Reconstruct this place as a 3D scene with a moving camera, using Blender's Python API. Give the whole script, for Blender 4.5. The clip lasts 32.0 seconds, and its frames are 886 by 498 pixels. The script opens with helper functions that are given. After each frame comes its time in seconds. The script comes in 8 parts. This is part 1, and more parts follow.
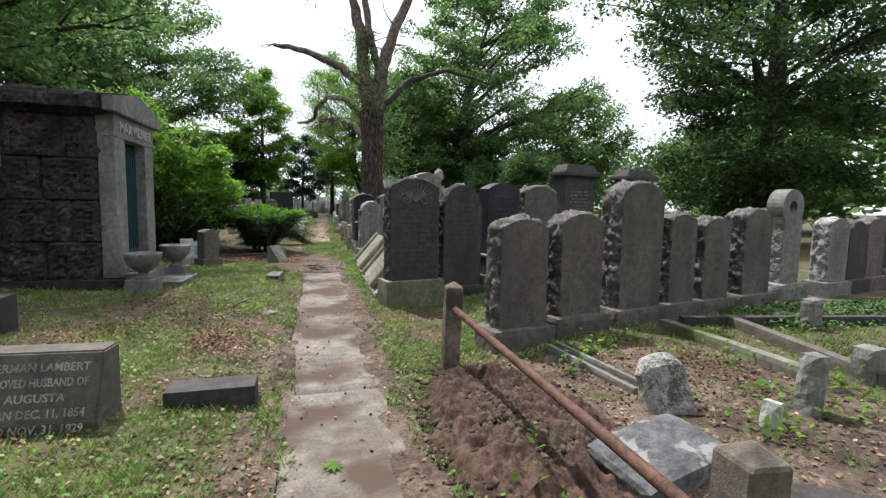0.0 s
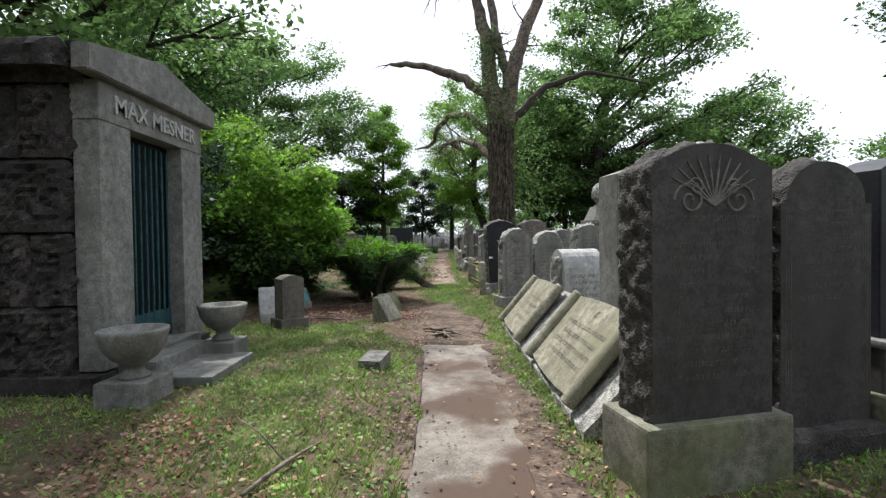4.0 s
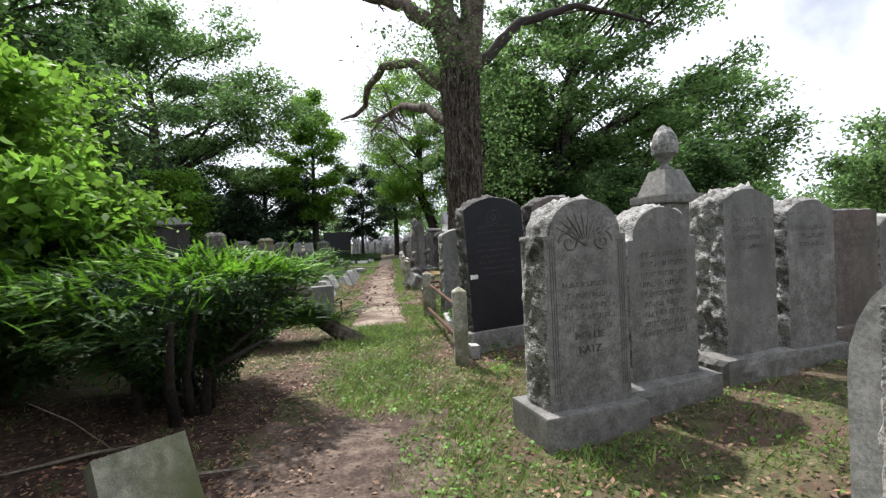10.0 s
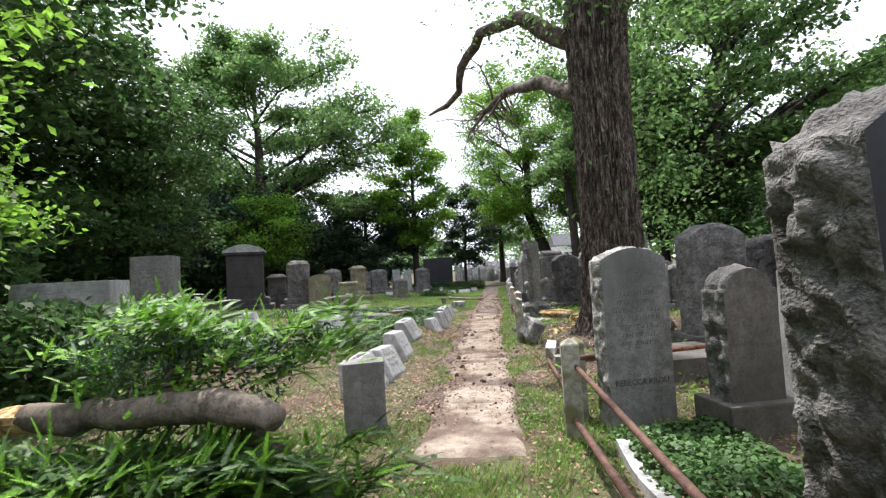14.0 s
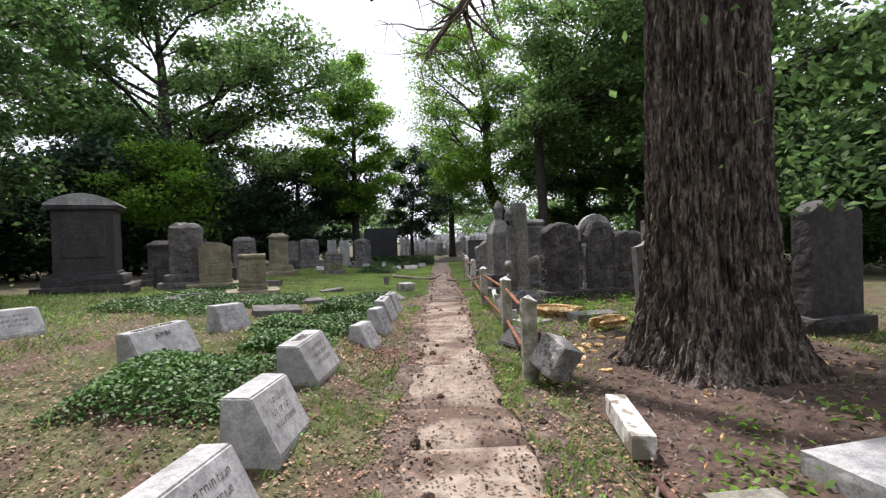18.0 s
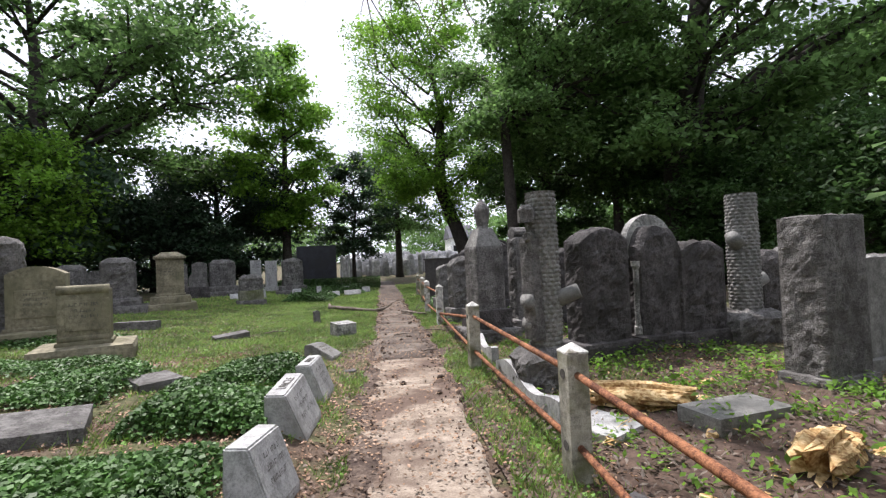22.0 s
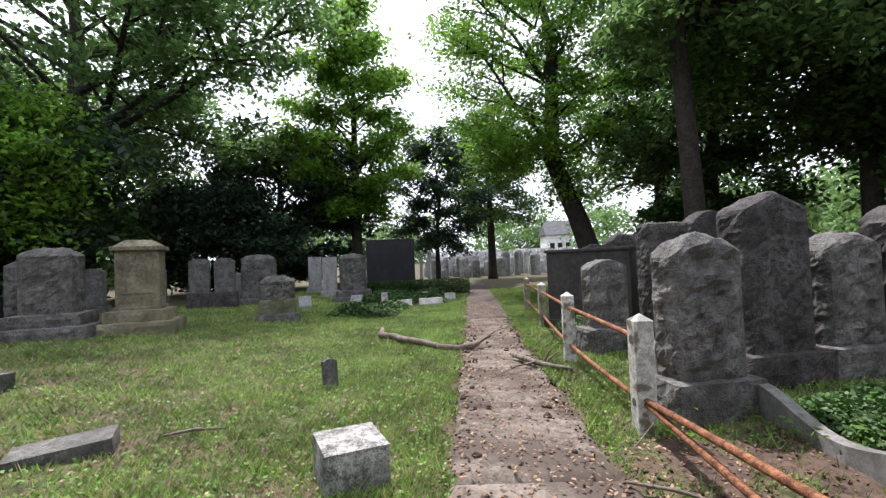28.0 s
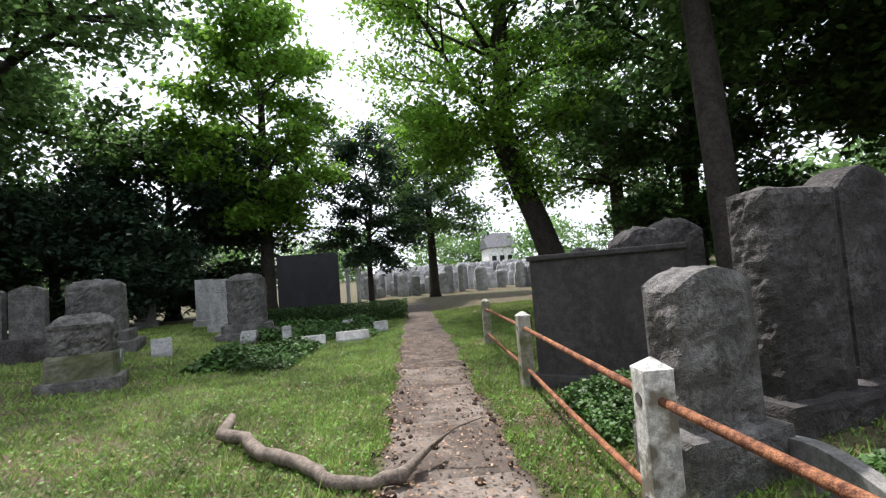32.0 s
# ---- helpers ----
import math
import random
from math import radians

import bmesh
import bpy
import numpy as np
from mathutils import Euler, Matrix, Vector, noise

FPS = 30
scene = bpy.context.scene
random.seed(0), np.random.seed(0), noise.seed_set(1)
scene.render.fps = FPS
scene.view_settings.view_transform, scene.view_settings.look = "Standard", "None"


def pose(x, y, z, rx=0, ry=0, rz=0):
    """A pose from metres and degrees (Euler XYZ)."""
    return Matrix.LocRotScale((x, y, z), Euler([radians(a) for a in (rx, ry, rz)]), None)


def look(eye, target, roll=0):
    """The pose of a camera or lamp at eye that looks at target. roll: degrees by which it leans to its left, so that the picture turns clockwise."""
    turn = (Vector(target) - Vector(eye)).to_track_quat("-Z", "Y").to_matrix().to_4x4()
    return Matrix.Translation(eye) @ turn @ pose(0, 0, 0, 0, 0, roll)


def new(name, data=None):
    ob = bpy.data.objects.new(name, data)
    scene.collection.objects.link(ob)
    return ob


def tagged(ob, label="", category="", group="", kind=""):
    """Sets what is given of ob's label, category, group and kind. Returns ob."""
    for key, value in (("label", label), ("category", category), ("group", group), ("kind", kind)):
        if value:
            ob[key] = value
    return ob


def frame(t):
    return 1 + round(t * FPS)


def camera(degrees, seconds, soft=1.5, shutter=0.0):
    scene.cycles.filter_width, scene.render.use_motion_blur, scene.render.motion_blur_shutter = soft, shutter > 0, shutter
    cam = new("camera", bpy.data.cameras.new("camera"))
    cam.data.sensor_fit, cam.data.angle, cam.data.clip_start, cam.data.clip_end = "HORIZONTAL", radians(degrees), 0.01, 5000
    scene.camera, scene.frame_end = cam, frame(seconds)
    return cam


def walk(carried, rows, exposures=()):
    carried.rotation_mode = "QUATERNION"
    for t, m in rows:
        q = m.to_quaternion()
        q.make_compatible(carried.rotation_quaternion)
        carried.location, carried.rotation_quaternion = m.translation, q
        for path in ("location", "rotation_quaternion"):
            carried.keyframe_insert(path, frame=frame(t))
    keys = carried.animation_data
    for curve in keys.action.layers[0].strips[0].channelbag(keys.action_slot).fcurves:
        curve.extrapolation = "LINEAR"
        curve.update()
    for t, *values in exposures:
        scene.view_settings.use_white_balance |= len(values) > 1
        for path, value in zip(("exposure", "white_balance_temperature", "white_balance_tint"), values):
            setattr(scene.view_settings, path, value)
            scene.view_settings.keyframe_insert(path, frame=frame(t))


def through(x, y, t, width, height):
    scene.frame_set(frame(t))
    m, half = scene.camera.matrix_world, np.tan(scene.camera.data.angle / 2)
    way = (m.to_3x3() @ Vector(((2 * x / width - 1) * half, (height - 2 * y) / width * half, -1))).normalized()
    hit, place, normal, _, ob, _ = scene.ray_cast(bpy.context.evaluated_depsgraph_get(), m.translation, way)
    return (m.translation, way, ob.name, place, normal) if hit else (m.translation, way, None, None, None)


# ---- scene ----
cam = camera(86.8, 32.0, soft=1.3)
PATH = [
    (0, (0.0, 0.0, 1.559), (0.505, 1.927, 1.377), 1.1),
    (0.5, (0.047, 0.543, 1.537), (0.264, 2.526, 1.388), -1.4),
    (1, (-0.021, 1.156, 1.507), (-0.072, 3.153, 1.417), -0.5),
    (1.5, (-0.074, 1.704, 1.492), (-0.237, 3.697, 1.451), -1.2),
    (2, (-0.092, 2.219, 1.492), (-0.434, 4.189, 1.471), -1.8),
    (2.5, (-0.127, 2.786, 1.485), (-0.189, 4.785, 1.487), -2.5),
    (3, (-0.132, 3.341, 1.46), (-0.112, 5.341, 1.46), -2.2),
    (3.5, (-0.15, 3.902, 1.443), (-0.161, 5.901, 1.402), -0.8),
    (5.5, (-0.09, 6.185, 1.465), (0.03, 8.181, 1.43), -1.7),
    (6, (-0.055, 6.778, 1.454), (0.031, 8.776, 1.409), -1.6),
    (6.5, (-0.021, 7.386, 1.469), (0.124, 9.381, 1.465), -1.5),
    (7, (-0.03, 7.95, 1.45), (0.133, 9.943, 1.481), -2.0),
    (7.5, (-0.056, 8.526, 1.408), (-0.02, 10.524, 1.477), -0.3),
    (8, (-0.035, 9.06, 1.408), (0.094, 11.054, 1.486), -0.1),
    (8.5, (-0.036, 9.611, 1.409), (0.127, 11.604, 1.461), -1.0),
    (9, (-0.002, 10.189, 1.41), (0.148, 12.183, 1.414), -0.2),
    (9.5, (0.106, 10.733, 1.401), (0.369, 12.715, 1.382), -3.0),
    (10, (0.154, 11.286, 1.399), (0.399, 13.271, 1.37), -2.7),
    (10.5, (0.203, 11.912, 1.414), (0.475, 13.893, 1.417), -1.8),
    (11, (0.268, 12.478, 1.417), (0.552, 14.458, 1.422), -4.4),
    (11.5, (0.282, 13.061, 1.403), (0.501, 15.049, 1.407), -4.6),
    (12, (0.314, 13.69, 1.431), (0.558, 15.675, 1.42), -4.8),
    (12.5, (0.379, 14.259, 1.481), (0.502, 16.255, 1.481), -5.8),
    (13, (0.352, 14.847, 1.468), (0.354, 16.846, 1.517), -1.9),
    (13.5, (0.372, 15.323, 1.504), (0.326, 17.321, 1.584), -3.4),
    (14, (0.255, 15.838, 1.507), (0.059, 17.826, 1.607), -3.4),
    (14.5, (0.079, 16.423, 1.52), (-0.12, 18.409, 1.659), -2.2),
    (16.5, (-0.101, 18.803, 1.467), (-0.127, 20.796, 1.633), -1.8),
    (17, (-0.135, 19.421, 1.434), (-0.18, 21.419, 1.507), -1.3),
    (17.5, (-0.152, 19.999, 1.45), (-0.039, 21.996, 1.464), -1.7),
    (18, (-0.197, 20.583, 1.487), (-0.162, 22.583, 1.463), -1.8),
    (18.5, (-0.296, 21.213, 1.484), (-0.27, 23.213, 1.487), -1.5),
    (19, (-0.365, 21.768, 1.468), (-0.307, 23.767, 1.504), -1.9),
    (19.5, (-0.44, 22.324, 1.455), (-0.439, 24.324, 1.497), -3.0),
    (20, (-0.507, 22.861, 1.474), (-0.412, 24.858, 1.552), -3.8),
    (20.5, (-0.55, 23.417, 1.502), (-0.409, 25.41, 1.577), -4.7),
    (21, (-0.504, 23.963, 1.507), (-0.342, 25.954, 1.6), -2.5),
    (21.5, (-0.409, 24.495, 1.501), (-0.086, 26.468, 1.575), -1.9),
    (22, (-0.364, 25.048, 1.524), (-0.086, 27.028, 1.57), -2.5),
    (22.5, (-0.374, 25.646, 1.498), (-0.119, 27.629, 1.565), -1.8),
    (23, (-0.332, 26.199, 1.456), (0.008, 28.167, 1.554), -3.5),
    (23.5, (-0.314, 26.765, 1.433), (-0.17, 28.757, 1.533), -3.0),
    (24, (-0.176, 27.473, 1.451), (-0.078, 29.467, 1.567), -1.8),
    (24.5, (-0.092, 28.176, 1.388), (0.019, 30.17, 1.497), -2.7),
    (25, (-0.142, 28.764, 1.366), (-0.128, 30.763, 1.438), -1.6),
    (25.5, (-0.16, 29.31, 1.38), (-0.159, 31.31, 1.41), -1.8),
    (27.5, (-0.271, 31.696, 1.405), (-0.437, 33.689, 1.431), -3.1),
    (28, (-0.315, 32.23, 1.414), (-0.416, 34.226, 1.476), -2.4),
    (28.5, (-0.263, 32.736, 1.399), (-0.304, 34.735, 1.467), -3.2),
    (29, (-0.222, 33.209, 1.382), (-0.292, 35.207, 1.428), -3.6),
    (29.5, (-0.187, 33.78, 1.4), (-0.193, 35.779, 1.445), -2.9),
    (30, (-0.127, 34.302, 1.415), (-0.039, 36.3, 1.424), -3.1),
    (30.5, (-0.139, 34.804, 1.394), (-0.073, 36.803, 1.383), -2.3),
    (31, (-0.141, 35.353, 1.457), (-0.047, 37.35, 1.436), -4.0),
    (31.5, (-0.068, 35.875, 1.505), (0.123, 37.866, 1.533), -5.7),
    (32, (-0.153, 36.444, 1.439), (0.004, 38.435, 1.554), -4.4),
]
walk(cam, [(t, look(eye, target, roll)) for t, eye, target, roll in PATH], exposures=[(0, 0.4, 6500, 11), (6, 0.42, 6500, 11), (12, 0.62, 6450, 15), (14, 0.82, 6450, 15), (17, 0.46, 6500, 20), (20, 0.48, 6450, 19), (25, 0.62, 6400, 17), (29, 0.66, 6400, 17), (32, 0.66, 6450, 15)])

# ---- world and sun ----
world = bpy.data.worlds.new("world")
scene.world = world
world.use_nodes = True
wn, wl = world.node_tree.nodes, world.node_tree.links
SUN_EL, SUN_AZ = radians(61), radians(-25)
sky = wn.new("ShaderNodeTexSky")
sky.sky_type = "NISHITA"
sky.sun_disc = False
sky.sun_elevation, sky.sun_rotation = SUN_EL, SUN_AZ
sky.dust_density, sky.air_density, sky.ozone_density = 6.0, 1.0, 1.0
clouds = wn.new("ShaderNodeTexNoise")
clouds.inputs["Scale"].default_value = 2.2
clouds.inputs["Detail"].default_value = 6
coords = wn.new("ShaderNodeTexCoord")
wl.new(coords.outputs["Generated"], clouds.inputs["Vector"])
cover = wn.new("ShaderNodeMapRange")
cover.inputs["From Min"].default_value, cover.inputs["From Max"].default_value = 0.28, 0.42
wl.new(clouds.outputs["Fac"], cover.inputs["Value"])
white = wn.new("ShaderNodeMixRGB")
white.inputs["Color2"].default_value = (12.7, 13.7, 15.2, 1)
wl.new(cover.outputs["Result"], white.inputs["Fac"])
wl.new(sky.outputs["Color"], white.inputs["Color1"])
wl.new(white.outputs["Color"], wn["Background"].inputs["Color"])
wn["Background"].inputs["Strength"].default_value = 0.076

sun = new("sun", bpy.data.lights.new("sun", "SUN"))
sun.data.energy, sun.data.angle, sun.data.color = 4.6, radians(1.5), (1.0, 0.97, 0.91)
sun.matrix_world = look((0, 0, 30), (0 - 30 * math.sin(SUN_AZ) * math.cos(SUN_EL) / math.sin(SUN_EL), 0 - 30 * math.cos(SUN_AZ) * math.cos(SUN_EL) / math.sin(SUN_EL), 0))


# ---- materials ----
def material(name, base, dark=None, light=None, scale=6.0, rough=0.85, grain=120.0, bump=0.3, metal=0.0, stain=None, stain_at=(0.5, 0.62), stain_scale=1.3, spec=0.3, vary=0.0, island=0.0, streak=0.0, stretch=1.0, relief=0.02):
    """Colour that varies at two scales, with fine relief; stain adds patches of another colour."""
    m = bpy.data.materials.new(name)
    m.use_nodes = True
    n, l = m.node_tree.nodes, m.node_tree.links
    b = n["Principled BSDF"]
    geo = n.new("ShaderNodeNewGeometry")
    dark = dark or tuple(c * 0.6 for c in base)
    light = light or tuple(min(1, c * 1.38) for c in base)
    big = n.new("ShaderNodeTexNoise")
    big.inputs["Scale"].default_value, big.inputs["Detail"].default_value = scale, 5
    fine = n.new("ShaderNodeTexNoise")
    fine.inputs["Scale"].default_value, fine.inputs["Detail"].default_value = grain, 3
    mid_n = n.new("ShaderNodeTexNoise")
    mid_n.inputs["Scale"].default_value, mid_n.inputs["Detail"].default_value = math.sqrt(scale * grain), 4
    place = n.new("ShaderNodeMapping")
    place.inputs["Scale"].default_value = (1.0, 1.0, stretch)
    l.new(geo.outputs["Position"], place.inputs["Vector"])
    for t in (big, fine, mid_n):
        l.new(place.outputs["Vector"], t.inputs["Vector"])
    ramp = n.new("ShaderNodeValToRGB")
    ramp.color_ramp.elements[0].position, ramp.color_ramp.elements[0].color = 0.42, (*dark, 1)
    ramp.color_ramp.elements[1].position, ramp.color_ramp.elements[1].color = 0.58, (*light, 1)
    mid = ramp.color_ramp.elements.new(0.5)
    mid.color = (*base, 1)
    mix = n.new("ShaderNodeMath")
    mix.operation = "MULTIPLY_ADD"
    mix.inputs[1].default_value = 0.36
    half = n.new("ShaderNodeMath")
    half.operation = "MULTIPLY"
    half.inputs[1].default_value = 0.3
    l.new(fine.outputs["Fac"], half.inputs[0])
    third = n.new("ShaderNodeMath")
    third.operation = "MULTIPLY_ADD"
    third.inputs[1].default_value = 0.34
    l.new(mid_n.outputs["Fac"], third.inputs[0])
    l.new(half.outputs[0], third.inputs[2])
    l.new(big.outputs["Fac"], mix.inputs[0])
    l.new(third.outputs[0], mix.inputs[2])
    l.new(mix.outputs[0], ramp.inputs["Fac"])
    out = ramp.outputs["Color"]
    if stain:
        sn = n.new("ShaderNodeTexNoise")
        sn.inputs["Scale"].default_value, sn.inputs["Detail"].default_value = stain_scale, 6
        l.new(geo.outputs["Position"], sn.inputs["Vector"])
        sm = n.new("ShaderNodeMapRange")
        sm.inputs["From Min"].default_value, sm.inputs["From Max"].default_value = stain_at
        l.new(sn.outputs["Fac"], sm.inputs["Value"])
        sx = n.new("ShaderNodeMixRGB")
        sx.inputs["Color2"].default_value = (*stain, 1)
        l.new(sm.outputs["Result"], sx.inputs["Fac"])
        l.new(out, sx.inputs["Color1"])
        out = sx.outputs["Color"]
    if streak:
        st = n.new("ShaderNodeMapping")
        st.inputs["Scale"].default_value = (4.5, 4.5, 1.3)
        l.new(geo.outputs["Position"], st.inputs["Vector"])
        sk = n.new("ShaderNodeTexNoise")
        sk.inputs["Scale"].default_value, sk.inputs["Detail"].default_value = 1.0, 6
        l.new(st.outputs["Vector"], sk.inputs["Vector"])
        sr = n.new("ShaderNodeMapRange")
        sr.inputs["From Min"].default_value, sr.inputs["From Max"].default_value = 0.36, 0.64
        sr.inputs["To Min"].default_value, sr.inputs["To Max"].default_value = 1 - streak, 1 + streak * 0.6
        l.new(sk.outputs["Fac"], sr.inputs["Value"])
        sh = n.new("ShaderNodeHueSaturation")
        l.new(sr.outputs["Result"], sh.inputs["Value"])
        l.new(out, sh.inputs["Color"])
        out = sh.outputs["Color"]
    if vary or island:
        src = n.new("ShaderNodeObjectInfo").outputs["Random"] if vary else geo.outputs["Random Per Island"]
        k = vary or island
        mr = n.new("ShaderNodeMapRange")
        mr.inputs["To Min"].default_value, mr.inputs["To Max"].default_value = 1 - k, 1 + k
        l.new(src, mr.inputs["Value"])
        hs = n.new("ShaderNodeHueSaturation")
        l.new(mr.outputs["Result"], hs.inputs["Value"])
        l.new(out, hs.inputs["Color"])
        out = hs.outputs["Color"]
    l.new(out, b.inputs["Base Color"])
    b.inputs["Roughness"].default_value, b.inputs["Metallic"].default_value = rough, metal
    b.inputs["Specular IOR Level"].default_value = spec
    if bump:
        bp = n.new("ShaderNodeBump")
        bp.inputs["Strength"].default_value, bp.inputs["Distance"].default_value = bump, relief
        l.new(mix.outputs[0], bp.inputs["Height"])
        l.new(bp.outputs["Normal"], b.inputs["Normal"])
    return m


def leaf_material(name, base, island=0.35, through=0.35):
    m = material(name, base, scale=0.7, grain=9, rough=0.55, bump=0, island=island, spec=0.35)
    n, l = m.node_tree.nodes, m.node_tree.links
    b = n["Principled BSDF"]
    tr = n.new("ShaderNodeBsdfTranslucent")
    mx = n.new("ShaderNodeMixShader")
    mx.inputs[0].default_value = through
    l.new(b.inputs["Base Color"].links[0].from_socket, tr.inputs["Color"])
    l.new(b.outputs[0], mx.inputs[1])
    l.new(tr.outputs[0], mx.inputs[2])
    l.new(mx.outputs[0], n["Material Output"].inputs["Surface"])
    return m


GRANITE = material("granite", (0.195, 0.19, 0.178), dark=(0.13, 0.127, 0.118), light=(0.27, 0.265, 0.25), scale=13, grain=220, rough=0.8, stain=(0.14, 0.14, 0.13), stain_at=(0.48, 0.72), bump=0.25, streak=0.2)
PALE = material("pale_granite", (0.37, 0.37, 0.365), dark=(0.259, 0.259, 0.252), light=(0.481, 0.481, 0.474), scale=14, grain=260, rough=0.75, stain=(0.26, 0.26, 0.24), stain_at=(0.52, 0.75), bump=0.2, streak=0.2)
ROCK = material("quarry_faced_granite", (0.165, 0.158, 0.152), dark=(0.09, 0.085, 0.081), light=(0.235, 0.226, 0.215), scale=9, grain=90, rough=0.9, stain=(0.09, 0.085, 0.08), stain_at=(0.45, 0.7), stain_scale=2.5, bump=1.0, streak=0.2, relief=0.05)
ROCK_PALE = material("pale_quarry_faced_granite", (0.34, 0.335, 0.32), dark=(0.13, 0.128, 0.12), light=(0.52, 0.51, 0.48), scale=6, grain=80, rough=0.9, stain=(0.12, 0.12, 0.11), stain_at=(0.5, 0.7), stain_scale=3, bump=1.0, streak=0.2, relief=0.05)
ROCK_DARK = material("dark_weathered_granite", (0.085, 0.078, 0.077), dark=(0.045, 0.041, 0.04), light=(0.135, 0.125, 0.122), scale=8, grain=70, rough=0.92, stain=(0.045, 0.042, 0.04), stain_at=(0.42, 0.66), stain_scale=2.0, bump=1.0, streak=0.2, relief=0.05)
DARK = material("dark_granite", (0.056, 0.052, 0.052), dark=(0.038, 0.035, 0.035), light=(0.078, 0.072, 0.072), scale=12, grain=150, rough=0.75, stain=(0.05, 0.046, 0.045), stain_at=(0.45, 0.7), bump=0.2, streak=0.2)
BROWN = material("brown_granite", (0.145, 0.118, 0.108), dark=(0.10, 0.082, 0.075), light=(0.195, 0.16, 0.146), scale=13, grain=200, rough=0.7, stain=(0.11, 0.1, 0.09), stain_at=(0.5, 0.75), bump=0.2, streak=0.2)
TAUPE = material("taupe_granite", (0.12, 0.108, 0.094), dark=(0.084, 0.076, 0.065), light=(0.156, 0.140, 0.122), scale=12, grain=170, rough=0.8, stain=(0.09, 0.082, 0.07), stain_at=(0.45, 0.75), bump=0.2, streak=0.2)
FAINT = material("worn_letters", (0.085, 0.08, 0.07), rough=0.9, bump=0)
BLACK = material("polished_black_granite", (0.013, 0.0125, 0.018), scale=4, grain=300, rough=0.4, bump=0.02, spec=0.35)
LIME = material("yellowish_limestone", (0.225, 0.203, 0.142), scale=3, grain=90, rough=0.9, stain=(0.17, 0.16, 0.10), stain_at=(0.45, 0.68), bump=0.4, streak=0.2)
MOSSY = material("mossy_base_stone", (0.20, 0.195, 0.16), scale=3, grain=110, rough=0.9, stain=(0.11, 0.125, 0.05), stain_at=(0.42, 0.66), bump=0.4, streak=0.2)
POST = material("weathered_granite_post", (0.36, 0.345, 0.29), scale=5, grain=130, rough=0.9, stain=(0.15, 0.15, 0.075), stain_at=(0.44, 0.64), stain_scale=4, bump=0.45, streak=0.2)
POST_DARK = material("dark_weathered_post", (0.16, 0.135, 0.11), scale=5, grain=120, rough=0.9, stain=(0.07, 0.06, 0.05), stain_at=(0.45, 0.64), stain_scale=4, bump=0.5, streak=0.2)
POST_WHITE = material("whitewashed_post", (0.62, 0.61, 0.57), scale=6, grain=120, rough=0.9, stain=(0.2, 0.18, 0.14), stain_at=(0.5, 0.6), stain_scale=6, bump=0.4, streak=0.2)
MAUS = material("mausoleum_rock_face", (0.048, 0.040, 0.040), dark=(0.017, 0.014, 0.014), light=(0.115, 0.098, 0.096), scale=4, grain=60, rough=0.93, stain=(0.035, 0.032, 0.032), stain_at=(0.42, 0.62), stain_scale=2.2, bump=1.0, streak=0.2, relief=0.05)
JOINT = material("mortar", (0.030, 0.027, 0.026), scale=8, grain=120, rough=0.95)
RUST = material("rusty_iron", (0.215, 0.092, 0.048), dark=(0.08, 0.03, 0.018), light=(0.36, 0.16, 0.08), scale=9, grain=140, rough=0.8, metal=0.25, bump=0.5)
PIPE = material("old_iron_pipe", (0.12, 0.065, 0.05), scale=9, grain=140, rough=0.75, metal=0.3, bump=0.4)
PATINA_DARK = material("dark_bronze", (0.008, 0.014, 0.017), scale=8, grain=120, rough=0.5, metal=0.4, bump=0.2)
PATINA = material("copper_patina", (0.032, 0.085, 0.098), scale=8, grain=120, rough=0.6, metal=0.35, bump=0.2)
TEAL = material("teal_plaque", (0.075, 0.21, 0.21), scale=9, grain=150, rough=0.6, metal=0.2, bump=0.2)
STEEL = material("dark_painted_steel", (0.10, 0.10, 0.105), scale=6, grain=150, rough=0.45, metal=0.5, bump=0.1)
INK = material("cut_letters_dark", (0.095, 0.09, 0.082), rough=0.95, bump=0)
SOFT_CUT = material("shallow_carving", (0.15, 0.146, 0.137), rough=0.95, bump=0)
CHALK = material("cut_letters_pale", (0.23, 0.22, 0.20), rough=0.95, bump=0)
INK_LIGHT = material("cut_letters_light", (0.30, 0.29, 0.255), rough=0.95, bump=0)
CONCRETE = material("old_concrete_path", (0.275, 0.222, 0.174), dark=(0.185, 0.145, 0.112), light=(0.36, 0.30, 0.24), scale=1.6, grain=60, rough=0.95, stain=(0.115, 0.08, 0.062), stain_at=(0.48, 0.585), stain_scale=1.4, bump=0.5, vary=0.1)
CONCRETE_WORN = material("worn_earthy_path", (0.185, 0.163, 0.142), dark=(0.125, 0.107, 0.092), light=(0.25, 0.226, 0.2), scale=1.2, grain=50, rough=0.95, stain=(0.088, 0.06, 0.047), stain_at=(0.45, 0.57), stain_scale=1.1, bump=0.6)
CONCRETE_DIRTY = material("dirty_path", (0.155, 0.128, 0.107), dark=(0.09, 0.073, 0.06), light=(0.225, 0.19, 0.162), scale=1.8, grain=50, rough=0.95, stain=(0.085, 0.066, 0.054), stain_at=(0.46, 0.58), stain_scale=1.3, bump=0.6)
EARTH = material("red_brown_earth", (0.092, 0.066, 0.051), dark=(0.046, 0.031, 0.025), light=(0.16, 0.122, 0.097), scale=1.8, grain=45, rough=0.97, bump=0.8)
BARK = material("bark", (0.105, 0.084, 0.067), dark=(0.035, 0.027, 0.022), light=(0.19, 0.158, 0.13), scale=5, grain=50, rough=0.95, bump=1.0)
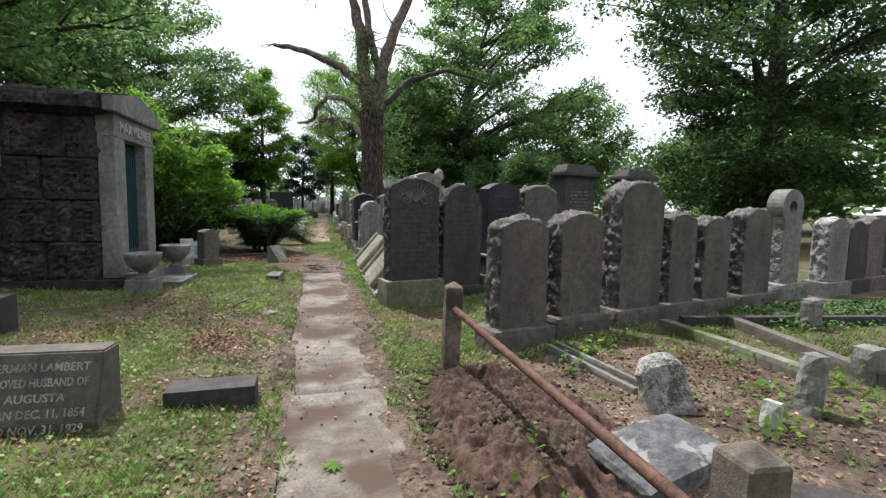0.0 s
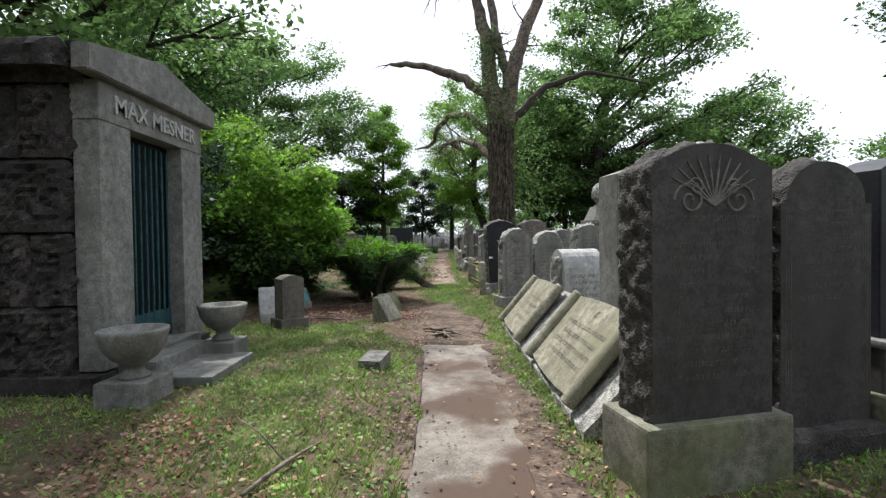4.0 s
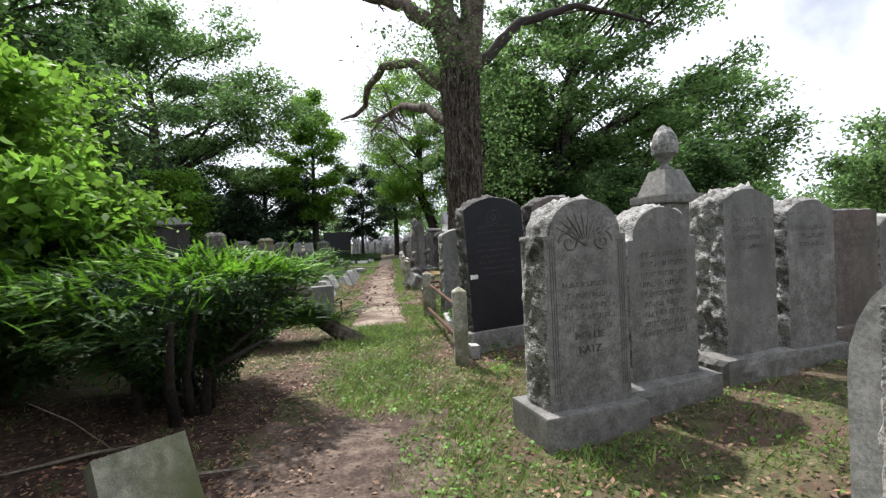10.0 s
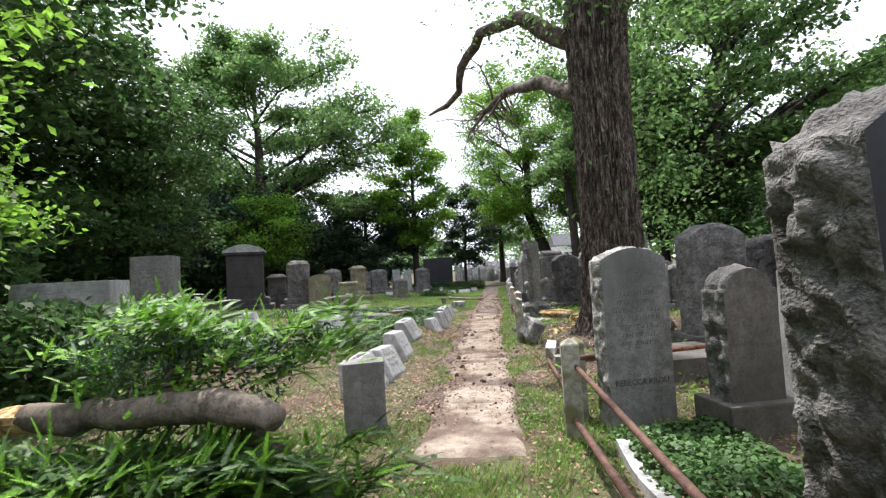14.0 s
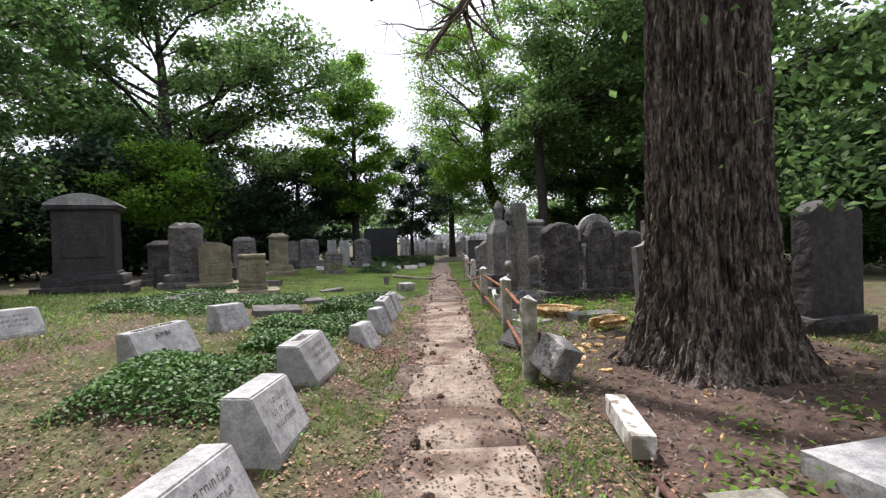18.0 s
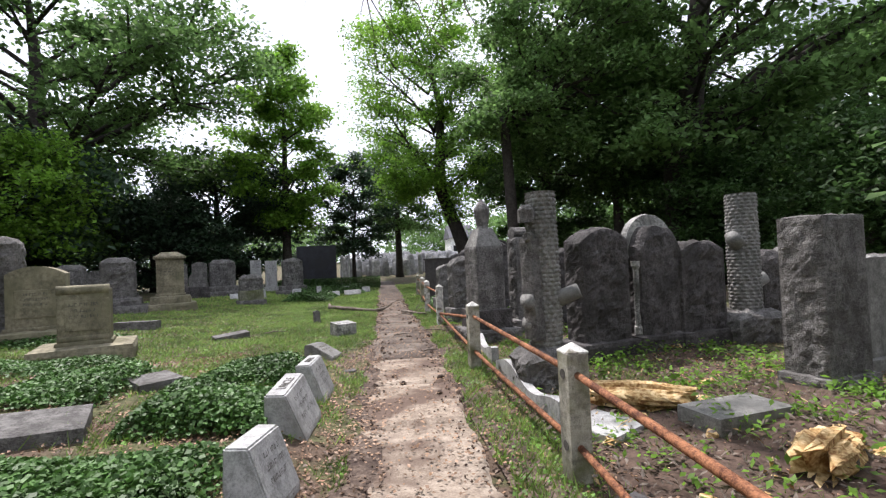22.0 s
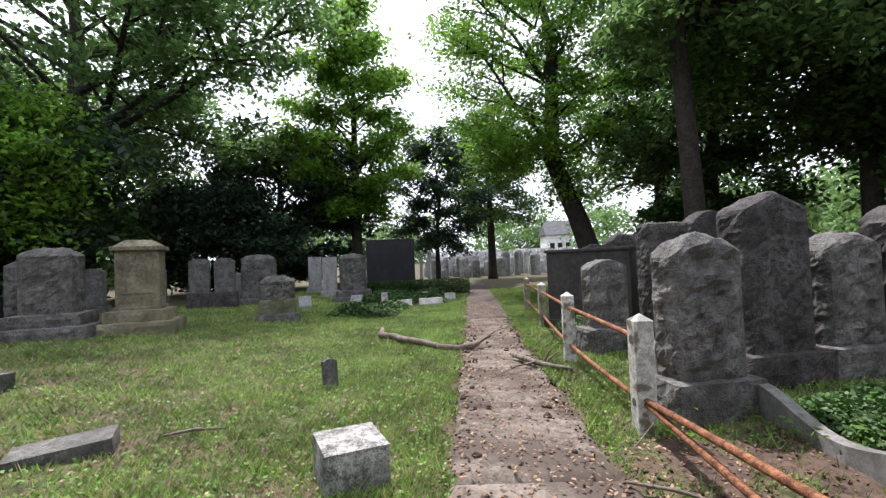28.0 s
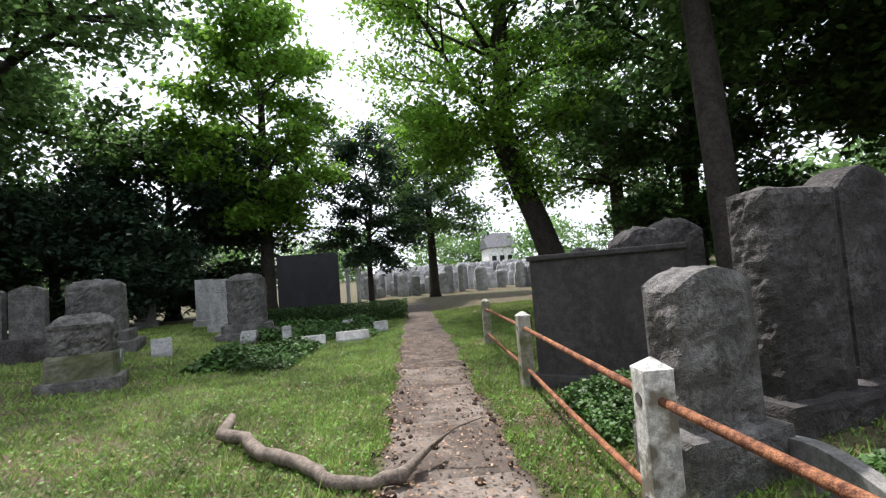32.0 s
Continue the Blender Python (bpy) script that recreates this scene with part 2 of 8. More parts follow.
BARK_OLD = material("old_furrowed_bark", (0.08, 0.064, 0.053), dark=(0.022, 0.016, 0.013), light=(0.225, 0.188, 0.155), scale=11, grain=70, rough=0.95, bump=1.0, stretch=0.22, relief=0.06)
BARK_DARK = material("dark_bark", (0.045, 0.038, 0.033), scale=5, grain=40, rough=0.95, bump=1.0)
DIRT = material("grey_brown_dirt", (0.080, 0.061, 0.050), dark=(0.038, 0.029, 0.024), light=(0.14, 0.112, 0.094), scale=3.5, grain=45, rough=0.97, bump=0.9)
DEADWOOD = material("dead_wood", (0.17, 0.14, 0.115), scale=8, grain=60, rough=0.95, bump=0.6)
FRESHWOOD = material("split_wood", (0.50, 0.33, 0.145), dark=(0.24, 0.115, 0.04), light=(0.72, 0.55, 0.31), scale=7, grain=40, rough=0.85, bump=0.8)
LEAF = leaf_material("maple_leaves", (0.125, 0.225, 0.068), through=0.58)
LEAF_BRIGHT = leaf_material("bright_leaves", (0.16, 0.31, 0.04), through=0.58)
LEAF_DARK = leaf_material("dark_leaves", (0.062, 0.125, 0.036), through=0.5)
LEAF_BLUE = leaf_material("spruce_and_shade_leaves", (0.042, 0.08, 0.044))
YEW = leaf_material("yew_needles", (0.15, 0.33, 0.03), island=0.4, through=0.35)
YEW_OLD_SHADED = leaf_material("old_shaded_yew_needles", (0.034, 0.088, 0.014), island=0.45, through=0.15)
IVY = leaf_material("ivy_leaves", (0.055, 0.125, 0.026), through=0.15)
CLOVER = leaf_material("clover_leaves", (0.12, 0.25, 0.04), island=0.45, through=0.3)
BLADE = leaf_material("grass_blades", (0.165, 0.265, 0.05), island=0.5, through=0.3)
STRAW = leaf_material("dry_grass_blades", (0.30, 0.24, 0.11), island=0.5, through=0.2)
LITTER = leaf_material("dry_leaves", (0.22, 0.132, 0.078), island=0.6, through=0.1)
WHITE = material("white_paint", (0.75, 0.75, 0.73), scale=3, grain=80, rough=0.7, bump=0.05)
ROOF = material("grey_roofing", (0.10, 0.10, 0.11), scale=3, grain=60, rough=0.9)
GLASS_DARK = material("dark_window", (0.02, 0.022, 0.025), rough=0.15, bump=0, spec=0.6)

BLACKISH = material("blue_black_granite", (0.022, 0.023, 0.032), scale=3, grain=200, rough=0.42, stain=(0.02, 0.02, 0.024), bump=0.05, spec=0.4)
DUG_AND_SHADE = material("dug_and_shaded_earth", (0.06, 0.036, 0.028), dark=(0.028, 0.016, 0.013), light=(0.105, 0.066, 0.05), scale=6, grain=40, rough=0.98, bump=1.0)
EARTH_DARK = material("dark_earth", (0.082, 0.055, 0.042), scale=8, grain=60, rough=0.97)
FARSTONE = material("far_pale_stone", (0.30, 0.30, 0.305), scale=0.8, grain=20, rough=0.9, bump=0, island=0.35)


# ---- mesh helpers ----
def ground_height(x, y):
    """Height of the ground: level along the path, rising on both sides, with two low banks beside it on the left."""
    s = lambda v, a, b: (lambda k: k * k * (3 - 2 * k))(np.clip((v - a) / (b - a), 0, 1))
    bank = (0.22 * s(-x, 0.75, 1.4) + 0.10 * s(-x, 1.4, 3.2)) * s(y, 22.6, 25.2) * (1 - s(y, 30.5, 34))
    return 0.13 * s(x, 1.2, 3.2) + 0.30 * s(-x, 3.0, 8.5) + bank + 0.09 * s(-x, 0.55, 0.9) * s(y, 2, 5) * (1 - s(y, 11.5, 13))


def ground_z(x, y):
    return float(ground_height(x, y))


def part(name, bm, mat, parent=None, label="", smooth=False, m=None):
    """Links a bmesh as one mesh object under a thing or a part."""
    me = bpy.data.meshes.new(name)
    bm.to_mesh(me)
    bm.free()
    me.materials.append(mat)
    if smooth:
        me.shade_smooth()
    ob = new(name, me)
    if parent:
        ob.parent = parent
    if m:
        ob.matrix_basis = m
    if label:
        ob["label"] = label
    if name in ("inscription", "lettering", "top_lettering", "plaque_lettering", "reeded_border", "carved_emblem", "initials", "name"):
        ob["kind"] = "stuff"
    return ob


def thing(name, m, label, category, group="", kind=""):
    ob = new(name)
    ob.matrix_basis = m
    return tagged(ob, label, category, group, kind)


def fast_mesh(name, verts, faces, mat, smooth=False):
    """A mesh from arrays: verts (n, 3) and faces (m, k) with k corners each."""
    me = bpy.data.meshes.new(name)
    verts, faces = np.asarray(verts, np.float32), np.asarray(faces, np.int32)
    k = faces.shape[1]
    me.vertices.add(len(verts))
    me.vertices.foreach_set("co", verts.ravel())
    me.loops.add(faces.size)
    me.loops.foreach_set("vertex_index", faces.ravel())
    me.polygons.add(len(faces))
    me.polygons.foreach_set("loop_start", np.arange(0, faces.size, k, dtype=np.int32))
    me.polygons.foreach_set("loop_total", np.full(len(faces), k, np.int32))
    me.update(calc_edges=True)
    me.materials.append(mat)
    if smooth:
        me.shade_smooth()
    return me


def box_bm(w, d, h, bevel=0.012, at=(0, 0, 0), taper=1.0):
    """A bevelled block: x centred, y from 0 back to d, z from 0 up to h."""
    bm = bmesh.new()
    bmesh.ops.create_cube(bm, size=1)
    for v in bm.verts:
        k = taper if v.co.z > 0 else 1
        v.co = Vector((at[0] + v.co.x * w * k, at[1] + d / 2 + v.co.y * d * k, at[2] + (v.co.z + 0.5) * h))
    if bevel:
        bmesh.ops.bevel(bm, geom=bm.edges[:], offset=bevel, segments=2, affect="EDGES", profile=0.7)
    return bm


def outline(w, h, top):
    """The front outline of a tablet as (x, z), from the lower left round over the top."""
    r, pts = w / 2, []
    if top == "flat":
        pts = [(-r, h), (r, h)]
    elif top == "arch":
        rise = w * 0.17
        pts = [(r * math.sin(a), h - rise + rise * math.cos(a)) for a in np.linspace(-math.pi / 2, math.pi / 2, 15)]
        pts = [(-r, h - rise)] + [(x, h - rise + rise * (1 - (x / r) ** 2)) for x in np.linspace(-r, r, 13)[1:-1]] + [(r, h - rise)]
    elif top == "round":
        pts = [(r * math.sin(a), h - r + r * math.cos(a)) for a in np.linspace(-math.pi / 2, math.pi / 2, 17)]
    elif top == "shoulder":
        q = r * 0.86
        pts = [(-r, h - q * 0.86), (-q, h - q * 0.86)] + [(q * math.sin(a), h - q * 0.8 + q * 0.8 * math.cos(a)) for a in np.linspace(-math.pi / 2, math.pi / 2, 15)[1:-1]] + [(q, h - q * 0.86), (r, h - q * 0.86)]
    elif top == "peak":
        pts = [(-r, h - w * 0.16), (0, h), (r, h - w * 0.16)]
    elif top == "serpentine":
        pts = [(x, h - w * 0.10 + w * 0.10 * math.cos(2 * math.pi * x / w) * (1 if abs(x) < r * 0.5 else 0.55)) for x in np.linspace(-r, r, 13)]
    return pts


def slab_bm(w, d, h, top="arch", rocky=0.0, seed=0.0, step=0.022, bevel=0.008):
    """A tablet with smooth front and back; rocky makes its sides and top quarry-faced."""
    pts = outline(w, h, top)
    ring = [(-w / 2, 0)] + pts + [(w / 2, 0)]
    if rocky:
        dense = []
        for (x0, z0), (x1, z1) in zip(ring, ring[1:]):
            n = max(1, int(math.hypot(x1 - x0, z1 - z0) / step))
            dense += [(x0 + (x1 - x0) * k / n, z0 + (z1 - z0) * k / n) for k in range(n)]
        ring = dense + [ring[-1]]
    rows = max(1, int(d / step)) if rocky else 1
    bm = bmesh.new()
    grid = []
    for j in range(rows + 1):
        y = d * j / rows
        line = []
        for x, z in ring:
            v = Vector((x, y, z))
            if rocky and 0 < j < rows:
                out = Vector((x / (w / 2), 0, max(0, (z - h * 0.8) / (h * 0.2)))).normalized() if z > 0 else Vector((math.copysign(1, x), 0, 0))
                k = (noise.fractal(Vector((x * 10 + seed, y * 12, z * 10)), 0.7, 2.2, 4) + 0.7 * abs(noise.noise(Vector((x * 20, y * 22 + seed, z * 20))))) * rocky + rocky * 0.35 * math.sin(math.pi * j / rows)
                v += out * k
            line.append(bm.verts.new(v))
        grid.append(line)
    for a, b in zip(grid, grid[1:]):
        for k in range(len(ring) - 1):
            bm.faces.new((a[k], b[k], b[k + 1], a[k + 1]))
    front = bm.faces.new(grid[0])
    bm.faces.new(grid[-1][::-1])
    if not rocky and bevel:
        edges = [e for e in bm.edges if abs(e.verts[0].co.y - e.verts[1].co.y) < 1e-5]
        bmesh.ops.bevel(bm, geom=edges, offset=bevel, segments=2, affect="EDGES", profile=0.6)
    bmesh.ops.recalc_face_normals(bm, faces=bm.faces[:])
    return bm


def rock_bm(w, d, h, amp=0.04, top="flat", seed=0.0, step=0.045, smooth_sides=False, power=1.0, freq=1.0):
    """A quarry-faced block: a dense box whose faces bulge and break unevenly; top: flat, arch, peak, hip, lump."""
    nx, ny, nz = (max(3, int(round(s / step))) for s in (w, d, h))
    bm = bmesh.new()
    seen = {}

    def vert(i, j, k):
        key = (i, j, k)
        if key in seen:
            return seen[key]
        u, v, t = i / nx * 2 - 1, j / ny * 2 - 1, k / nz
        x, y, z = u * w / 2, (v + 1) * d / 2, t * h
        if top == "arch":
            z -= t * t * h * 0.10 * u * u
        elif top == "peak":
            z -= t * t * w * 0.22 * abs(u)
        elif top == "hip":
            z -= t ** 6 * 0.10 * max(abs(u), abs(v)) ** 3
        elif top == "lump":
            z -= t * t * h * 0.16 * (u * u * u * u + 0.4 * v * v * v * v)
        out = Vector(((u if abs(u) > 0.999 else 0), (v if abs(v) > 0.999 else 0), (1 if k == nz else 0)))
        edge = (1 - abs(u) ** 8) * (1 - abs(v) ** 8) if k == nz else (1 - (abs(u) if abs(v) > 0.999 else abs(v)) ** 6)
        p = Vector((x * 5 * freq + seed, y * 5 * freq + seed * 0.7, z * 5 * freq))
        f = 0.8 * noise.fractal(p * 1.3, 0.75, 2.2, 5) + 0.7 * abs(noise.noise(p * 0.6)) + 0.45 * abs(noise.noise(p * 2.6)) + 0.1
        if out.length:
            out.normalize()
        q = Vector((x, y, z)) + out * amp * power * (f * edge + 0.25 * edge)
        if smooth_sides and abs(v) > 0.999:
            q = Vector((x, y, z))
        if k == 0:
            q.z = -0.03
        seen[key] = bm.verts.new(q)
        return seen[key]

    for i in range(nx):
        for j in range(ny):
            bm.faces.new((vert(i, j, nz), vert(i + 1, j, nz), vert(i + 1, j + 1, nz), vert(i, j + 1, nz)))
    for i in range(nx):
        for k in range(nz):
            bm.faces.new((vert(i, 0, k), vert(i + 1, 0, k), vert(i + 1, 0, k + 1), vert(i, 0, k + 1)))
            bm.faces.new((vert(i + 1, ny, k), vert(i, ny, k), vert(i, ny, k + 1), vert(i + 1, ny, k + 1)))
    for j in range(ny):
        for k in range(nz):
            bm.faces.new((vert(0, j + 1, k), vert(0, j, k), vert(0, j, k + 1), vert(0, j + 1, k + 1)))
            bm.faces.new((vert(nx, j, k), vert(nx, j + 1, k), vert(nx, j + 1, k + 1), vert(nx, j, k + 1)))
    return bm


def tube_bm(points, radii, sides=10, ridges=0.0, seed=0.0, bm=None):
    """A tapered tube along points; ridges adds furrows as of bark."""
    bm = bm or bmesh.new()
    rings = []
    up = Vector((0, 0, 1))
    for n, (p, r) in enumerate(zip(points, radii)):
        p = Vector(p)
        a = Vector(points[min(n + 1, len(points) - 1)]) - Vector(points[max(n - 1, 0)])
        a.normalize()
        side = a.cross(Vector((0.3, 1, 0.1))).normalized()
        other = a.cross(side).normalized()
        line = []
        for k in range(sides):
            t = 2 * math.pi * k / sides
            rr = r * (1 + ridges * (noise.noise(Vector((math.cos(t) * 3.2 + seed, math.sin(t) * 3.2, p.z * 0.35))) + 0.6 * noise.noise(Vector((math.cos(t) * 9, math.sin(t) * 9 + seed, p.z * 0.9)))))
            line.append(bm.verts.new(p + (side * math.cos(t) + other * math.sin(t)) * rr))
        rings.append(line)
    for a, b in zip(rings, rings[1:]):
        for k in range(sides):
            bm.faces.new((a[k], a[(k + 1) % sides], b[(k + 1) % sides], b[k]))
    bm.faces.new(rings[0][::-1])
    bm.faces.new(rings[-1])
    return bm


def lathe_bm(profile, sides=24, at=(0, 0, 0)):
    bm = bmesh.new()
    rings = [[bm.verts.new((at[0] + r * math.cos(2 * math.pi * k / sides), at[1] + r * math.sin(2 * math.pi * k / sides), at[2] + z)) for k in range(sides)] for r, z in profile]
    for a, b in zip(rings, rings[1:]):
        for k in range(sides):
            bm.faces.new((a[k], a[(k + 1) % sides], b[(k + 1) % sides], b[k]))
    bm.faces.new(rings[0][::-1])
    bm.faces.new(rings[-1])
    return bm


def bars_bm(w, z_top, rows, pitch, size, seed=0, y=-0.003, widths=None):
    """Rows of small strokes, the size of cut letters that cannot be read; centred rows of uneven length."""
    rnd = random.Random(seed)
    bm = bmesh.new()
    for r in range(rows):
        half = w / 2 * (widths[r] if widths else rnd.uniform(0.7, 1.0))
        x, z = -half, z_top - r * pitch
        while x < half:
            cw = size * rnd.uniform(0.35, 0.8)
            parts = rnd.choice((((0, 0, cw, 0.22), (cw - size * 0.16, 0, size * 0.16, 1)), ((0, 0.78, cw, 0.22), (0, 0, size * 0.16, 1)), ((cw * 0.4, 0, size * 0.16, 1),), ((0, 0.78, cw, 0.22), (0, 0, size * 0.15, 0.8), (cw - size * 0.15, 0, size * 0.15, 0.9))))
            for ax, az, aw, ah in parts:
                c = [bm.verts.new((x + ax + i * aw, y, z + az * size + k * ah * size)) for i, k in ((0, 0), (1, 0), (1, 1), (0, 1))]
                bm.faces.new(c)
            x += cw + size * (0.22 if rnd.random() < 0.8 else 0.7)
    return bm


def words_bm(lines, size, z_top, pitch, depth=0.004, y=-0.002, width=None):
    """Readable words in the built-in font, standing on the plane y = 0 and facing -y."""
    bm = bmesh.new()
    for n, text in enumerate(lines):
        cu = bpy.data.curves.new("words", "FONT")
        cu.body, cu.size, cu.align_x, cu.extrude, cu.offset = text, size, "CENTER", depth / 2, size * 0.018
        cu.resolution_u = 2
        ob = new("words", cu)
        bpy.context.view_layer.update()
        me = bpy.data.meshes.new_from_object(ob.evaluated_get(bpy.context.evaluated_depsgraph_get()))
        bpy.data.objects.remove(ob)
        xs = [v.co.x for v in me.vertices]
        k = min(1, width / (max(xs) - min(xs))) if width and xs else 1
        me.transform(Matrix.Translation((0, y, z_top - n * pitch)) @ Matrix.Rotation(radians(90), 4, "X") @ Matrix.Diagonal((k, 1, 1, 1)))
        bm.from_mesh(me)
        bpy.data.meshes.remove(me)
    return bm


RND = random.Random(4)


def headstone(x, y, w, h, d=0.28, yaw=12, top="arch", face=GRANITE, base=None, base_h=0.25, base_mat=None, rocky=0.0, rows=0, words=(), ink=INK, label="", lean=0, tip=0, word_size=0.07, word_z=0.45, rows_z=0.8, rows_w=0.7, emblem=False, border=False, row_size=0.036, group="headstones along the path", base_rock=0.0, z=None, palmette=False):
    """An upright tablet on a base; the front faces the walker."""
    z = ground_z(x, y) if z is None else z
    ob = thing("headstone", pose(x, y, z, tip, lean, yaw), label or "weathered grey granite headstone on a low base", "headstone", group)
    bw, bd = (base or (w + 0.18, d + 0.14))
    z0 = -0.06
    if base_h:
        bmat = base_mat or face
        if base_rock:
            part("base", rock_bm(bw, bd, base_h, base_rock, "flat", x * 3 + y), bmat, ob, m=pose(0, -(bd - d) / 2, 0))
        else:
            bm = box_bm(bw, bd, base_h + 0.06, 0.02)
            part("base", bm, bmat, ob, m=pose(0, -(bd - d) / 2, -0.06))
        z0 = base_h - 0.004
    slab = part("tablet", slab_bm(w, d, h - z0, top, rocky, x * 7 + y), face, ob, m=pose(0, 0, z0))
    if rocky:
        me = slab.data
        me.materials.append({BLACK: ROCK, DARK: ROCK_DARK, TAUPE: ROCK, BROWN: ROCK}.get(face, ROCK_PALE))
        for p in me.polygons:
            if abs(p.normal.y) < 0.97:
                p.material_index, p.use_smooth = 1, True
    hh = h - z0
    if rows:
        part("inscription", bars_bm(w * rows_w, hh * rows_z, rows, min(0.075, hh * 0.62 / rows), row_size, int(x * 31 + y * 7)), ink, slab)
    if words:
        part("lettering", words_bm(words, word_size, hh * word_z, word_size * 1.35, width=w * 0.82), ink, slab)
    if border:
        bm = bmesh.new()
        for sx in (-1, 1):
            for k in range(3):
                xx = sx * (w / 2 - 0.035 - k * 0.018)
                c = [bm.verts.new((xx + i * 0.007, -0.002, zz)) for i, zz in ((0, 0.12), (1, 0.12), (1, hh * 0.8), (0, hh * 0.8))]
                bm.faces.new(c)
        part("reeded_border", bm, ink, slab)
    if emblem:
        bm = bmesh.new()
        cz, rr = hh * 0.87 - 0.03, 0.075 * (w / 0.7)
        for i in range(22):
            a = 2 * math.pi * i / 22
            c, t = Vector((rr * math.cos(a) * 1.1, 0, rr * math.sin(a))), Vector((-math.sin(a), 0, math.cos(a)))
            for sgn in (-1, 1):
                d = (t + sgn * 0.9 * c.normalized()).normalized()
                e = Vector((-d.z, 0, d.x)) * 0.004
                bm.faces.new([bm.verts.new((p.x, -0.003, cz + p.z)) for p in (c - e, c + d * 0.02, c + e)])
        for turn in (0, 1):
            for i in range(3):
                a0, a1 = math.pi / 2 + turn * math.pi + 2 * math.pi * i / 3, math.pi / 2 + turn * math.pi + 2 * math.pi * (i + 1) / 3
                q = [bm.verts.new((rr * f * math.cos(a), -0.003, cz + rr * f * math.sin(a))) for f, a in ((0.55, a0), (0.66, a0), (0.66, a1), (0.55, a1))]
                bm.faces.new(q)
        part("carved_emblem", bm, ink, slab)
    if palmette:
        bm = bmesh.new()
        cz, q = hh * 0.80, w * 0.5
        for sgn in (-1, 1):
            for ox, oz, r0 in ((0.40, -0.02, 0.26), (0.30, 0.16, 0.14)):
                spiral = [(sgn * (ox * q + r0 * q * (1 - i / 26) * math.cos(0.42 * i)), -0.002, cz + oz * q + r0 * q * (1 - i / 26) * math.sin(0.42 * i)) for i in range(24)]
                tube_bm(spiral, [0.008] * 24, 5, 0, 0, bm)
            for i in range(5):
                a = math.pi / 2 - sgn * (0.12 + 0.24 * i)
                tube_bm([(0, -0.002, cz - 0.1 * q), (0.45 * q * math.cos(a), -0.002, cz + 0.32 * q * math.sin(a)), (0.78 * q * math.cos(a), -0.002, cz + 0.62 * q * math.sin(a))], [0.007, 0.008, 0.004], 5, 0, 0, bm)
        part("carved_emblem", bm, SOFT_CUT, slab, "carved palmette with scrolls")
    return ob


def rough_stone(x, y, w, h, d=0.4, yaw=12, top="arch", mat=ROCK_DARK, amp=0.045, base=None, base_h=0.22, base_mat=None, label="", lean=0, tip=0, group="rough headstones", panel=None, z=None, cap=None):
    """A quarry-faced stone on a rough base."""
    z = ground_z(x, y) if z is None else z
    ob = thing("rough_headstone", pose(x, y, z, tip, lean, yaw), label or "dark quarry-faced granite headstone on a rough base", "headstone", group)
    z0 = -0.02
    if base_h:
        bw, bd = base or (w + 0.2, d + 0.2)
        part("base", rock_bm(bw, bd, base_h, 0.025, "flat", x + y * 3), base_mat or mat, ob, m=pose(0, -(bd - d) / 2, 0))
        z0 = base_h
    body = part("body", rock_bm(w, d, h - z0, amp, top, x * 5 + y), mat, ob, m=pose(0, 0, z0))
    if panel:
        bm = box_bm(w * panel, 0.03, (h - z0) * 0.55, 0.006, (0, -amp * 1.3, (h - z0) * 0.25))
        part("panel", bm, DARK if mat is ROCK_DARK else PALE, body)
    if cap:
        part("capstone", rock_bm(w + 0.14, d + 0.14, 0.14, 0.02, "hip", x), mat, ob, m=pose(0, -0.07, h - 0.01))
    return ob


def marker(x, y, w, h, d, yaw, mat=PALE, slant=0.55, words=(), rows=2, label="", z=None, tip=0, lean=0, size=0.06, group="small slant markers", ink=INK, top_words=(), low=0.25):
    """A small slant-faced marker: low front edge, sloping face, narrow top."""
    z = ground_z(x, y) if z is None else z
    ob = thing("slant_marker", pose(x, y, z, tip, lean, yaw), label or "small pale granite slant marker in the grass", "grave marker", group)
    bm = bmesh.new()
    f, b = h * low, d * slant
    prof = [(0, -0.05), (0, f), (b, h), (d, h), (d, -0.05)]
    rings = [[bm.verts.new((sx * w / 2, p, q)) for p, q in prof] for sx in (-1, 1)]
    for k in range(len(prof)):
        n = (k + 1) % len(prof)
        bm.faces.new((rings[0][k], rings[0][n], rings[1][n], rings[1][k]))
    bm.faces.new(rings[0][::-1])
    bm.faces.new(rings[1])
    bmesh.ops.recalc_face_normals(bm, faces=bm.faces[:])
    bmesh.ops.bevel(bm, geom=bm.edges[:], offset=0.012, segments=2, affect="EDGES")
    body = part("block", bm, mat, ob)
    ang = math.degrees(math.atan2(b, h - f))
    length = math.hypot(b, h - f)
    face = pose(0, 0, f, -ang, 0, 0)
    if words:
        part("lettering", words_bm(words, size, length * 0.72, size * 1.3, width=w * 0.8), ink, body, m=face)
    elif rows:
        part("inscription", bars_bm(w * 0.6, length * 0.72, rows, length * 0.19, length * 0.085, int(x * 17 + y * 5)), ink, body, m=face)
    if top_words:
        part("top_lettering", words_bm(top_words, (d - b) * 0.62, 0, 0.1, width=w * 0.8), ink, body, m=pose(0, b + (d - b) * 0.24, h, -90, 0, 0))
    return ob


def flat_stone(x, y, w, d, h, yaw, mat=PALE, tip=0, lean=0, label="", z=None, group="flat stones"):
    ob = part("flat_stone", rock_bm(w, d, h, 0.008, "flat", x + y, step=0.09), mat)
    ob.matrix_basis = pose(x, y, (ground_z(x, y) if z is None else z) - 0.02, tip, lean, yaw)
    return tagged(ob, label or "flat pale granite stone sunk in the ground", "grave marker", group)


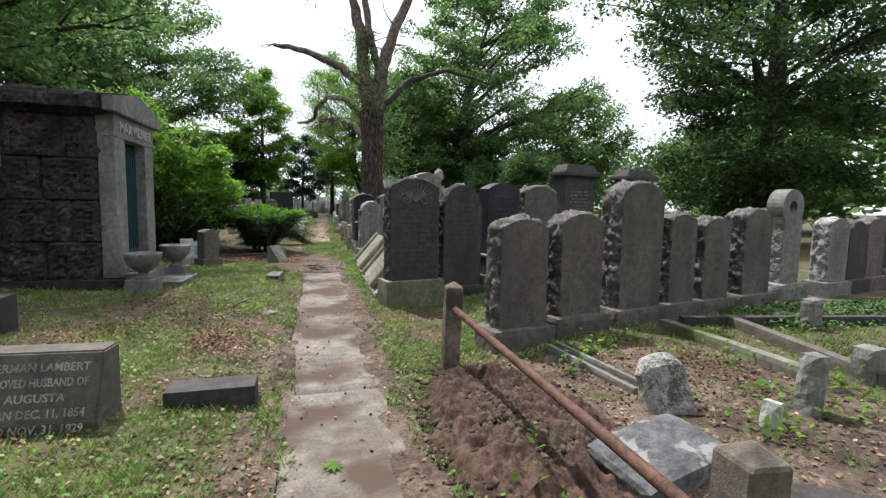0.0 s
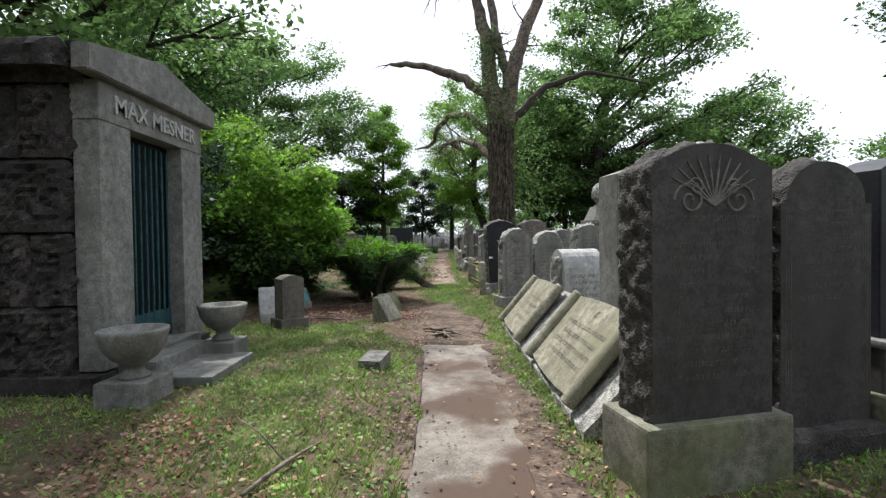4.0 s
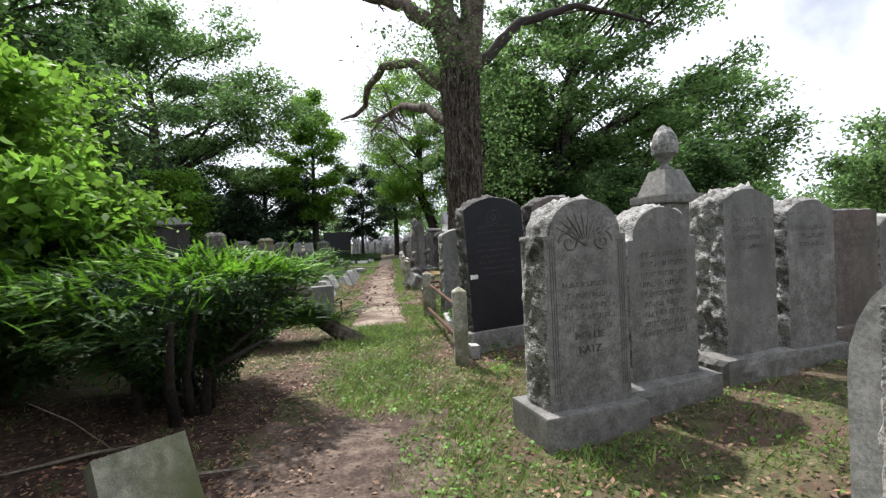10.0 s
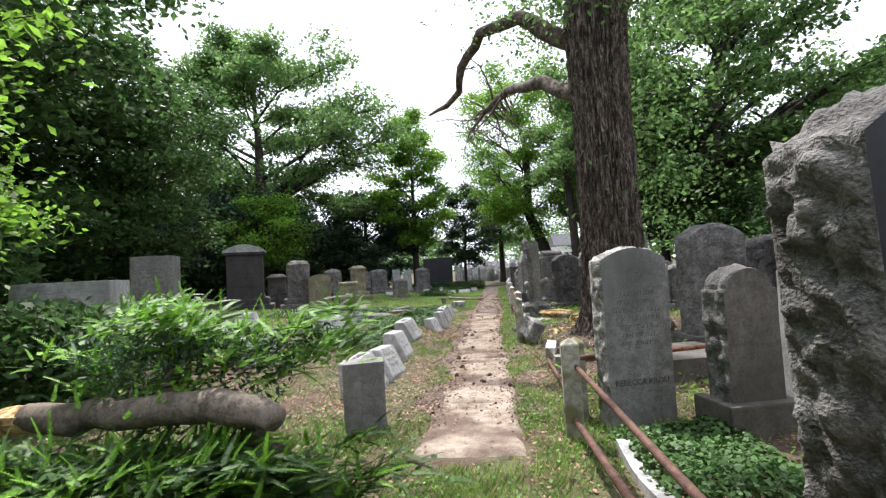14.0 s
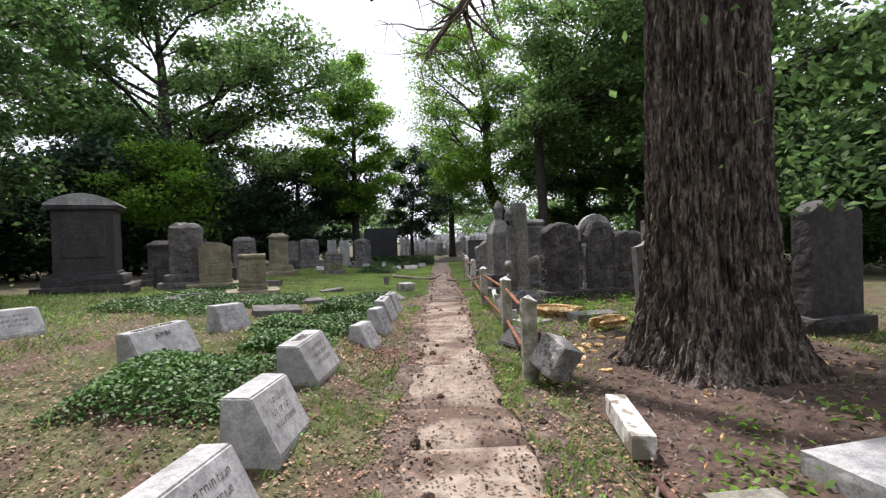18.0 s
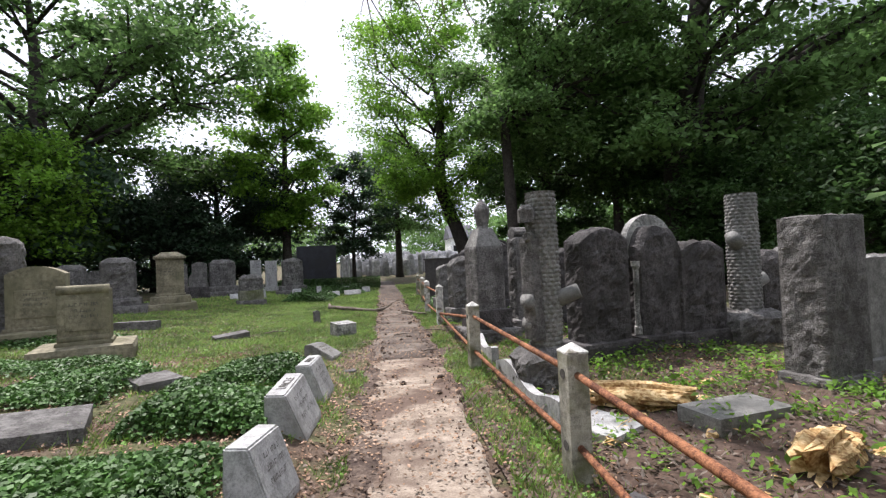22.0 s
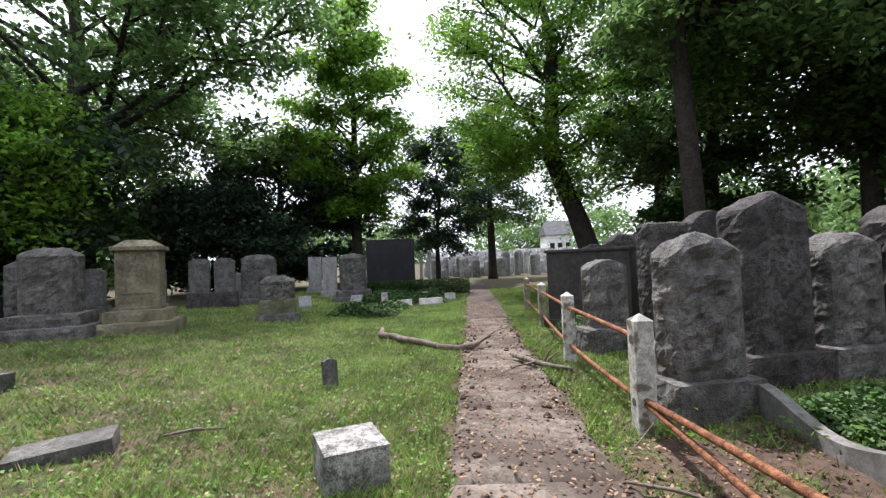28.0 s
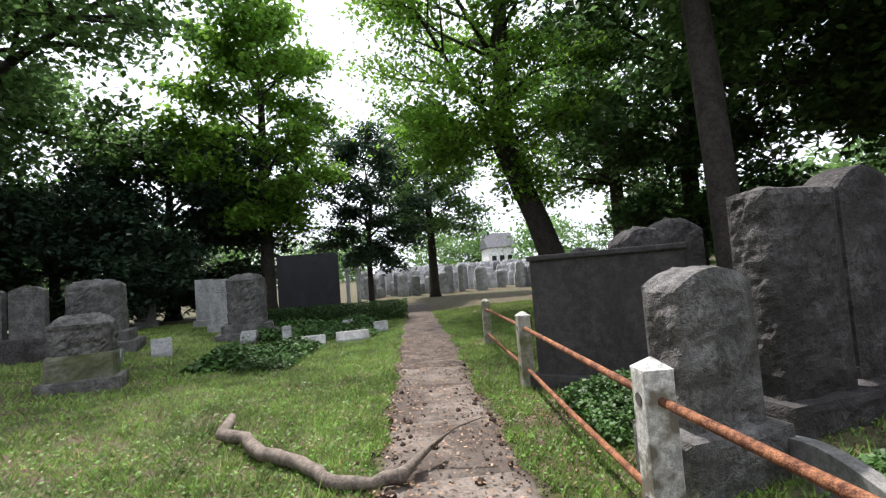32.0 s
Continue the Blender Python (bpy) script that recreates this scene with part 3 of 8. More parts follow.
# ---- ground and path ----
PATH_L, PATH_R = -0.47, 0.56
GROUND = material("grassy_soil", (0.08, 0.082, 0.036), dark=(0.036, 0.038, 0.016), light=(0.13, 0.125, 0.062), scale=5, grain=60, rough=0.97, stain=(0.105, 0.073, 0.052), stain_at=(0.48, 0.58), stain_scale=1.6, bump=1.0, relief=0.04)


def bare(x, y):
    """How bare the ground is, 0 to 1: worn strips by the path, beds and plots without grass."""
    v = np.sin(x * 1.7 + 1.3 * np.sin(y * 0.9)) * np.sin(y * 1.1 + 1.1 * np.sin(x * 1.3)) * 0.5 + np.sin(x * 4.1 + y * 2.3) * np.sin(y * 3.7 - x * 1.9) * 0.25
    wx = x + 0.25 * np.sin(y * 2.3 + 1.2 * np.sin(x * 1.9)) + 0.1 * np.sin(y * 7.1)
    wy = y + 0.3 * np.sin(x * 2.1 + 0.7) + 0.12 * np.sin(x * 6.3 + y)

    def zone(x0, x1, y0, y1, soft=0.5):
        ramp = lambda d: np.clip(d / soft + 0.5, 0, 1)
        return ramp(wx - x0) * ramp(x1 - wx) * ramp(wy - y0) * ramp(y1 - wy)

    worn = 0.8 * zone(0.9, 5, 1.0, 4.4) + 0.5 * zone(-4, -0.3, 2, 9) + 1.2 * zone(-4.5, -0.7, 12.6, 19.5)
    worn += 1.0 * zone(-1.2, 0.25, 11.0, 15.4) + 0.35 * zone(-0.7, 0.95, 15.0, 20.5) + 0.7 * zone(0.95, 9, 16.5, 20)
    worn += 0.6 * zone(0.6, 3.2, 20.2, 24.5) + 0.78 * zone(0.85, 12, 22, 36) + 0.6 * zone(-6, -0.5, 20.6, 33)
    worn += 0.35 * zone(0.6, 4, 5.2, 8.6) + 0.65 * zone(0.9, 5, 12.8, 16.5) + 0.5 * zone(-1.0, -0.4, 20, 34, 0.3) + 0.25 * zone(-6, -0.5, 20, 25)
    worn -= 0.45 * zone(-12, -0.6, 33.5, 60) + 0.3 * zone(0.6, 1.1, 28, 60, 0.2)
    return np.clip(v + worn, 0, 1)


def axis_steps(lo, hi, step, far):
    inner = np.arange(lo, hi + 1e-6, step)
    return np.concatenate([[-far, -far / 4, lo - 40, lo - 12, lo - 4], inner, [hi + 4, hi + 12, hi + 40, far / 4, far]])


gx, gy = axis_steps(-14, 14, 0.2, 900), axis_steps(-4, 64, 0.2, 900)
GX, GY = np.meshgrid(gx, gy)
rise = lambda v, a, b: (lambda s: s * s * (3 - 2 * s))(np.clip((v - a) / (b - a), 0, 1))
GZ = ground_height(GX, GY) + 0.012 * np.sin(GX * 5.1 + GY * 1.7) * np.sin(GY * 4.3 - GX) * (np.abs(GX) > 0.6)
GZ -= 0.045 * ((GX > PATH_L - 0.06) & (GX < PATH_R + 0.06) & (GY < 70))
idx = np.arange(len(gx) * len(gy)).reshape(len(gy), len(gx))
ground = new("ground", fast_mesh("ground", np.stack([GX, GY, GZ], -1).reshape(-1, 3), np.stack([idx[:-1, :-1], idx[:-1, 1:], idx[1:, 1:], idx[1:, :-1]], -1).reshape(-1, 4), GROUND, True))
tagged(ground, "worn cemetery lawn with bare earth and dry leaves", "ground", kind="structure")

# earth lying over the middle of the path, and bare beds
# The bed from x -4.2 takes the dark dug earth to paint the shrub's shade.
for x0, x1, y0, y1, zz, mat in ((-1.0, 0.62, 10.9, 15.2, 0.012, EARTH), (0.95, 4.5, 1.2, 4.3, 0.03, EARTH), (-4.2, -0.75, 12.4, 16.5, 0.03, DUG_AND_SHADE), (PATH_L - 0.15, PATH_R + 0.25, 44.0, 62.0, 0.018, DIRT), (1.15, 4.5, 22.5, 29.5, 0.10, EARTH_DARK),
    (PATH_R - 0.16, PATH_R + 0.26, 2.0, 11.2, 0.015, EARTH), (PATH_L - 0.3, PATH_L + 0.22, -1.0, 5.5, 0.013, EARTH), (PATH_L - 0.28, PATH_L + 0.13, 4.6, 11.2, 0.013, EARTH), (PATH_R - 0.1, PATH_R + 0.3, 20.8, 34.0, 0.014, EARTH), (PATH_L - 0.28, PATH_L + 0.08, 21.0, 34.0, 0.014, EARTH), (0.9, 4.2, 29.5, 36.0, 0.03, EARTH_DARK), (1.1, 4.5, 16.2, 20.2, 0.03, EARTH_DARK), (-4.0, -0.8, 32.0, 33.4, 0.03, EARTH)):
    nx, ny = max(3, int((x1 - x0) / 0.07)), max(3, int((y1 - y0) / 0.07))
    ex, ey = np.meshgrid(np.linspace(x0, x1, nx), np.linspace(y0, y1, ny))
    rim = np.minimum(np.minimum(ex - x0, x1 - ex), np.minimum(ey - y0, y1 - ey))
    wob = 0.5 * np.sin(ex * 6.3 + ey * 2.1) * np.sin(ey * 4.7 - ex * 2.2) + 0.3 * np.sin(ex * 15 + ey * 11)
    lift = np.array([ground_z(a, b) for a, b in zip(ex.ravel(), ey.ravel())]).reshape(ex.shape) if zz > 0.02 else 0
    ez = lift + (zz * 0.35 if zz > 0.02 else zz) + (0.016 if zz > 0.02 else 0.004) * wob - 0.12 * np.clip(0.2 + 0.26 * wob - rim, 0, 1)
    ei = np.arange(nx * ny).reshape(ny, nx)
    bed = new("earth_patch", fast_mesh("earth_patch", np.stack([ex, ey, ez], -1).reshape(-1, 3), np.stack([ei[:-1, :-1], ei[:-1, 1:], ei[1:, 1:], ei[1:, :-1]], -1).reshape(-1, 4), mat, True))
    tagged(bed, "patch of bare red-brown earth", "ground", kind="structure")

# freshly dug earth beside the first rail
ex, ey = np.meshgrid(np.linspace(0.62, 2.15, 62), np.linspace(1.5, 4.3, 112))
rad = np.clip(1.1 - np.hypot((ex - 1.38) / 0.72, (ey - 3.0) / 1.35), 0, 1)
ez = np.array([0.10 * noise.fractal(Vector((p * 6.5, q * 6.5, 1.7)), 0.7, 2.1, 5) for p, q in zip(ex.ravel(), ey.ravel())]).reshape(ex.shape)
ez = (ez + 0.10) * np.clip(rad * 2.2, 0, 1) - 0.05 * (1 - np.clip(rad * 3, 0, 1))
ei = np.arange(ex.size).reshape(ex.shape)
tagged(new("earth_heap", fast_mesh("earth_heap", np.stack([ex, ey, ez], -1).reshape(-1, 3), np.stack([ei[:-1, :-1], ei[:-1, 1:], ei[1:, 1:], ei[1:, :-1]], -1).reshape(-1, 4), DUG_AND_SHADE, True)), "low lumpy heap of freshly dug brown earth", "earth heap")

pavement = thing("pavement", pose(0, 0, 0), "narrow old concrete path, cracked and dusted with earth", "path", kind="structure")


def path_left(y):
    return np.interp(y, [0, 2.5, 6.2, 9.5, 12, 13, 20.5, 22.5, 24.7, 27, 30, 32, 35, 40, 47], [-0.22, -0.24, -0.34, -0.39, -0.45, -0.54, -0.48, -0.47, -0.64, -0.66, -0.64, -0.57, -0.53, -0.48, -0.40])


def path_right(y):
    return np.interp(y, [0, 2.4, 3.8, 6.3, 8.3, 9.4, 11, 20, 22, 25, 27, 29, 31.5, 35, 38, 43, 47], [0.66, 0.62, 0.56, 0.62, 0.68, 0.56, 0.56, 0.48, 0.45, 0.44, 0.40, 0.45, 0.57, 0.67, 0.62, 0.62, 0.72])


def ragged(v, seed):
    return 0.05 * noise.noise(Vector((v * 1.9, seed, 0))) + 0.035 * noise.noise(Vector((v * 6.3, seed, 4))) + 0.015 * noise.noise(Vector((v * 19, seed, 9)))


def path_piece(y0, y1, mat, seed):
    """One slab of the path, with broken outer edges, a worn top and ragged joints."""
    nx, ny = 18, max(6, int((y1 - y0) / 0.06))
    rr = random.Random(seed)
    tilt, drop = rr.uniform(-0.005, 0.005), rr.uniform(-0.006, 0.001)
    V = []
    for j in range(ny + 1):
        yb = y0 + (y1 - y0) * j / ny
        xl, xr = path_left(yb) + ragged(yb, 1.5), path_right(yb) + ragged(yb, 7.5)
        for i in range(nx + 1):
            u = i / nx
            xx = xl + (xr - xl) * u
            yv = yb + (0.022 * noise.noise(Vector((xx * 5, seed, 2))) if j in (0, ny) else 0)
            rim = i in (0, nx) or j in (0, ny)
            V.append((xx, yv, drop + tilt * (u - 0.5) * 2 + 0.006 * noise.noise(Vector((xx * 3, yb * 3, 1))) + 0.003 * noise.noise(Vector((xx * 14, yb * 14, 1))) - (0.05 if rim else 0)))
    k = np.arange((nx + 1) * (ny + 1)).reshape(ny + 1, nx + 1)
    piece = new("path_slab", fast_mesh("path_slab", V, np.stack([k[:-1, :-1], k[:-1, 1:], k[1:, 1:], k[1:, :-1]], -1).reshape(-1, 4), mat, True))
    piece.parent = pavement


rp = random.Random(9)
yy, piece_no = -3.2, 0
while yy < 62:
    ln = rp.uniform(1.35, 1.65) * (4.8 if yy < 9.5 else 1)
    if yy > 19.6 and yy < 26 and rp.random() < 0.6:
        ln *= 0.6
    if yy < 11.0 or yy > 19.3:
        path_piece(yy + 0.006, yy + ln - 0.006, CONCRETE_WORN if yy < 12 else CONCRETE if yy < 31.2 else CONCRETE_DIRTY, piece_no + 0.37)
    yy += ln
    piece_no += 1

# ---- fence ----
def fence_post(x, y, h=0.9, mat=POST, w=0.15, tip=0, lean=0, white=False):
    ob = thing("fence_post", pose(x, y, 0, tip, lean, RND.uniform(-6, 6)), "whitewashed square stone fence post with a pyramid top" if white else "weathered square granite fence post with a pyramid top", "fence post", "fence posts beside the path")
    bm = bmesh.new()
    bmesh.ops.create_cube(bm, size=1)
    for v in bm.verts:
        v.co = Vector((v.co.x * w, v.co.y * w, -0.25 if v.co.z < 0 else h - 0.055))
    topf = max(bm.faces, key=lambda f: f.calc_center_median().z)
    bmesh.ops.poke(bm, faces=[topf])
    max(bm.verts, key=lambda v: (v.co.z, -abs(v.co.x) - abs(v.co.y))).co.z = h
    bmesh.ops.bevel(bm, geom=bm.edges[:], offset=0.008, segments=1, affect="EDGES")
    shaft = part("shaft", bm, mat, ob)
    for zz in (h - 0.2, 0.24):
        part("pipe_hole", lathe_bm([(0.034, -0.004), (0.034, 0.004)], 14), INK, shaft, m=pose(-w / 2, 0, zz, 0, 90, 0))
    if white:
        part("painted_cap", lathe_bm([(w * 0.71, 0), (w * 0.70, 0.012), (0.004, 0.066)], 4), POST_WHITE, shaft, "white painted cap", m=pose(0, 0, h - 0.06, 0, 0, 45))
    return ob


def rail(a, b, mat=RUST, r=0.024, sag=0.0):
    pts = [Vector(a).lerp(Vector(b), k / 8) - Vector((0, 0, sag * math.sin(math.pi * k / 8))) for k in range(9)]
    ob = part("fence_rail", tube_bm(pts, [r] * 9, 12), mat, smooth=True)
    return tagged(ob, "rusty iron pipe rail between the fence posts", "fence rail", "pipe rails of the fence")


POSTS = [(1.27, 1.1, 0.86), (1.19, 4.2, 0.86), (0.96, 16.55, 0.89), (0.90, 20.1, 0.87), (1.04, 20.62, 0.80), (0.77, 25.5, 0.91), (0.92, 28.1, 0.92), (0.92, 31.5, 0.92), (1.05, 36.1, 0.94), (1.03, 38.75, 0.95), (1.22, 42.2, 0.93), (1.35, 45.8, 0.92)]
for k, (x, y, h) in enumerate(POSTS):
    fence_post(x, y, h, POST_WHITE if k in (8, 9) else POST_DARK if k < 2 else POST, 0.155, 0, (0 if k > 1 else 1.5), white=k >= 5)
rail((1.19, 4.12, 0.62), (1.27, 1.0, 0.5), PIPE, 0.03)
rail((0.96, 16.5, 0.64), (0.94, 20.3, 0.62), PIPE, 0.022)
rail((0.95, 16.5, 0.30), (0.90, 20.3, 0.16), PIPE, 0.03)
rail((0.94, 20.3, 0.64), (1.6, 20.75, 0.60), PIPE, 0.024)
rail((1.02, 20.9, 0.10), (1.06, 23.35, 0.05), PIPE, 0.028)
for (xa, ya, ha), (xb, yb, hb) in zip(POSTS[5:9], POSTS[6:9]):
    if ya < 31:
        rail((xa, ya, ha - 0.2), (xb, yb, hb - 0.2))
    rail((xa, ya, 0.24), (xb, yb, 0.24), sag=0.01)
rail((0.92, 31.5, 0.70), (1.05, 36.1, 0.26))
for (xa, ya, ha), (xb, yb, hb) in zip(POSTS[8:11], POSTS[9:12]):
    rail((xa, ya, ha - 0.2), (xb, yb, hb - 0.2))
    rail((xa, ya, 0.24), (xb, yb, 0.24), sag=0.015)
rail((1.05, 21.15, 0.45), (4.2, 21.9, 0.52), RUST, 0.025)

# ---- right side: front row by the first fence ----
FRONT = "rough-edged brown-grey granite headstone with a smooth face"
for x, y, w, h, d in ((2.12, 4.6, 0.60, 1.38, 0.30), (2.92, 4.78, 0.60, 1.38, 0.30), (3.88, 5.0, 0.70, 1.76, 0.36), (4.68, 5.2, 0.48, 1.38, 0.28), (5.38, 5.35, 0.54, 1.33, 0.30), (6.32, 5.55, 0.64, 1.46, 0.34)):
    headstone(x, y, w, h, d, 11, "arch", TAUPE, base_h=0.2, base_mat=TAUPE, rocky=0.05, rows=6, label=FRONT, rows_z=0.7, row_size=0.028, base_rock=0.018)
for k, (x, y, w, h, t) in enumerate(((8.7, 6.1, 0.6, 1.35, "arch"), (9.45, 6.3, 0.6, 1.3, "round"), (10.2, 6.5, 0.6, 1.35, "arch"), (6.9, 8.2, 0.7, 1.4, "round"), (7.8, 8.5, 0.6, 1.35, "round"), (11.0, 6.6, 0.7, 1.4, "flat"))):
    headstone(x, y, w, h, 0.28, 11, t, (GRANITE, DARK, BROWN)[k % 3], rocky=0.03, rows=5)

cross = thing("pierced_monument", pose(7.6, 5.95, ground_z(7.6, 5.95), 0, 0, 11), "grey granite monument with a pierced round head", "monument")
part("base", rock_bm(0.8, 0.5, 0.25, 0.02), GRANITE, cross)
part("shaft", slab_bm(0.5, 0.3, 1.1, "flat", 0.02, 5), GRANITE, cross, m=pose(0, 0.1, 0.25))
ringbm = bmesh.new()
for k in range(28):
    a0, a1 = 2 * math.pi * k / 28, 2 * math.pi * (k + 1) / 28
    fr = [[ringbm.verts.new((r * math.cos(a), yv, r * math.sin(a))) for r in (0.11, 0.3)] for a in (a0, a1) for yv in (0, 0.26)]
    (p0, p1), (q0, q1), (r0, r1), (s0, s1) = fr
    for f in ((p0, r0, r1, p1), (q0, q1, s1, s0), (p1, r1, s1, q1), (p0, q0, s0, r0)):
        ringbm.faces.new(f)
bmesh.ops.remove_doubles(ringbm, verts=ringbm.verts[:], dist=1e-4)
part("ring_head", ringbm, GRANITE, cross, m=pose(0, 0.12, 1.52))

# dark row
headstone(1.42, 7.12, 0.80, 1.97, 0.32, 12, "arch", DARK, base=(0.96, 0.46), base_h=0.40, base_mat=MOSSY, rocky=0.03, rows=13, ink=INK, label="tall black-brown granite headstone on a mossy base", palmette=True, rows_w=0.78, rows_z=0.72, row_size=0.03)
headstone(2.26, 7.35, 0.70, 1.83, 0.30, 12, "shoulder", DARK, base_h=0.18, base_mat=ROCK_DARK, rocky=0.035, rows=8, ink=INK, label="dark round-topped headstone with small stones on top", border=True, row_size=0.03, base_rock=0.02)
starred = headstone(3.06, 7.58, 0.64, 1.85, 0.30, 12, "arch", BLACKISH, base=(0.76, 0.44), base_h=0.62, base_mat=DARK, rows=7, ink=INK, label="dark granite headstone with a carved star above its lettering", emblem=True, row_size=0.03)
part("mossy_foot", rock_bm(0.88, 0.56, 0.30, 0.012, "flat", 7, 0.05), MOSSY, starred, "mossy lower base block", m=pose(0, -0.13, -0.02))
part("base_moulding", box_bm(0.80, 0.48, 0.055, 0.02, (0, -0.09, 0.575)), GRANITE, starred)
part("name_panel", box_bm(0.56, 0.02, 0.16, 0.006, (0, -0.078, 0.36)), BLACKISH, starred)
part("family_name", box_bm(0.44, 0.008, 0.06, 0.002, (0, -0.083, 0.41)), INK, starred)
headstone(3.86, 7.8, 0.70, 1.82, 0.32, 12, "arch", TAUPE, base_h=0.25, base_mat=ROCK_DARK, rocky=0.05, rows=8, label="brown headstone with a rough top", border=True, row_size=0.03)
headstone(5.6, 9.4, 0.85, 2.15, 0.4, 12, "flat", DARK, base_h=0.3, rows=6, label="tall square dark monument under a moulded cap", ink=CHALK)
headstone(7.55, 9.95, 0.9, 2.2, 0.4, 12, "flat", DARK, base_h=0.3, rows=6, label="tall square dark monument under a moulded cap", ink=CHALK)
for x, y in ((5.6, 9.4), (7.55, 9.95)):
    cap = thing("monument_cap", pose(x, y, ground_z(x, y) + 2.145, 0, 0, 12), "moulded dark stone cap of a square monument", "capstone", "monument caps")
    part("cornice", box_bm(1.04, 0.58, 0.1, 0.03, (0, -0.09, 0)), DARK, cap)
    part("crown", box_bm(0.94, 0.48, 0.16, 0.02, (0, -0.04, 0.098), 0.8), DARK, cap)

# pebbles laid on headstones
for x, y, z in ((2.12, 4.73, 1.385), (2.20, 4.75, 1.38), (2.3, 7.5, 1.835), (2.22, 7.48, 1.835), (1.45, 7.28, 1.975)):
    peb = part("pebble", rock_bm(0.07, 0.05, 0.045, 0.008, "lump", x * 9, 0.02), PALE, smooth=True)
    peb.matrix_basis = pose(x, y, z + ground_z(x, y) - 0.012, 0, 0, 30)
    tagged(peb, "small pebble laid on a headstone", "pebble", "visitors' pebbles")

# plot with curbs, broken slab and pieces at the start
for (xa, ya), (xb, yb), w, mat in (((2.30, 4.34), (2.42, 3.1), 0.045, GRANITE), ((2.42, 4.38), (2.56, 3.15), 0.04, GRANITE), ((4.0, 4.7), (4.0, 2.9), 0.12, MOSSY), ((5.0, 4.75), (4.5, 2.7), 0.12, TAUPE), ((4.35, 4.8), (8.0, 4.2), 0.11, DARK)):
    ln = math.hypot(xb - xa, yb - ya)
    c = part("plot_curb", rock_bm(w, ln, 0.05 + w * 0.7, 0.008, "flat", xa, 0.12), mat)
    c.matrix_basis = pose(xa, ya, ground_z(xa, ya) - 0.01, 0, 0, math.degrees(math.atan2(-(xb - xa), yb - ya)))
    tagged(c, "low stone curb bounding a grave plot", "curb", "plot curbs")
VEINED = material("veined_grey_rock", (0.105, 0.105, 0.11), scale=4, grain=60, rough=0.85, stain=(0.24, 0.24, 0.24), stain_at=(0.56, 0.60), stain_scale=5, bump=0.6)
for x, y, w, d, h, yaw, tip, lean, mat, lab, tp in ((2.46, 2.7, 0.32, 0.12, 0.46, -14, -16, -12, ROCK_PALE, "pale pointed broken stone leaning in the plot", "lump"), (1.98, 2.0, 0.72, 0.46, 0.17, 12, 6, -5, VEINED, "grey veined boulder slab lying in the plot", "lump"), (3.36, 2.4, 0.17, 0.12, 0.46, 14, 0, 8, GRANITE, "small leaning grey stone footstone", "flat"), (2.93, 2.33, 0.12, 0.1, 0.2, 30, 4, 12, PALE, "small upright pale stone footstone", "flat"), (4.5, 2.75, 0.2, 0.16, 0.34, 10, 0, 0, GRANITE, "small upright grey stone footstone", "flat"), (5.9, 4.3, 0.2, 0.15, 0.4, 12, 0, 0, GRANITE, "small grey upright stone footstone", "flat"), (2.35, 1.35, 0.7, 0.4, 0.10, -25, 0, 4, DARK, "dark grey stone lying flat beside the fence", "flat")):
    o = part("broken_stone", rock_bm(w, d, h, 0.02, tp, x * 3), mat)
    o.matrix_basis = pose(x, y, ground_z(x, y) - 0.03, tip, lean, yaw)
    tagged(o, lab, "stone", "loose stones in the plot")

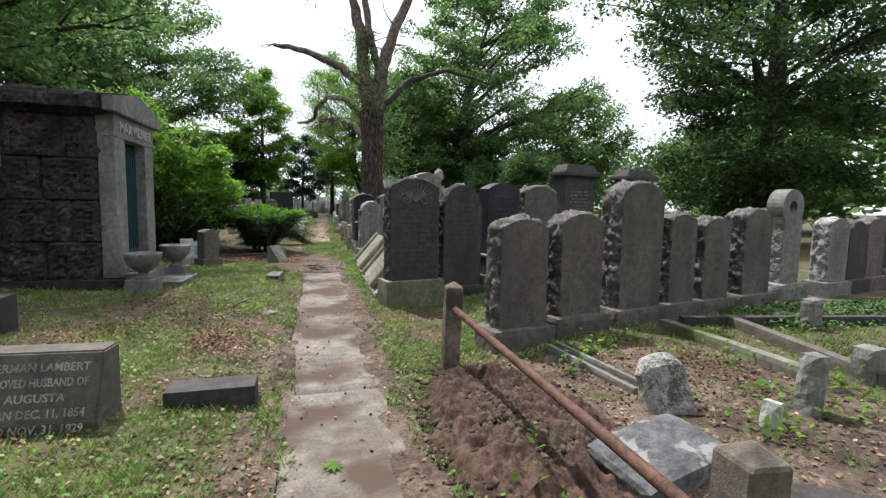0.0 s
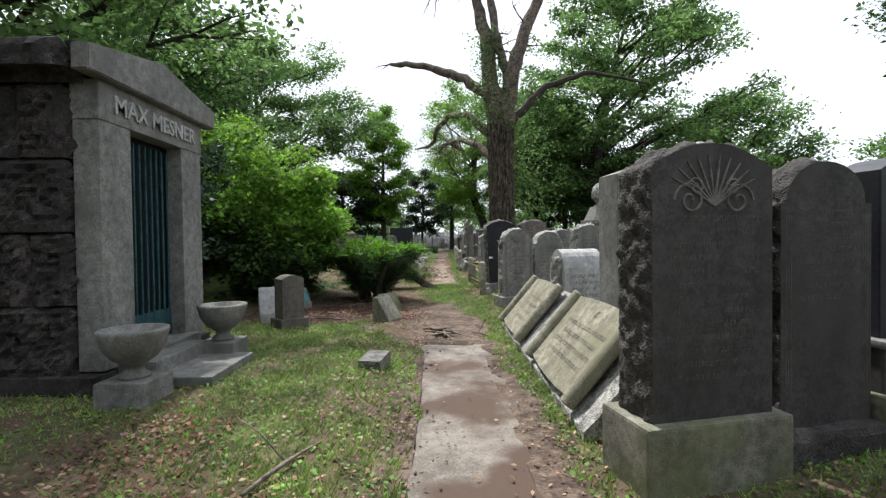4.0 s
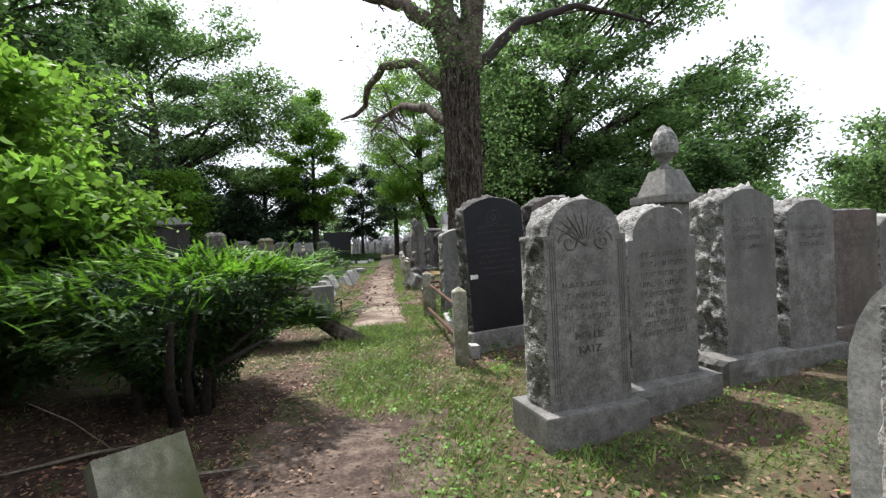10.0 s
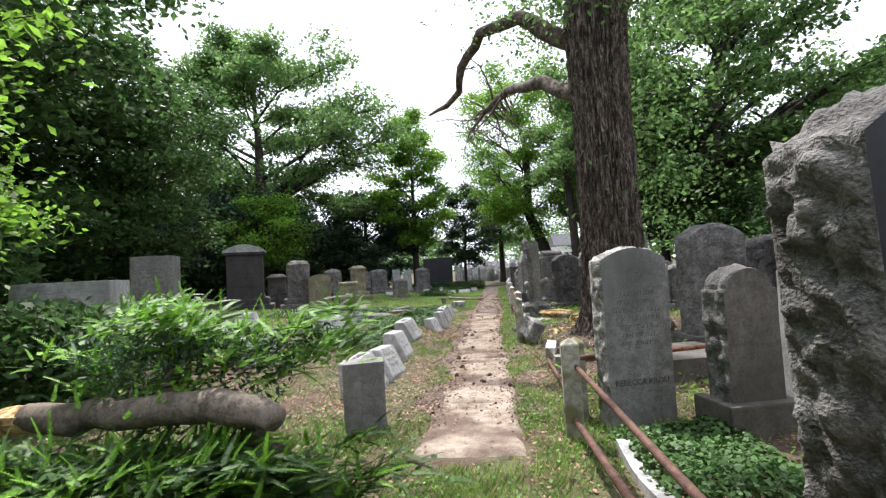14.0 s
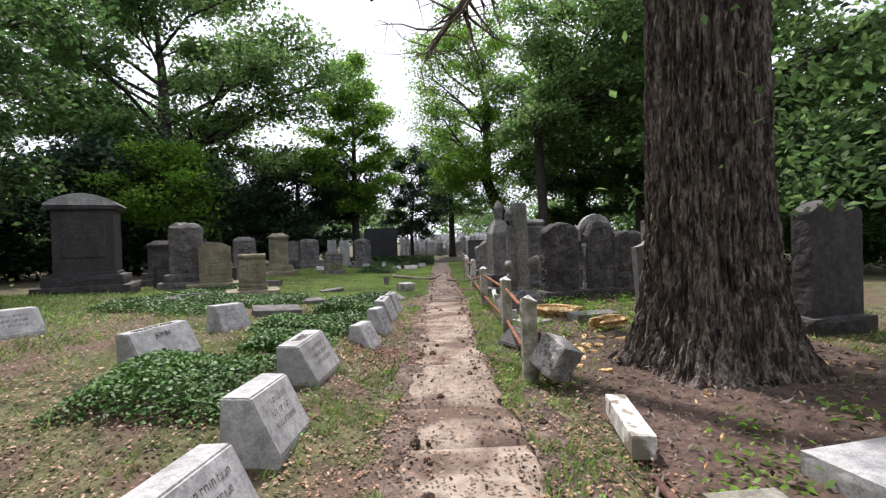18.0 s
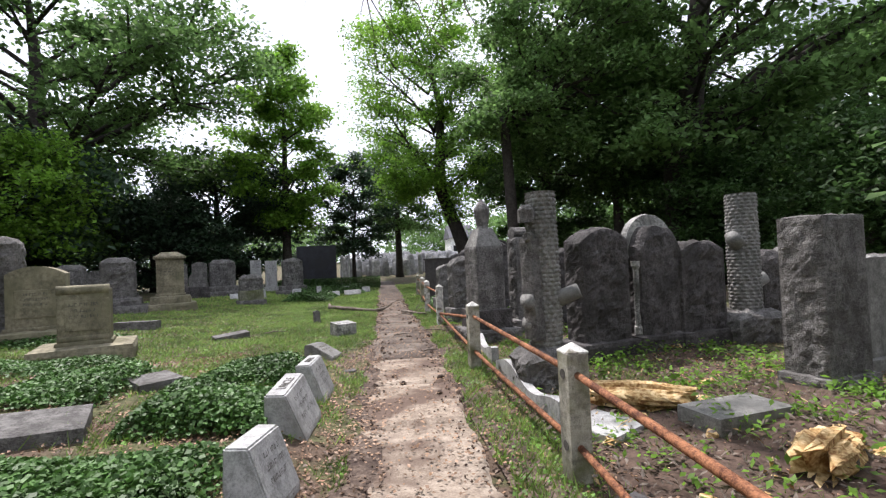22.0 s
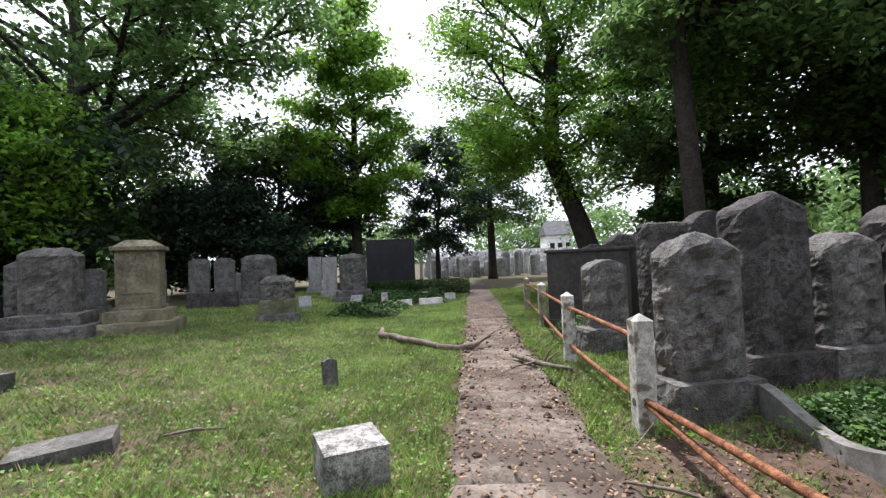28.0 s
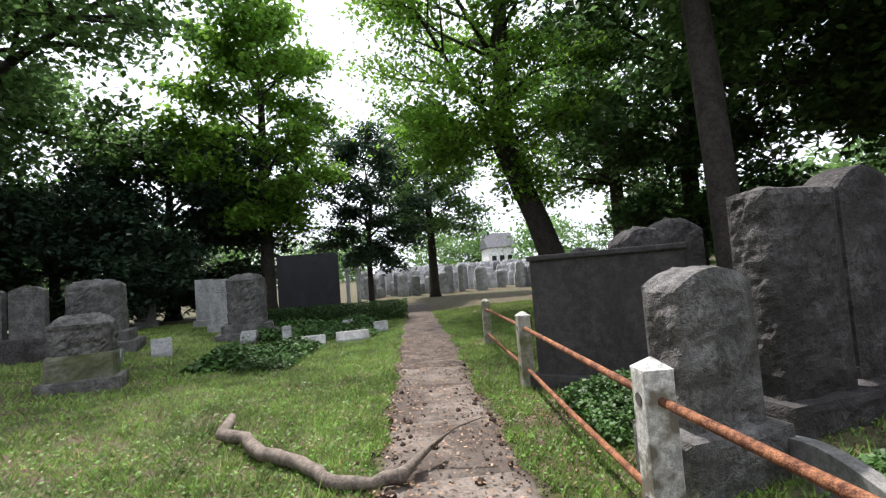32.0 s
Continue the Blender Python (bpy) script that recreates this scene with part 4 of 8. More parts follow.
# ---- scroll monuments ----
def scroll_tablet(y0, y1, near=0.0, far=0.0, foot_x=0.90, top_x=1.47, foot_z=0.12, top_z=0.80):
    """A slanted tablet shaped as an unrolled scroll that faces the path, on a rough block."""
    ln = y1 - y0
    ob = thing("scroll_monument", pose(foot_x, (y0 + y1) / 2, 0), "slanted grey-green stone tablet carved as an unrolled scroll", "headstone", "two scroll-shaped monuments")
    bm = bmesh.new()
    back = 0.5
    prof = [(-0.03, -0.05), (-0.03, foot_z - 0.04), (top_x - foot_x, top_z - 0.07), (top_x - foot_x + 0.22, top_z - 0.12), (top_x - foot_x + back, -0.05)]
    ny = max(4, int(ln / 0.07))
    rings = []
    for j in range(ny + 1):
        t = j / ny
        line = []
        for k in range(len(prof)):
            (px, pz), (qx, qz) = prof[k], prof[(k + 1) % len(prof)]
            m = 6 if k in (1, 2, 3) else 2
            for s in range(m):
                x, z = px + (qx - px) * s / m, pz + (qz - pz) * s / m
                f = noise.fractal(Vector((x * 8, (t * ln + y0) * 8, z * 8)), 0.9, 2, 3) * 0.03 * (0 if k in (0, 4) else 1)
                line.append(bm.verts.new((x - f * 0.5, t * ln - ln / 2, z + (f - 0.01 if k != 1 else min(f, 0) - 0.02))))
        rings.append(line)
    for a, b in zip(rings, rings[1:]):
        for k in range(len(a)):
            bm.faces.new((a[k], b[k], b[(k + 1) % len(a)], a[(k + 1) % len(a)]))
    bm.faces.new(rings[0])
    bm.faces.new(rings[-1][::-1])
    bmesh.ops.recalc_face_normals(bm, faces=bm.faces[:])
    part("rough_block", bm, ROCK_PALE, ob)
    slope = math.hypot(top_x - foot_x, top_z - foot_z)
    ang = math.degrees(math.atan2(top_z - foot_z, top_x - foot_x))
    bm = bmesh.new()
    n = 16
    g = []
    for i in range(n + 1):
        u = i / n
        sag = 0.035 * math.sin(math.pi * u) - 0.02
        g.append([bm.verts.new((-ln / 2 + far + 0.08 + u * (ln - 0.16 - near - far), yv, zv)) for yv, zv in ((-sag, 0.02), (-sag, 0.05), (slope - 0.02 + sag * 0.8, 0.05), (slope - 0.02 + sag * 0.8, 0.02))])
    for a, b in zip(g, g[1:]):
        for k in range(4):
            bm.faces.new((a[k], b[k], b[(k + 1) % 4], a[(k + 1) % 4]))
    bm.faces.new(g[0])
    bm.faces.new(g[-1][::-1])
    bmesh.ops.recalc_face_normals(bm, faces=bm.faces[:])
    face = pose(0, 0, foot_z, 0, 0, -90) @ pose(0, 0, 0, ang, 0, 0)
    sheet = part("sheet", bm, SCROLL, ob, m=face)
    for s in (-1, 1):
        roll = part("roller", lathe_bm([(0.0, -0.03), (0.05, -0.03), (0.066, -0.02), (0.066, slope - 0.03), (0.05, slope - 0.01), (0.0, slope - 0.01)], 20), SCROLL, ob, m=face @ pose(s * (ln / 2 - 0.07 - (near if s > 0 else far)), 0, 0.06, -90, 0, 0), smooth=False)
    bm = bars_bm(ln * 0.52, slope * 0.62, 4, slope * 0.13, 0.042, int(y0 * 10), 0)
    part("inscription", bm, INK, sheet, m=pose(0, 0, 0.054, -90, 0, 0))
    bm = bars_bm(0.09, slope * 0.80, 1, 0.1, 0.06, int(y0 * 11), 0)
    part("initials", bm, INK, sheet, m=pose(0, 0, 0.054, -90, 0, 0))
    return ob


SCROLL = material("greenish_limestone", (0.235, 0.222, 0.172), scale=12, grain=140, rough=0.85, stain=(0.19, 0.185, 0.125), stain_at=(0.46, 0.7), bump=0.25, streak=0.2)
scroll_tablet(10.02, 12.05, near=0.40)
scroll_tablet(7.78, 9.97, near=0.26, far=0.22)

# ---- right side, behind and after the scrolls ----
headstone(2.24, 9.95, 0.64, 2.22, 0.40, 12, "peak", GRANITE, base_h=0.0, rows=17, label="very tall grey peaked headstone covered in fine lettering", rows_z=0.82, rows_w=0.86, row_size=0.033, group="tall stones")
headstone(3.0, 10.1, 0.72, 1.55, 0.42, 12, "flat", PALE, base_h=0.2, rows=4, label="pale square granite headstone with a star")
headstone(4.1, 10.9, 0.7, 1.5, 0.3, 12, "arch", DARK, rows=5, emblem=True)
headstone(5.2, 11.3, 0.8, 1.5, 0.3, 12, "arch", GRANITE, rows=5, rocky=0.03)
headstone(6.2, 11.6, 0.8, 1.4, 0.3, 12, "arch", BROWN, rows=5, rocky=0.03)

lantern = thing("metal_candle_box", pose(2.62, 8.95, ground_z(2.62, 8.95), 0, 0, 12), "dark steel memorial candle box standing on thin legs", "candle box")
part("cabinet", box_bm(0.72, 0.36, 0.34, 0.01, (0, 0, 0.82)), STEEL, lantern)
part("lid", box_bm(0.78, 0.42, 0.025, 0.006, (0, -0.03, 1.16)), STEEL, lantern, "grey folded lid")
for s in (-1, 1):
    door = part("cabinet_door", box_bm(0.30, 0.012, 0.26, 0.004, (s * 0.17, -0.014, 0.86)), STEEL, lantern)
    part("door_knob", lathe_bm([(0.012, 0), (0.012, 0.03), (0.004, 0.034)], 10), WHITE, door, "bright knob", m=pose(s * 0.05, -0.014, 0.99, 90, 0, 0))
part("side_tray", box_bm(0.30, 0.26, 0.24, 0.008, (-0.46, 0.02, 0.78)), STEEL, lantern)
for k in range(4):
    part("vent_hole", lathe_bm([(0.014, -0.003), (0.014, 0.003)], 10), INK, lantern, m=pose(-0.362, 0.07 + k * 0.07, 1.1, 0, 90, 0))
for sx in (-0.3, 0.3):
    for sy in (0.05, 0.3):
        part("leg", box_bm(0.035, 0.035, 0.84, 0.003, (sx, sy, -0.01)), STEEL, lantern)

barrel = thing("barrel_headstone", pose(2.3, 12.35, ground_z(2.3, 12.35), 0, 0, 12), "grey headstone with a rounded barrel top and rock-faced ends", "headstone")
bm = bmesh.new()
prof = [(0, 0)] + [(0.28 - 0.28 * math.cos(a), 0.62 + 0.42 * math.sin(a)) for a in np.linspace(0, math.pi, 13)] + [(0.56, 0)]
rg = [[bm.verts.new((sx, p, q)) for p, q in prof] for sx in (-0.36, 0.36)]
for k in range(len(prof)):
    bm.faces.new((rg[0][k], rg[0][(k + 1) % len(prof)], rg[1][(k + 1) % len(prof)], rg[1][k]))
bm.faces.new(rg[0][::-1])
bm.faces.new(rg[1])
bmesh.ops.recalc_face_normals(bm, faces=bm.faces[:])
bb = part("body", bm, PALE, barrel, m=pose(0, 0, 0.14))
part("base", rock_bm(0.95, 0.72, 0.16, 0.015), GRANITE, barrel, m=pose(0, -0.08, 0))
part("inscription", bars_bm(0.56, 0.56, 5, 0.11, 0.05, 5), INK, bb)
for k in range(7):
    part("side_block", rock_bm(0.07, 0.30, 0.13, 0.03, "flat", k, 0.05), ROCK_PALE, barrel, m=pose(-0.385, 0.12, 0.16 + k * 0.125))
headstone(3.3, 12.55, 0.62, 1.57, 0.3, 12, "shoulder", GRANITE, base_h=0.0, rows=4, rocky=0.02, border=True, emblem=True, label="grey headstone with a carved rosette and reeded borders", rows_z=0.45)
headstone(4.2, 12.9, 0.62, 1.45, 0.3, 12, "arch", PALE, rows=5, rocky=0.03)
headstone(5.0, 13.1, 0.7, 1.4, 0.3, 12, "flat", BROWN, rows=4, rocky=0.04)
headstone(6.0, 13.4, 0.7, 1.35, 0.3, 12, "arch", GRANITE, rows=4, rocky=0.04)
G_LABEL = "grey granite headstone with rock-faced sides and cut lettering"
headstone(1.52, 14.35, 0.66, 1.64, 0.32, 12, "shoulder", GRANITE, base=(0.82, 0.5), base_h=0.22, rocky=0.03, rows=5, words=("MOLLIE", "KATZ"), palmette=True, border=True, label="grey round-topped headstone with carved scrolls and reeded borders", rows_z=0.58, word_size=0.072, word_z=0.33, row_size=0.034)
headstone(2.26, 14.65, 0.64, 1.52, 0.28, 12, "shoulder", GRANITE, base=(0.88, 0.5), base_h=0.2, rocky=0.03, rows=9, label=G_LABEL, rows_z=0.72, rows_w=0.84, lean=-1.5, tip=2, base_rock=0.02)
headstone(3.22, 14.9, 0.58, 1.6, 0.34, 12, "arch", GRANITE, base=(0.80, 0.52), base_h=0.2, rocky=0.045, rows=4, label=G_LABEL, base_rock=0.025)
headstone(4.05, 15.15, 0.62, 1.5, 0.32, 12, "arch", GRANITE, base_h=0.15, rocky=0.045, rows=3, label=G_LABEL)
headstone(4.9, 15.5, 0.7, 1.4, 0.3, 12, "flat", BROWN, rows=3, rocky=0.02, label=G_LABEL)
headstone(5.8, 15.8, 0.7, 1.35, 0.3, 12, "arch", GRANITE, rows=3, rocky=0.02, label=G_LABEL)
black = headstone(1.60, 17.1, 0.80, 1.92, 0.30, 12, "arch", BLACK, base=(0.92, 0.42), base_h=0.26, base_mat=GRANITE, rocky=0.045, rows=9, ink=FAINT, label="polished black granite headstone with rough grey edges", rows_z=0.78, row_size=0.02, lean=-2.5, emblem=True, base_rock=0.01)
part("paper_label", box_bm(0.10, 0.002, 0.055, 0.0005, (-0.33, -0.004, 0.92)), WHITE, black, "small white paper label")
headstone(2.48, 17.35, 0.74, 1.85, 0.32, 12, "arch", BROWN, base=(0.92, 0.5), base_h=0.3, rocky=0.045, rows=8, ink=CHALK, emblem=True, label="brown granite headstone with pale carved letters", lean=-1, row_size=0.032, base_rock=0.03)
headstone(3.36, 17.7, 0.58, 1.55, 0.28, 12, "arch", GRANITE, base_h=0.3, rocky=0.035, rows=4, label="grey headstone with rough edges", emblem=True)

urnmon = thing("urn_monument", pose(4.55, 17.75, ground_z(4.55, 17.75), 0, 0, 12), "grey granite monument with corner columns and a draped urn", "monument")
part("base", box_bm(0.95, 0.95, 0.3, 0.02, (0, -0.17, 0)), GRANITE, urnmon)
part("plinth", box_bm(0.8, 0.8, 0.15, 0.03, (0, -0.1, 0.298)), GRANITE, urnmon)
part("die", box_bm(0.6, 0.6, 1.25, 0.015, (0, 0, 0.446)), GRANITE, urnmon)
for sx in (-0.29, 0.29):
    for sy in (0.01, 0.59):
        part("corner_column", lathe_bm([(0.06, 0), (0.06, 0.06), (0.045, 0.08), (0.042, 1.08), (0.06, 1.12), (0.065, 1.2)], 16, (sx, sy, 0.47)), GRANITE, urnmon)
part("gable_cap", box_bm(0.74, 0.74, 0.14, 0.03, (0, -0.07, 1.69)), GRANITE, urnmon)
part("roof_block", box_bm(0.6, 0.6, 0.385, 0.02, (0, 0, 1.826), 0.55), GRANITE, urnmon)
part("urn", lathe_bm([(0.12, 0), (0.12, 0.04), (0.06, 0.08), (0.06, 0.12), (0.15, 0.24), (0.185, 0.36), (0.17, 0.46), (0.12, 0.52), (0.14, 0.56), (0.10, 0.62), (0.03, 0.7)], 20, (0, 0.3, 2.2)), GRANITE, urnmon, smooth=True)
part("drapery", lathe_bm([(0.19, 0.26), (0.20, 0.40), (0.16, 0.56), (0.09, 0.66)], 9, (0.01, 0.3, 2.2)), ROCK_PALE, urnmon, "carved stone cloth over the urn")

headstone(1.56, 20.3, 0.62, 1.62, 0.26, 12, "arch", GRANITE, base_h=0.0, rocky=0.025, rows=7, words=("REBECCA KROU",), label="grey granite headstone with Hebrew letters rising from ivy", rows_z=0.74, word_size=0.075, word_z=0.26, emblem=True)
headstone(2.32, 19.85, 0.46, 1.32, 0.28, 12, "shoulder", TAUPE, base=(0.64, 0.46), base_h=0.26, rocky=0.03, rows=0, label="small brown headstone with a rounded panel on a block", ink=CHALK)
headstone(3.05, 20.25, 0.42, 1.28, 0.2, 12, "peak", PALE, base_h=0.0, rows=3, lean=2)
rough_stone(3.66, 23.2, 0.86, 1.86, 0.42, 12, "arch", ROCK, 0.03, label="tall dark rough-edged headstone by the great tree")
rough_stone(5.2, 24.6, 1.0, 1.66, 0.4, 12, "arch", ROCK_DARK)
rough_stone(5.15, 26.7, 0.84, 1.78, 0.3, 12, "arch", DARK, 0.012, label="broad dark smooth-faced headstone in the shade")
rough_stone(5.6, 23.7, 0.8, 1.65, 0.4, 12, "flat", ROCK_DARK)
rough_stone(4.9, 20.8, 0.7, 1.3, 0.35, 12, "arch", ROCK)
rough_stone(6.2, 21.3, 0.7, 1.5, 0.35, 12, "arch", ROCK_DARK)
flat_stone(2.50, 22.72, 0.95, 0.66, 0.14, 12, PALE, label="pale ledger slab beside the great tree")
flat_stone(2.78, 21.66, 0.98, 1.06, 0.24, 12, TAUPE, label="grey ledger slab over a grave, littered with leaves")
flat_stone(1.28, 22.66, 0.38, 0.2, 0.24, 4, MOSSY, label="small rough pale block on the ground")
headstone(2.98, 27.1, 0.60, 1.34, 0.13, 8, "serpentine", GRANITE, base=(0.78, 0.3), base_h=0.12, rows=5, lean=-4, label="thin leaning grey tablet beside the great tree")
rough_stone(4.06, 28.95, 0.62, 1.66, 0.42, 12, "flat", ROCK, 0.02, base=(0.74, 0.5), base_h=0.12, label="square rough-faced dark headstone with smooth edges")
headstone(4.9, 29.4, 0.52, 1.22, 0.3, 12, "flat", GRANITE, base_h=0.15, rows=0, rocky=0.03)
rough_stone(5.6, 29.6, 0.7, 1.2, 0.4, 12, "arch", ROCK)
rough_stone(2.68, 31.0, 0.74, 1.74, 0.42, 12, "arch", ROCK_DARK, label="dark bulging quarry-faced headstone")
arch = rough_stone(3.58, 31.15, 0.72, 1.74, 0.36, 12, "lump", ROCK_DARK, 0.03, label="dark arched headstone framed by pale columns")
part("arch_hood", slab_bm(0.86, 0.12, 0.62, "round", 0.012, 3), ROCK_PALE, arch, "pale carved hood", m=pose(0, 0.2, 1.30))
for s in (-1, 1):
    part("side_column", lathe_bm([(0.06, 0), (0.06, 0.1), (0.045, 0.13), (0.042, 0.9), (0.065, 0.95), (0.065, 1.02)], 14, (s * 0.38, 0.08, 0.24)), ROCK_PALE, arch)
rough_stone(4.30, 31.25, 0.82, 1.5, 0.42, 12, "arch", ROCK_DARK)
rough_stone(6.0, 31.8, 0.6, 1.3, 0.4, 12, "lump", ROCK_DARK)
rough_stone(6.7, 32.0, 0.6, 1.35, 0.4, 12, "arch", ROCK)


def trunk_monument(x, y, h, r, seed, small=False):
    """A stone column carved as a lopped tree trunk, with sawn branch stubs, on a rocky base."""
    ob = thing("tree_trunk_monument", pose(x, y, ground_z(x, y)), "grey stone column carved as a lopped tree trunk with branch stubs", "monument", "tree-trunk monuments")
    part("rocky_base", rock_bm(r * 4.2, r * 3.6, 0.42, 0.06, "lump", seed), ROCK, ob, m=pose(0, -r * 1.8, 0))
    bm = bmesh.new()
    sides, rows = 72, 150
    rings = []
    for j in range(rows + 1):
        z = 0.34 + (h - 0.34) * j / rows
        band = int(z / 0.052)
        ridge = abs(math.sin(math.pi * z / 0.052)) ** 0.7
        line = []
        for k in range(sides):
            t = 2 * math.pi * k / sides
            lump = 0.55 + 0.45 * math.sin(t * 13 + band * 2.4 + 1.5 * math.sin(band * 1.7))
            chip = noise.fractal(Vector((math.cos(t) * 3, math.sin(t) * 3, z * 5 + seed)), 0.8, 2, 3)
            rr = r * (1.06 - 0.12 * j / rows) * (1 + 0.05 * math.sin(t * 2 + z * 1.7)) + 0.022 * ridge * lump + 0.008 * chip
            line.append(bm.verts.new((rr * math.cos(t), rr * math.sin(t), z)))
        rings.append(line)
    for a, b in zip(rings, rings[1:]):
        for k in range(sides):
            bm.faces.new((a[k], a[(k + 1) % sides], b[(k + 1) % sides], b[k]))
    bm.faces.new(rings[-1])
    part("carved_trunk", bm, GRANITE, ob, smooth=False)
    stubs = ((200, 0.93, 0.12), (-12, 0.98, 0.20), (185, 0.70, 0.05)) if not small else ((200, 1.45, 0.14), (20, 0.8, 0.14))
    for az, z, ln in stubs:
        a = radians(az)
        d = Vector((math.cos(a), math.sin(a) - 0.35, 0.45)).normalized()
        p = Vector((math.cos(a) * r * 0.7, math.sin(a) * r * 0.7, z))
        part("branch_stub", tube_bm([p, p + d * (r * 0.6), p + d * (r * 0.6 + ln)], [0.12 * r / 0.2, 0.11 * r / 0.2, 0.10 * r / 0.2], 14, 0.22, seed), GRANITE, ob, smooth=True)
    if not small:
        part("carved_scroll", rock_bm(0.22, 0.12, 1.14, 0.015, "flat", 2, 0.04), ROCK, ob, "stone scroll hung on the trunk", m=pose(-0.22, -0.11, 0.58, 0, -2, -70))
        part("scroll_curl", lathe_bm([(0.0, -0.005), (0.025, -0.005), (0.03, 0.012), (0.04, 0.0), (0.055, 0.012), (0.06, 0.03), (0.06, 0.13)], 18), ROCK, ob, m=pose(-0.24, -0.17, 1.73, -90, 0, -35))
        part("carved_flower", rock_bm(0.15, 0.15, 0.15, 0.02, "lump", 5, 0.03), ROCK, ob, m=pose(-0.22, -0.18, 1.93))
    return ob


trunk_monument(1.57, 30.38, 2.26, 0.17, 1)
trunk_monument(5.12, 31.45, 2.2, 0.2, 6, True)

pointed = thing("obelisk_monument", pose(1.66, 33.35, ground_z(1.66, 33.35), 0, 0, 12), "dark granite pedestal with a pyramidal neck and a draped finial", "monument")
part("base", rock_bm(0.95, 0.95, 0.22, 0.03), ROCK, pointed, m=pose(0, -0.2, 0))
part("plinth", box_bm(0.72, 0.72, 0.36, 0.03, (0, -0.08, 0.21)), ROCK_DARK, pointed)
part("die", rock_bm(0.54, 0.54, 1.15, 0.012, "flat", 4), ROCK, pointed, m=pose(0, 0.01, 0.565))
part("neck", box_bm(0.54, 0.54, 0.34, 0.008, (0, 0.01, 1.715), 0.5), GRANITE, pointed)
part("finial", lathe_bm([(0.12, 0), (0.11, 0.05), (0.14, 0.25), (0.15, 0.36), (0.10, 0.46), (0.01, 0.56)], 10, (0, 0.28, 2.05)), ROCK, pointed, "draped stone finial")
sc = rough_stone(2.6, 33.75, 0.72, 1.78, 0.36, 12, "flat", ROCK, 0.035, label="quarry-faced headstone topped by a carved stone roll")
part("stone_roll", tube_bm([(-0.36, 0.18, 0), (0.36, 0.18, 0)], [0.13, 0.13], 16, 0.25, 3), ROCK, sc, m=pose(0, 0, 1.86))
rough_stone(3.38, 33.95, 0.6, 1.5, 0.38, 12, "peak", ROCK_DARK)
rough_stone(4.15, 34.2, 0.62, 1.5, 0.38, 12, "arch", ROCK)
rough_stone(5.0, 34.4, 0.66, 1.6, 0.38, 12, "arch", ROCK_DARK)
rough_stone(6.0, 34.7, 0.66, 1.4, 0.38, 12, "flat", ROCK_DARK)
rough_stone(1.72, 36.3, 0.6, 1.52, 0.36, 12, "arch", ROCK, 0.05, base_mat=ROCK, base_h=0.32, label="rough grey granite headstone beside the fence post")
rough_stone(2.72, 36.95, 0.68, 1.86, 0.4, 12, "peak", ROCK_DARK, 0.035, base_h=0.3, label="tall dark peaked headstone")
rough_stone(3.55, 37.1, 0.6, 1.4, 0.36, 12, "arch", ROCK, 0.045, base_h=0.3)
rough_stone(4.3, 37.2, 0.66, 1.7, 0.36, 12, "arch", ROCK_DARK)
rough_stone(5.2, 37.5, 0.66, 1.5, 0.36, 12, "arch", ROCK_DARK)
rough_stone(1.76, 39.25, 0.56, 1.34, 0.34, 12, "arch", ROCK, 0.03, base_h=0.34, label="rough brown-grey headstone with an arched top")
rough_stone(2.86, 39.75, 0.68, 1.78, 0.36, 12, "flat", ROCK_DARK, 0.035)
rough_stone(3.66, 40.0, 0.66, 1.96, 0.32, 12, "arch", ROCK_DARK, 0.02)
rough_stone(4.45, 40.2, 0.66, 1.75, 0.36, 12, "flat", ROCK_DARK)
rough_stone(5.25, 40.4, 0.66, 1.7, 0.36, 12, "arch", ROCK_DARK)
wallstone = headstone(2.0, 41.55, 1.7, 1.5, 0.34, -38, "flat", DARK, base_h=0.0, label="broad plain dark family monument like a low wall", rows=0, group="family monuments")
part("coping", box_bm(1.76, 0.4, 0.06, 0.015, (0, -0.03, 1.49)), DARK, wallstone)
part("plinth", rock_bm(1.86, 0.5, 0.16, 0.015, "flat", 4, 0.1), DARK, wallstone, m=pose(0, -0.08, -0.03))
rough_stone(3.1, 42.6, 0.7, 1.75, 0.4, 0, "arch", ROCK_DARK)
rough_stone(3.0, 44.5, 0.7, 1.6, 0.4, 0, "arch", ROCK_DARK)
rough_stone(4.0, 43.3, 0.8, 1.9, 0.4, 0, "arch", ROCK_DARK)

# low wavy curbs of the fenced plots
def wavy_curb(x0, y0, x1, y1, h=0.22, mat=PALE):
    ln = math.hypot(x1 - x0, y1 - y0)
    n = max(6, int(ln / 0.1))
    bm = bmesh.new()
    rg = []
    for k in range(n + 1):
        t = k / n
        hh = h * (0.72 + 0.28 * math.cos(t * ln * 2 * math.pi / 1.7))
        rg.append([bm.verts.new((sx, t * ln, zz)) for sx, zz in ((-0.05, -0.1), (-0.05, hh), (0.05, hh), (0.05, -0.1))])
    for a, b in zip(rg, rg[1:]):
        for k in range(4):
            bm.faces.new((a[k], b[k], b[(k + 1) % 4], a[(k + 1) % 4]))
    bm.faces.new(rg[0])
    bm.faces.new(rg[-1][::-1])
    bmesh.ops.recalc_face_normals(bm, faces=bm.faces[:])
    ob = part("plot_curb", bm, mat)
    ob.matrix_basis = pose(x0, y0, ground_z((x0 + x1) / 2, y0), 0, 0, math.degrees(math.atan2(-(x1 - x0), y1 - y0)))
    return tagged(ob, "low wavy-topped stone curb of a grave plot", "curb", "plot curbs")


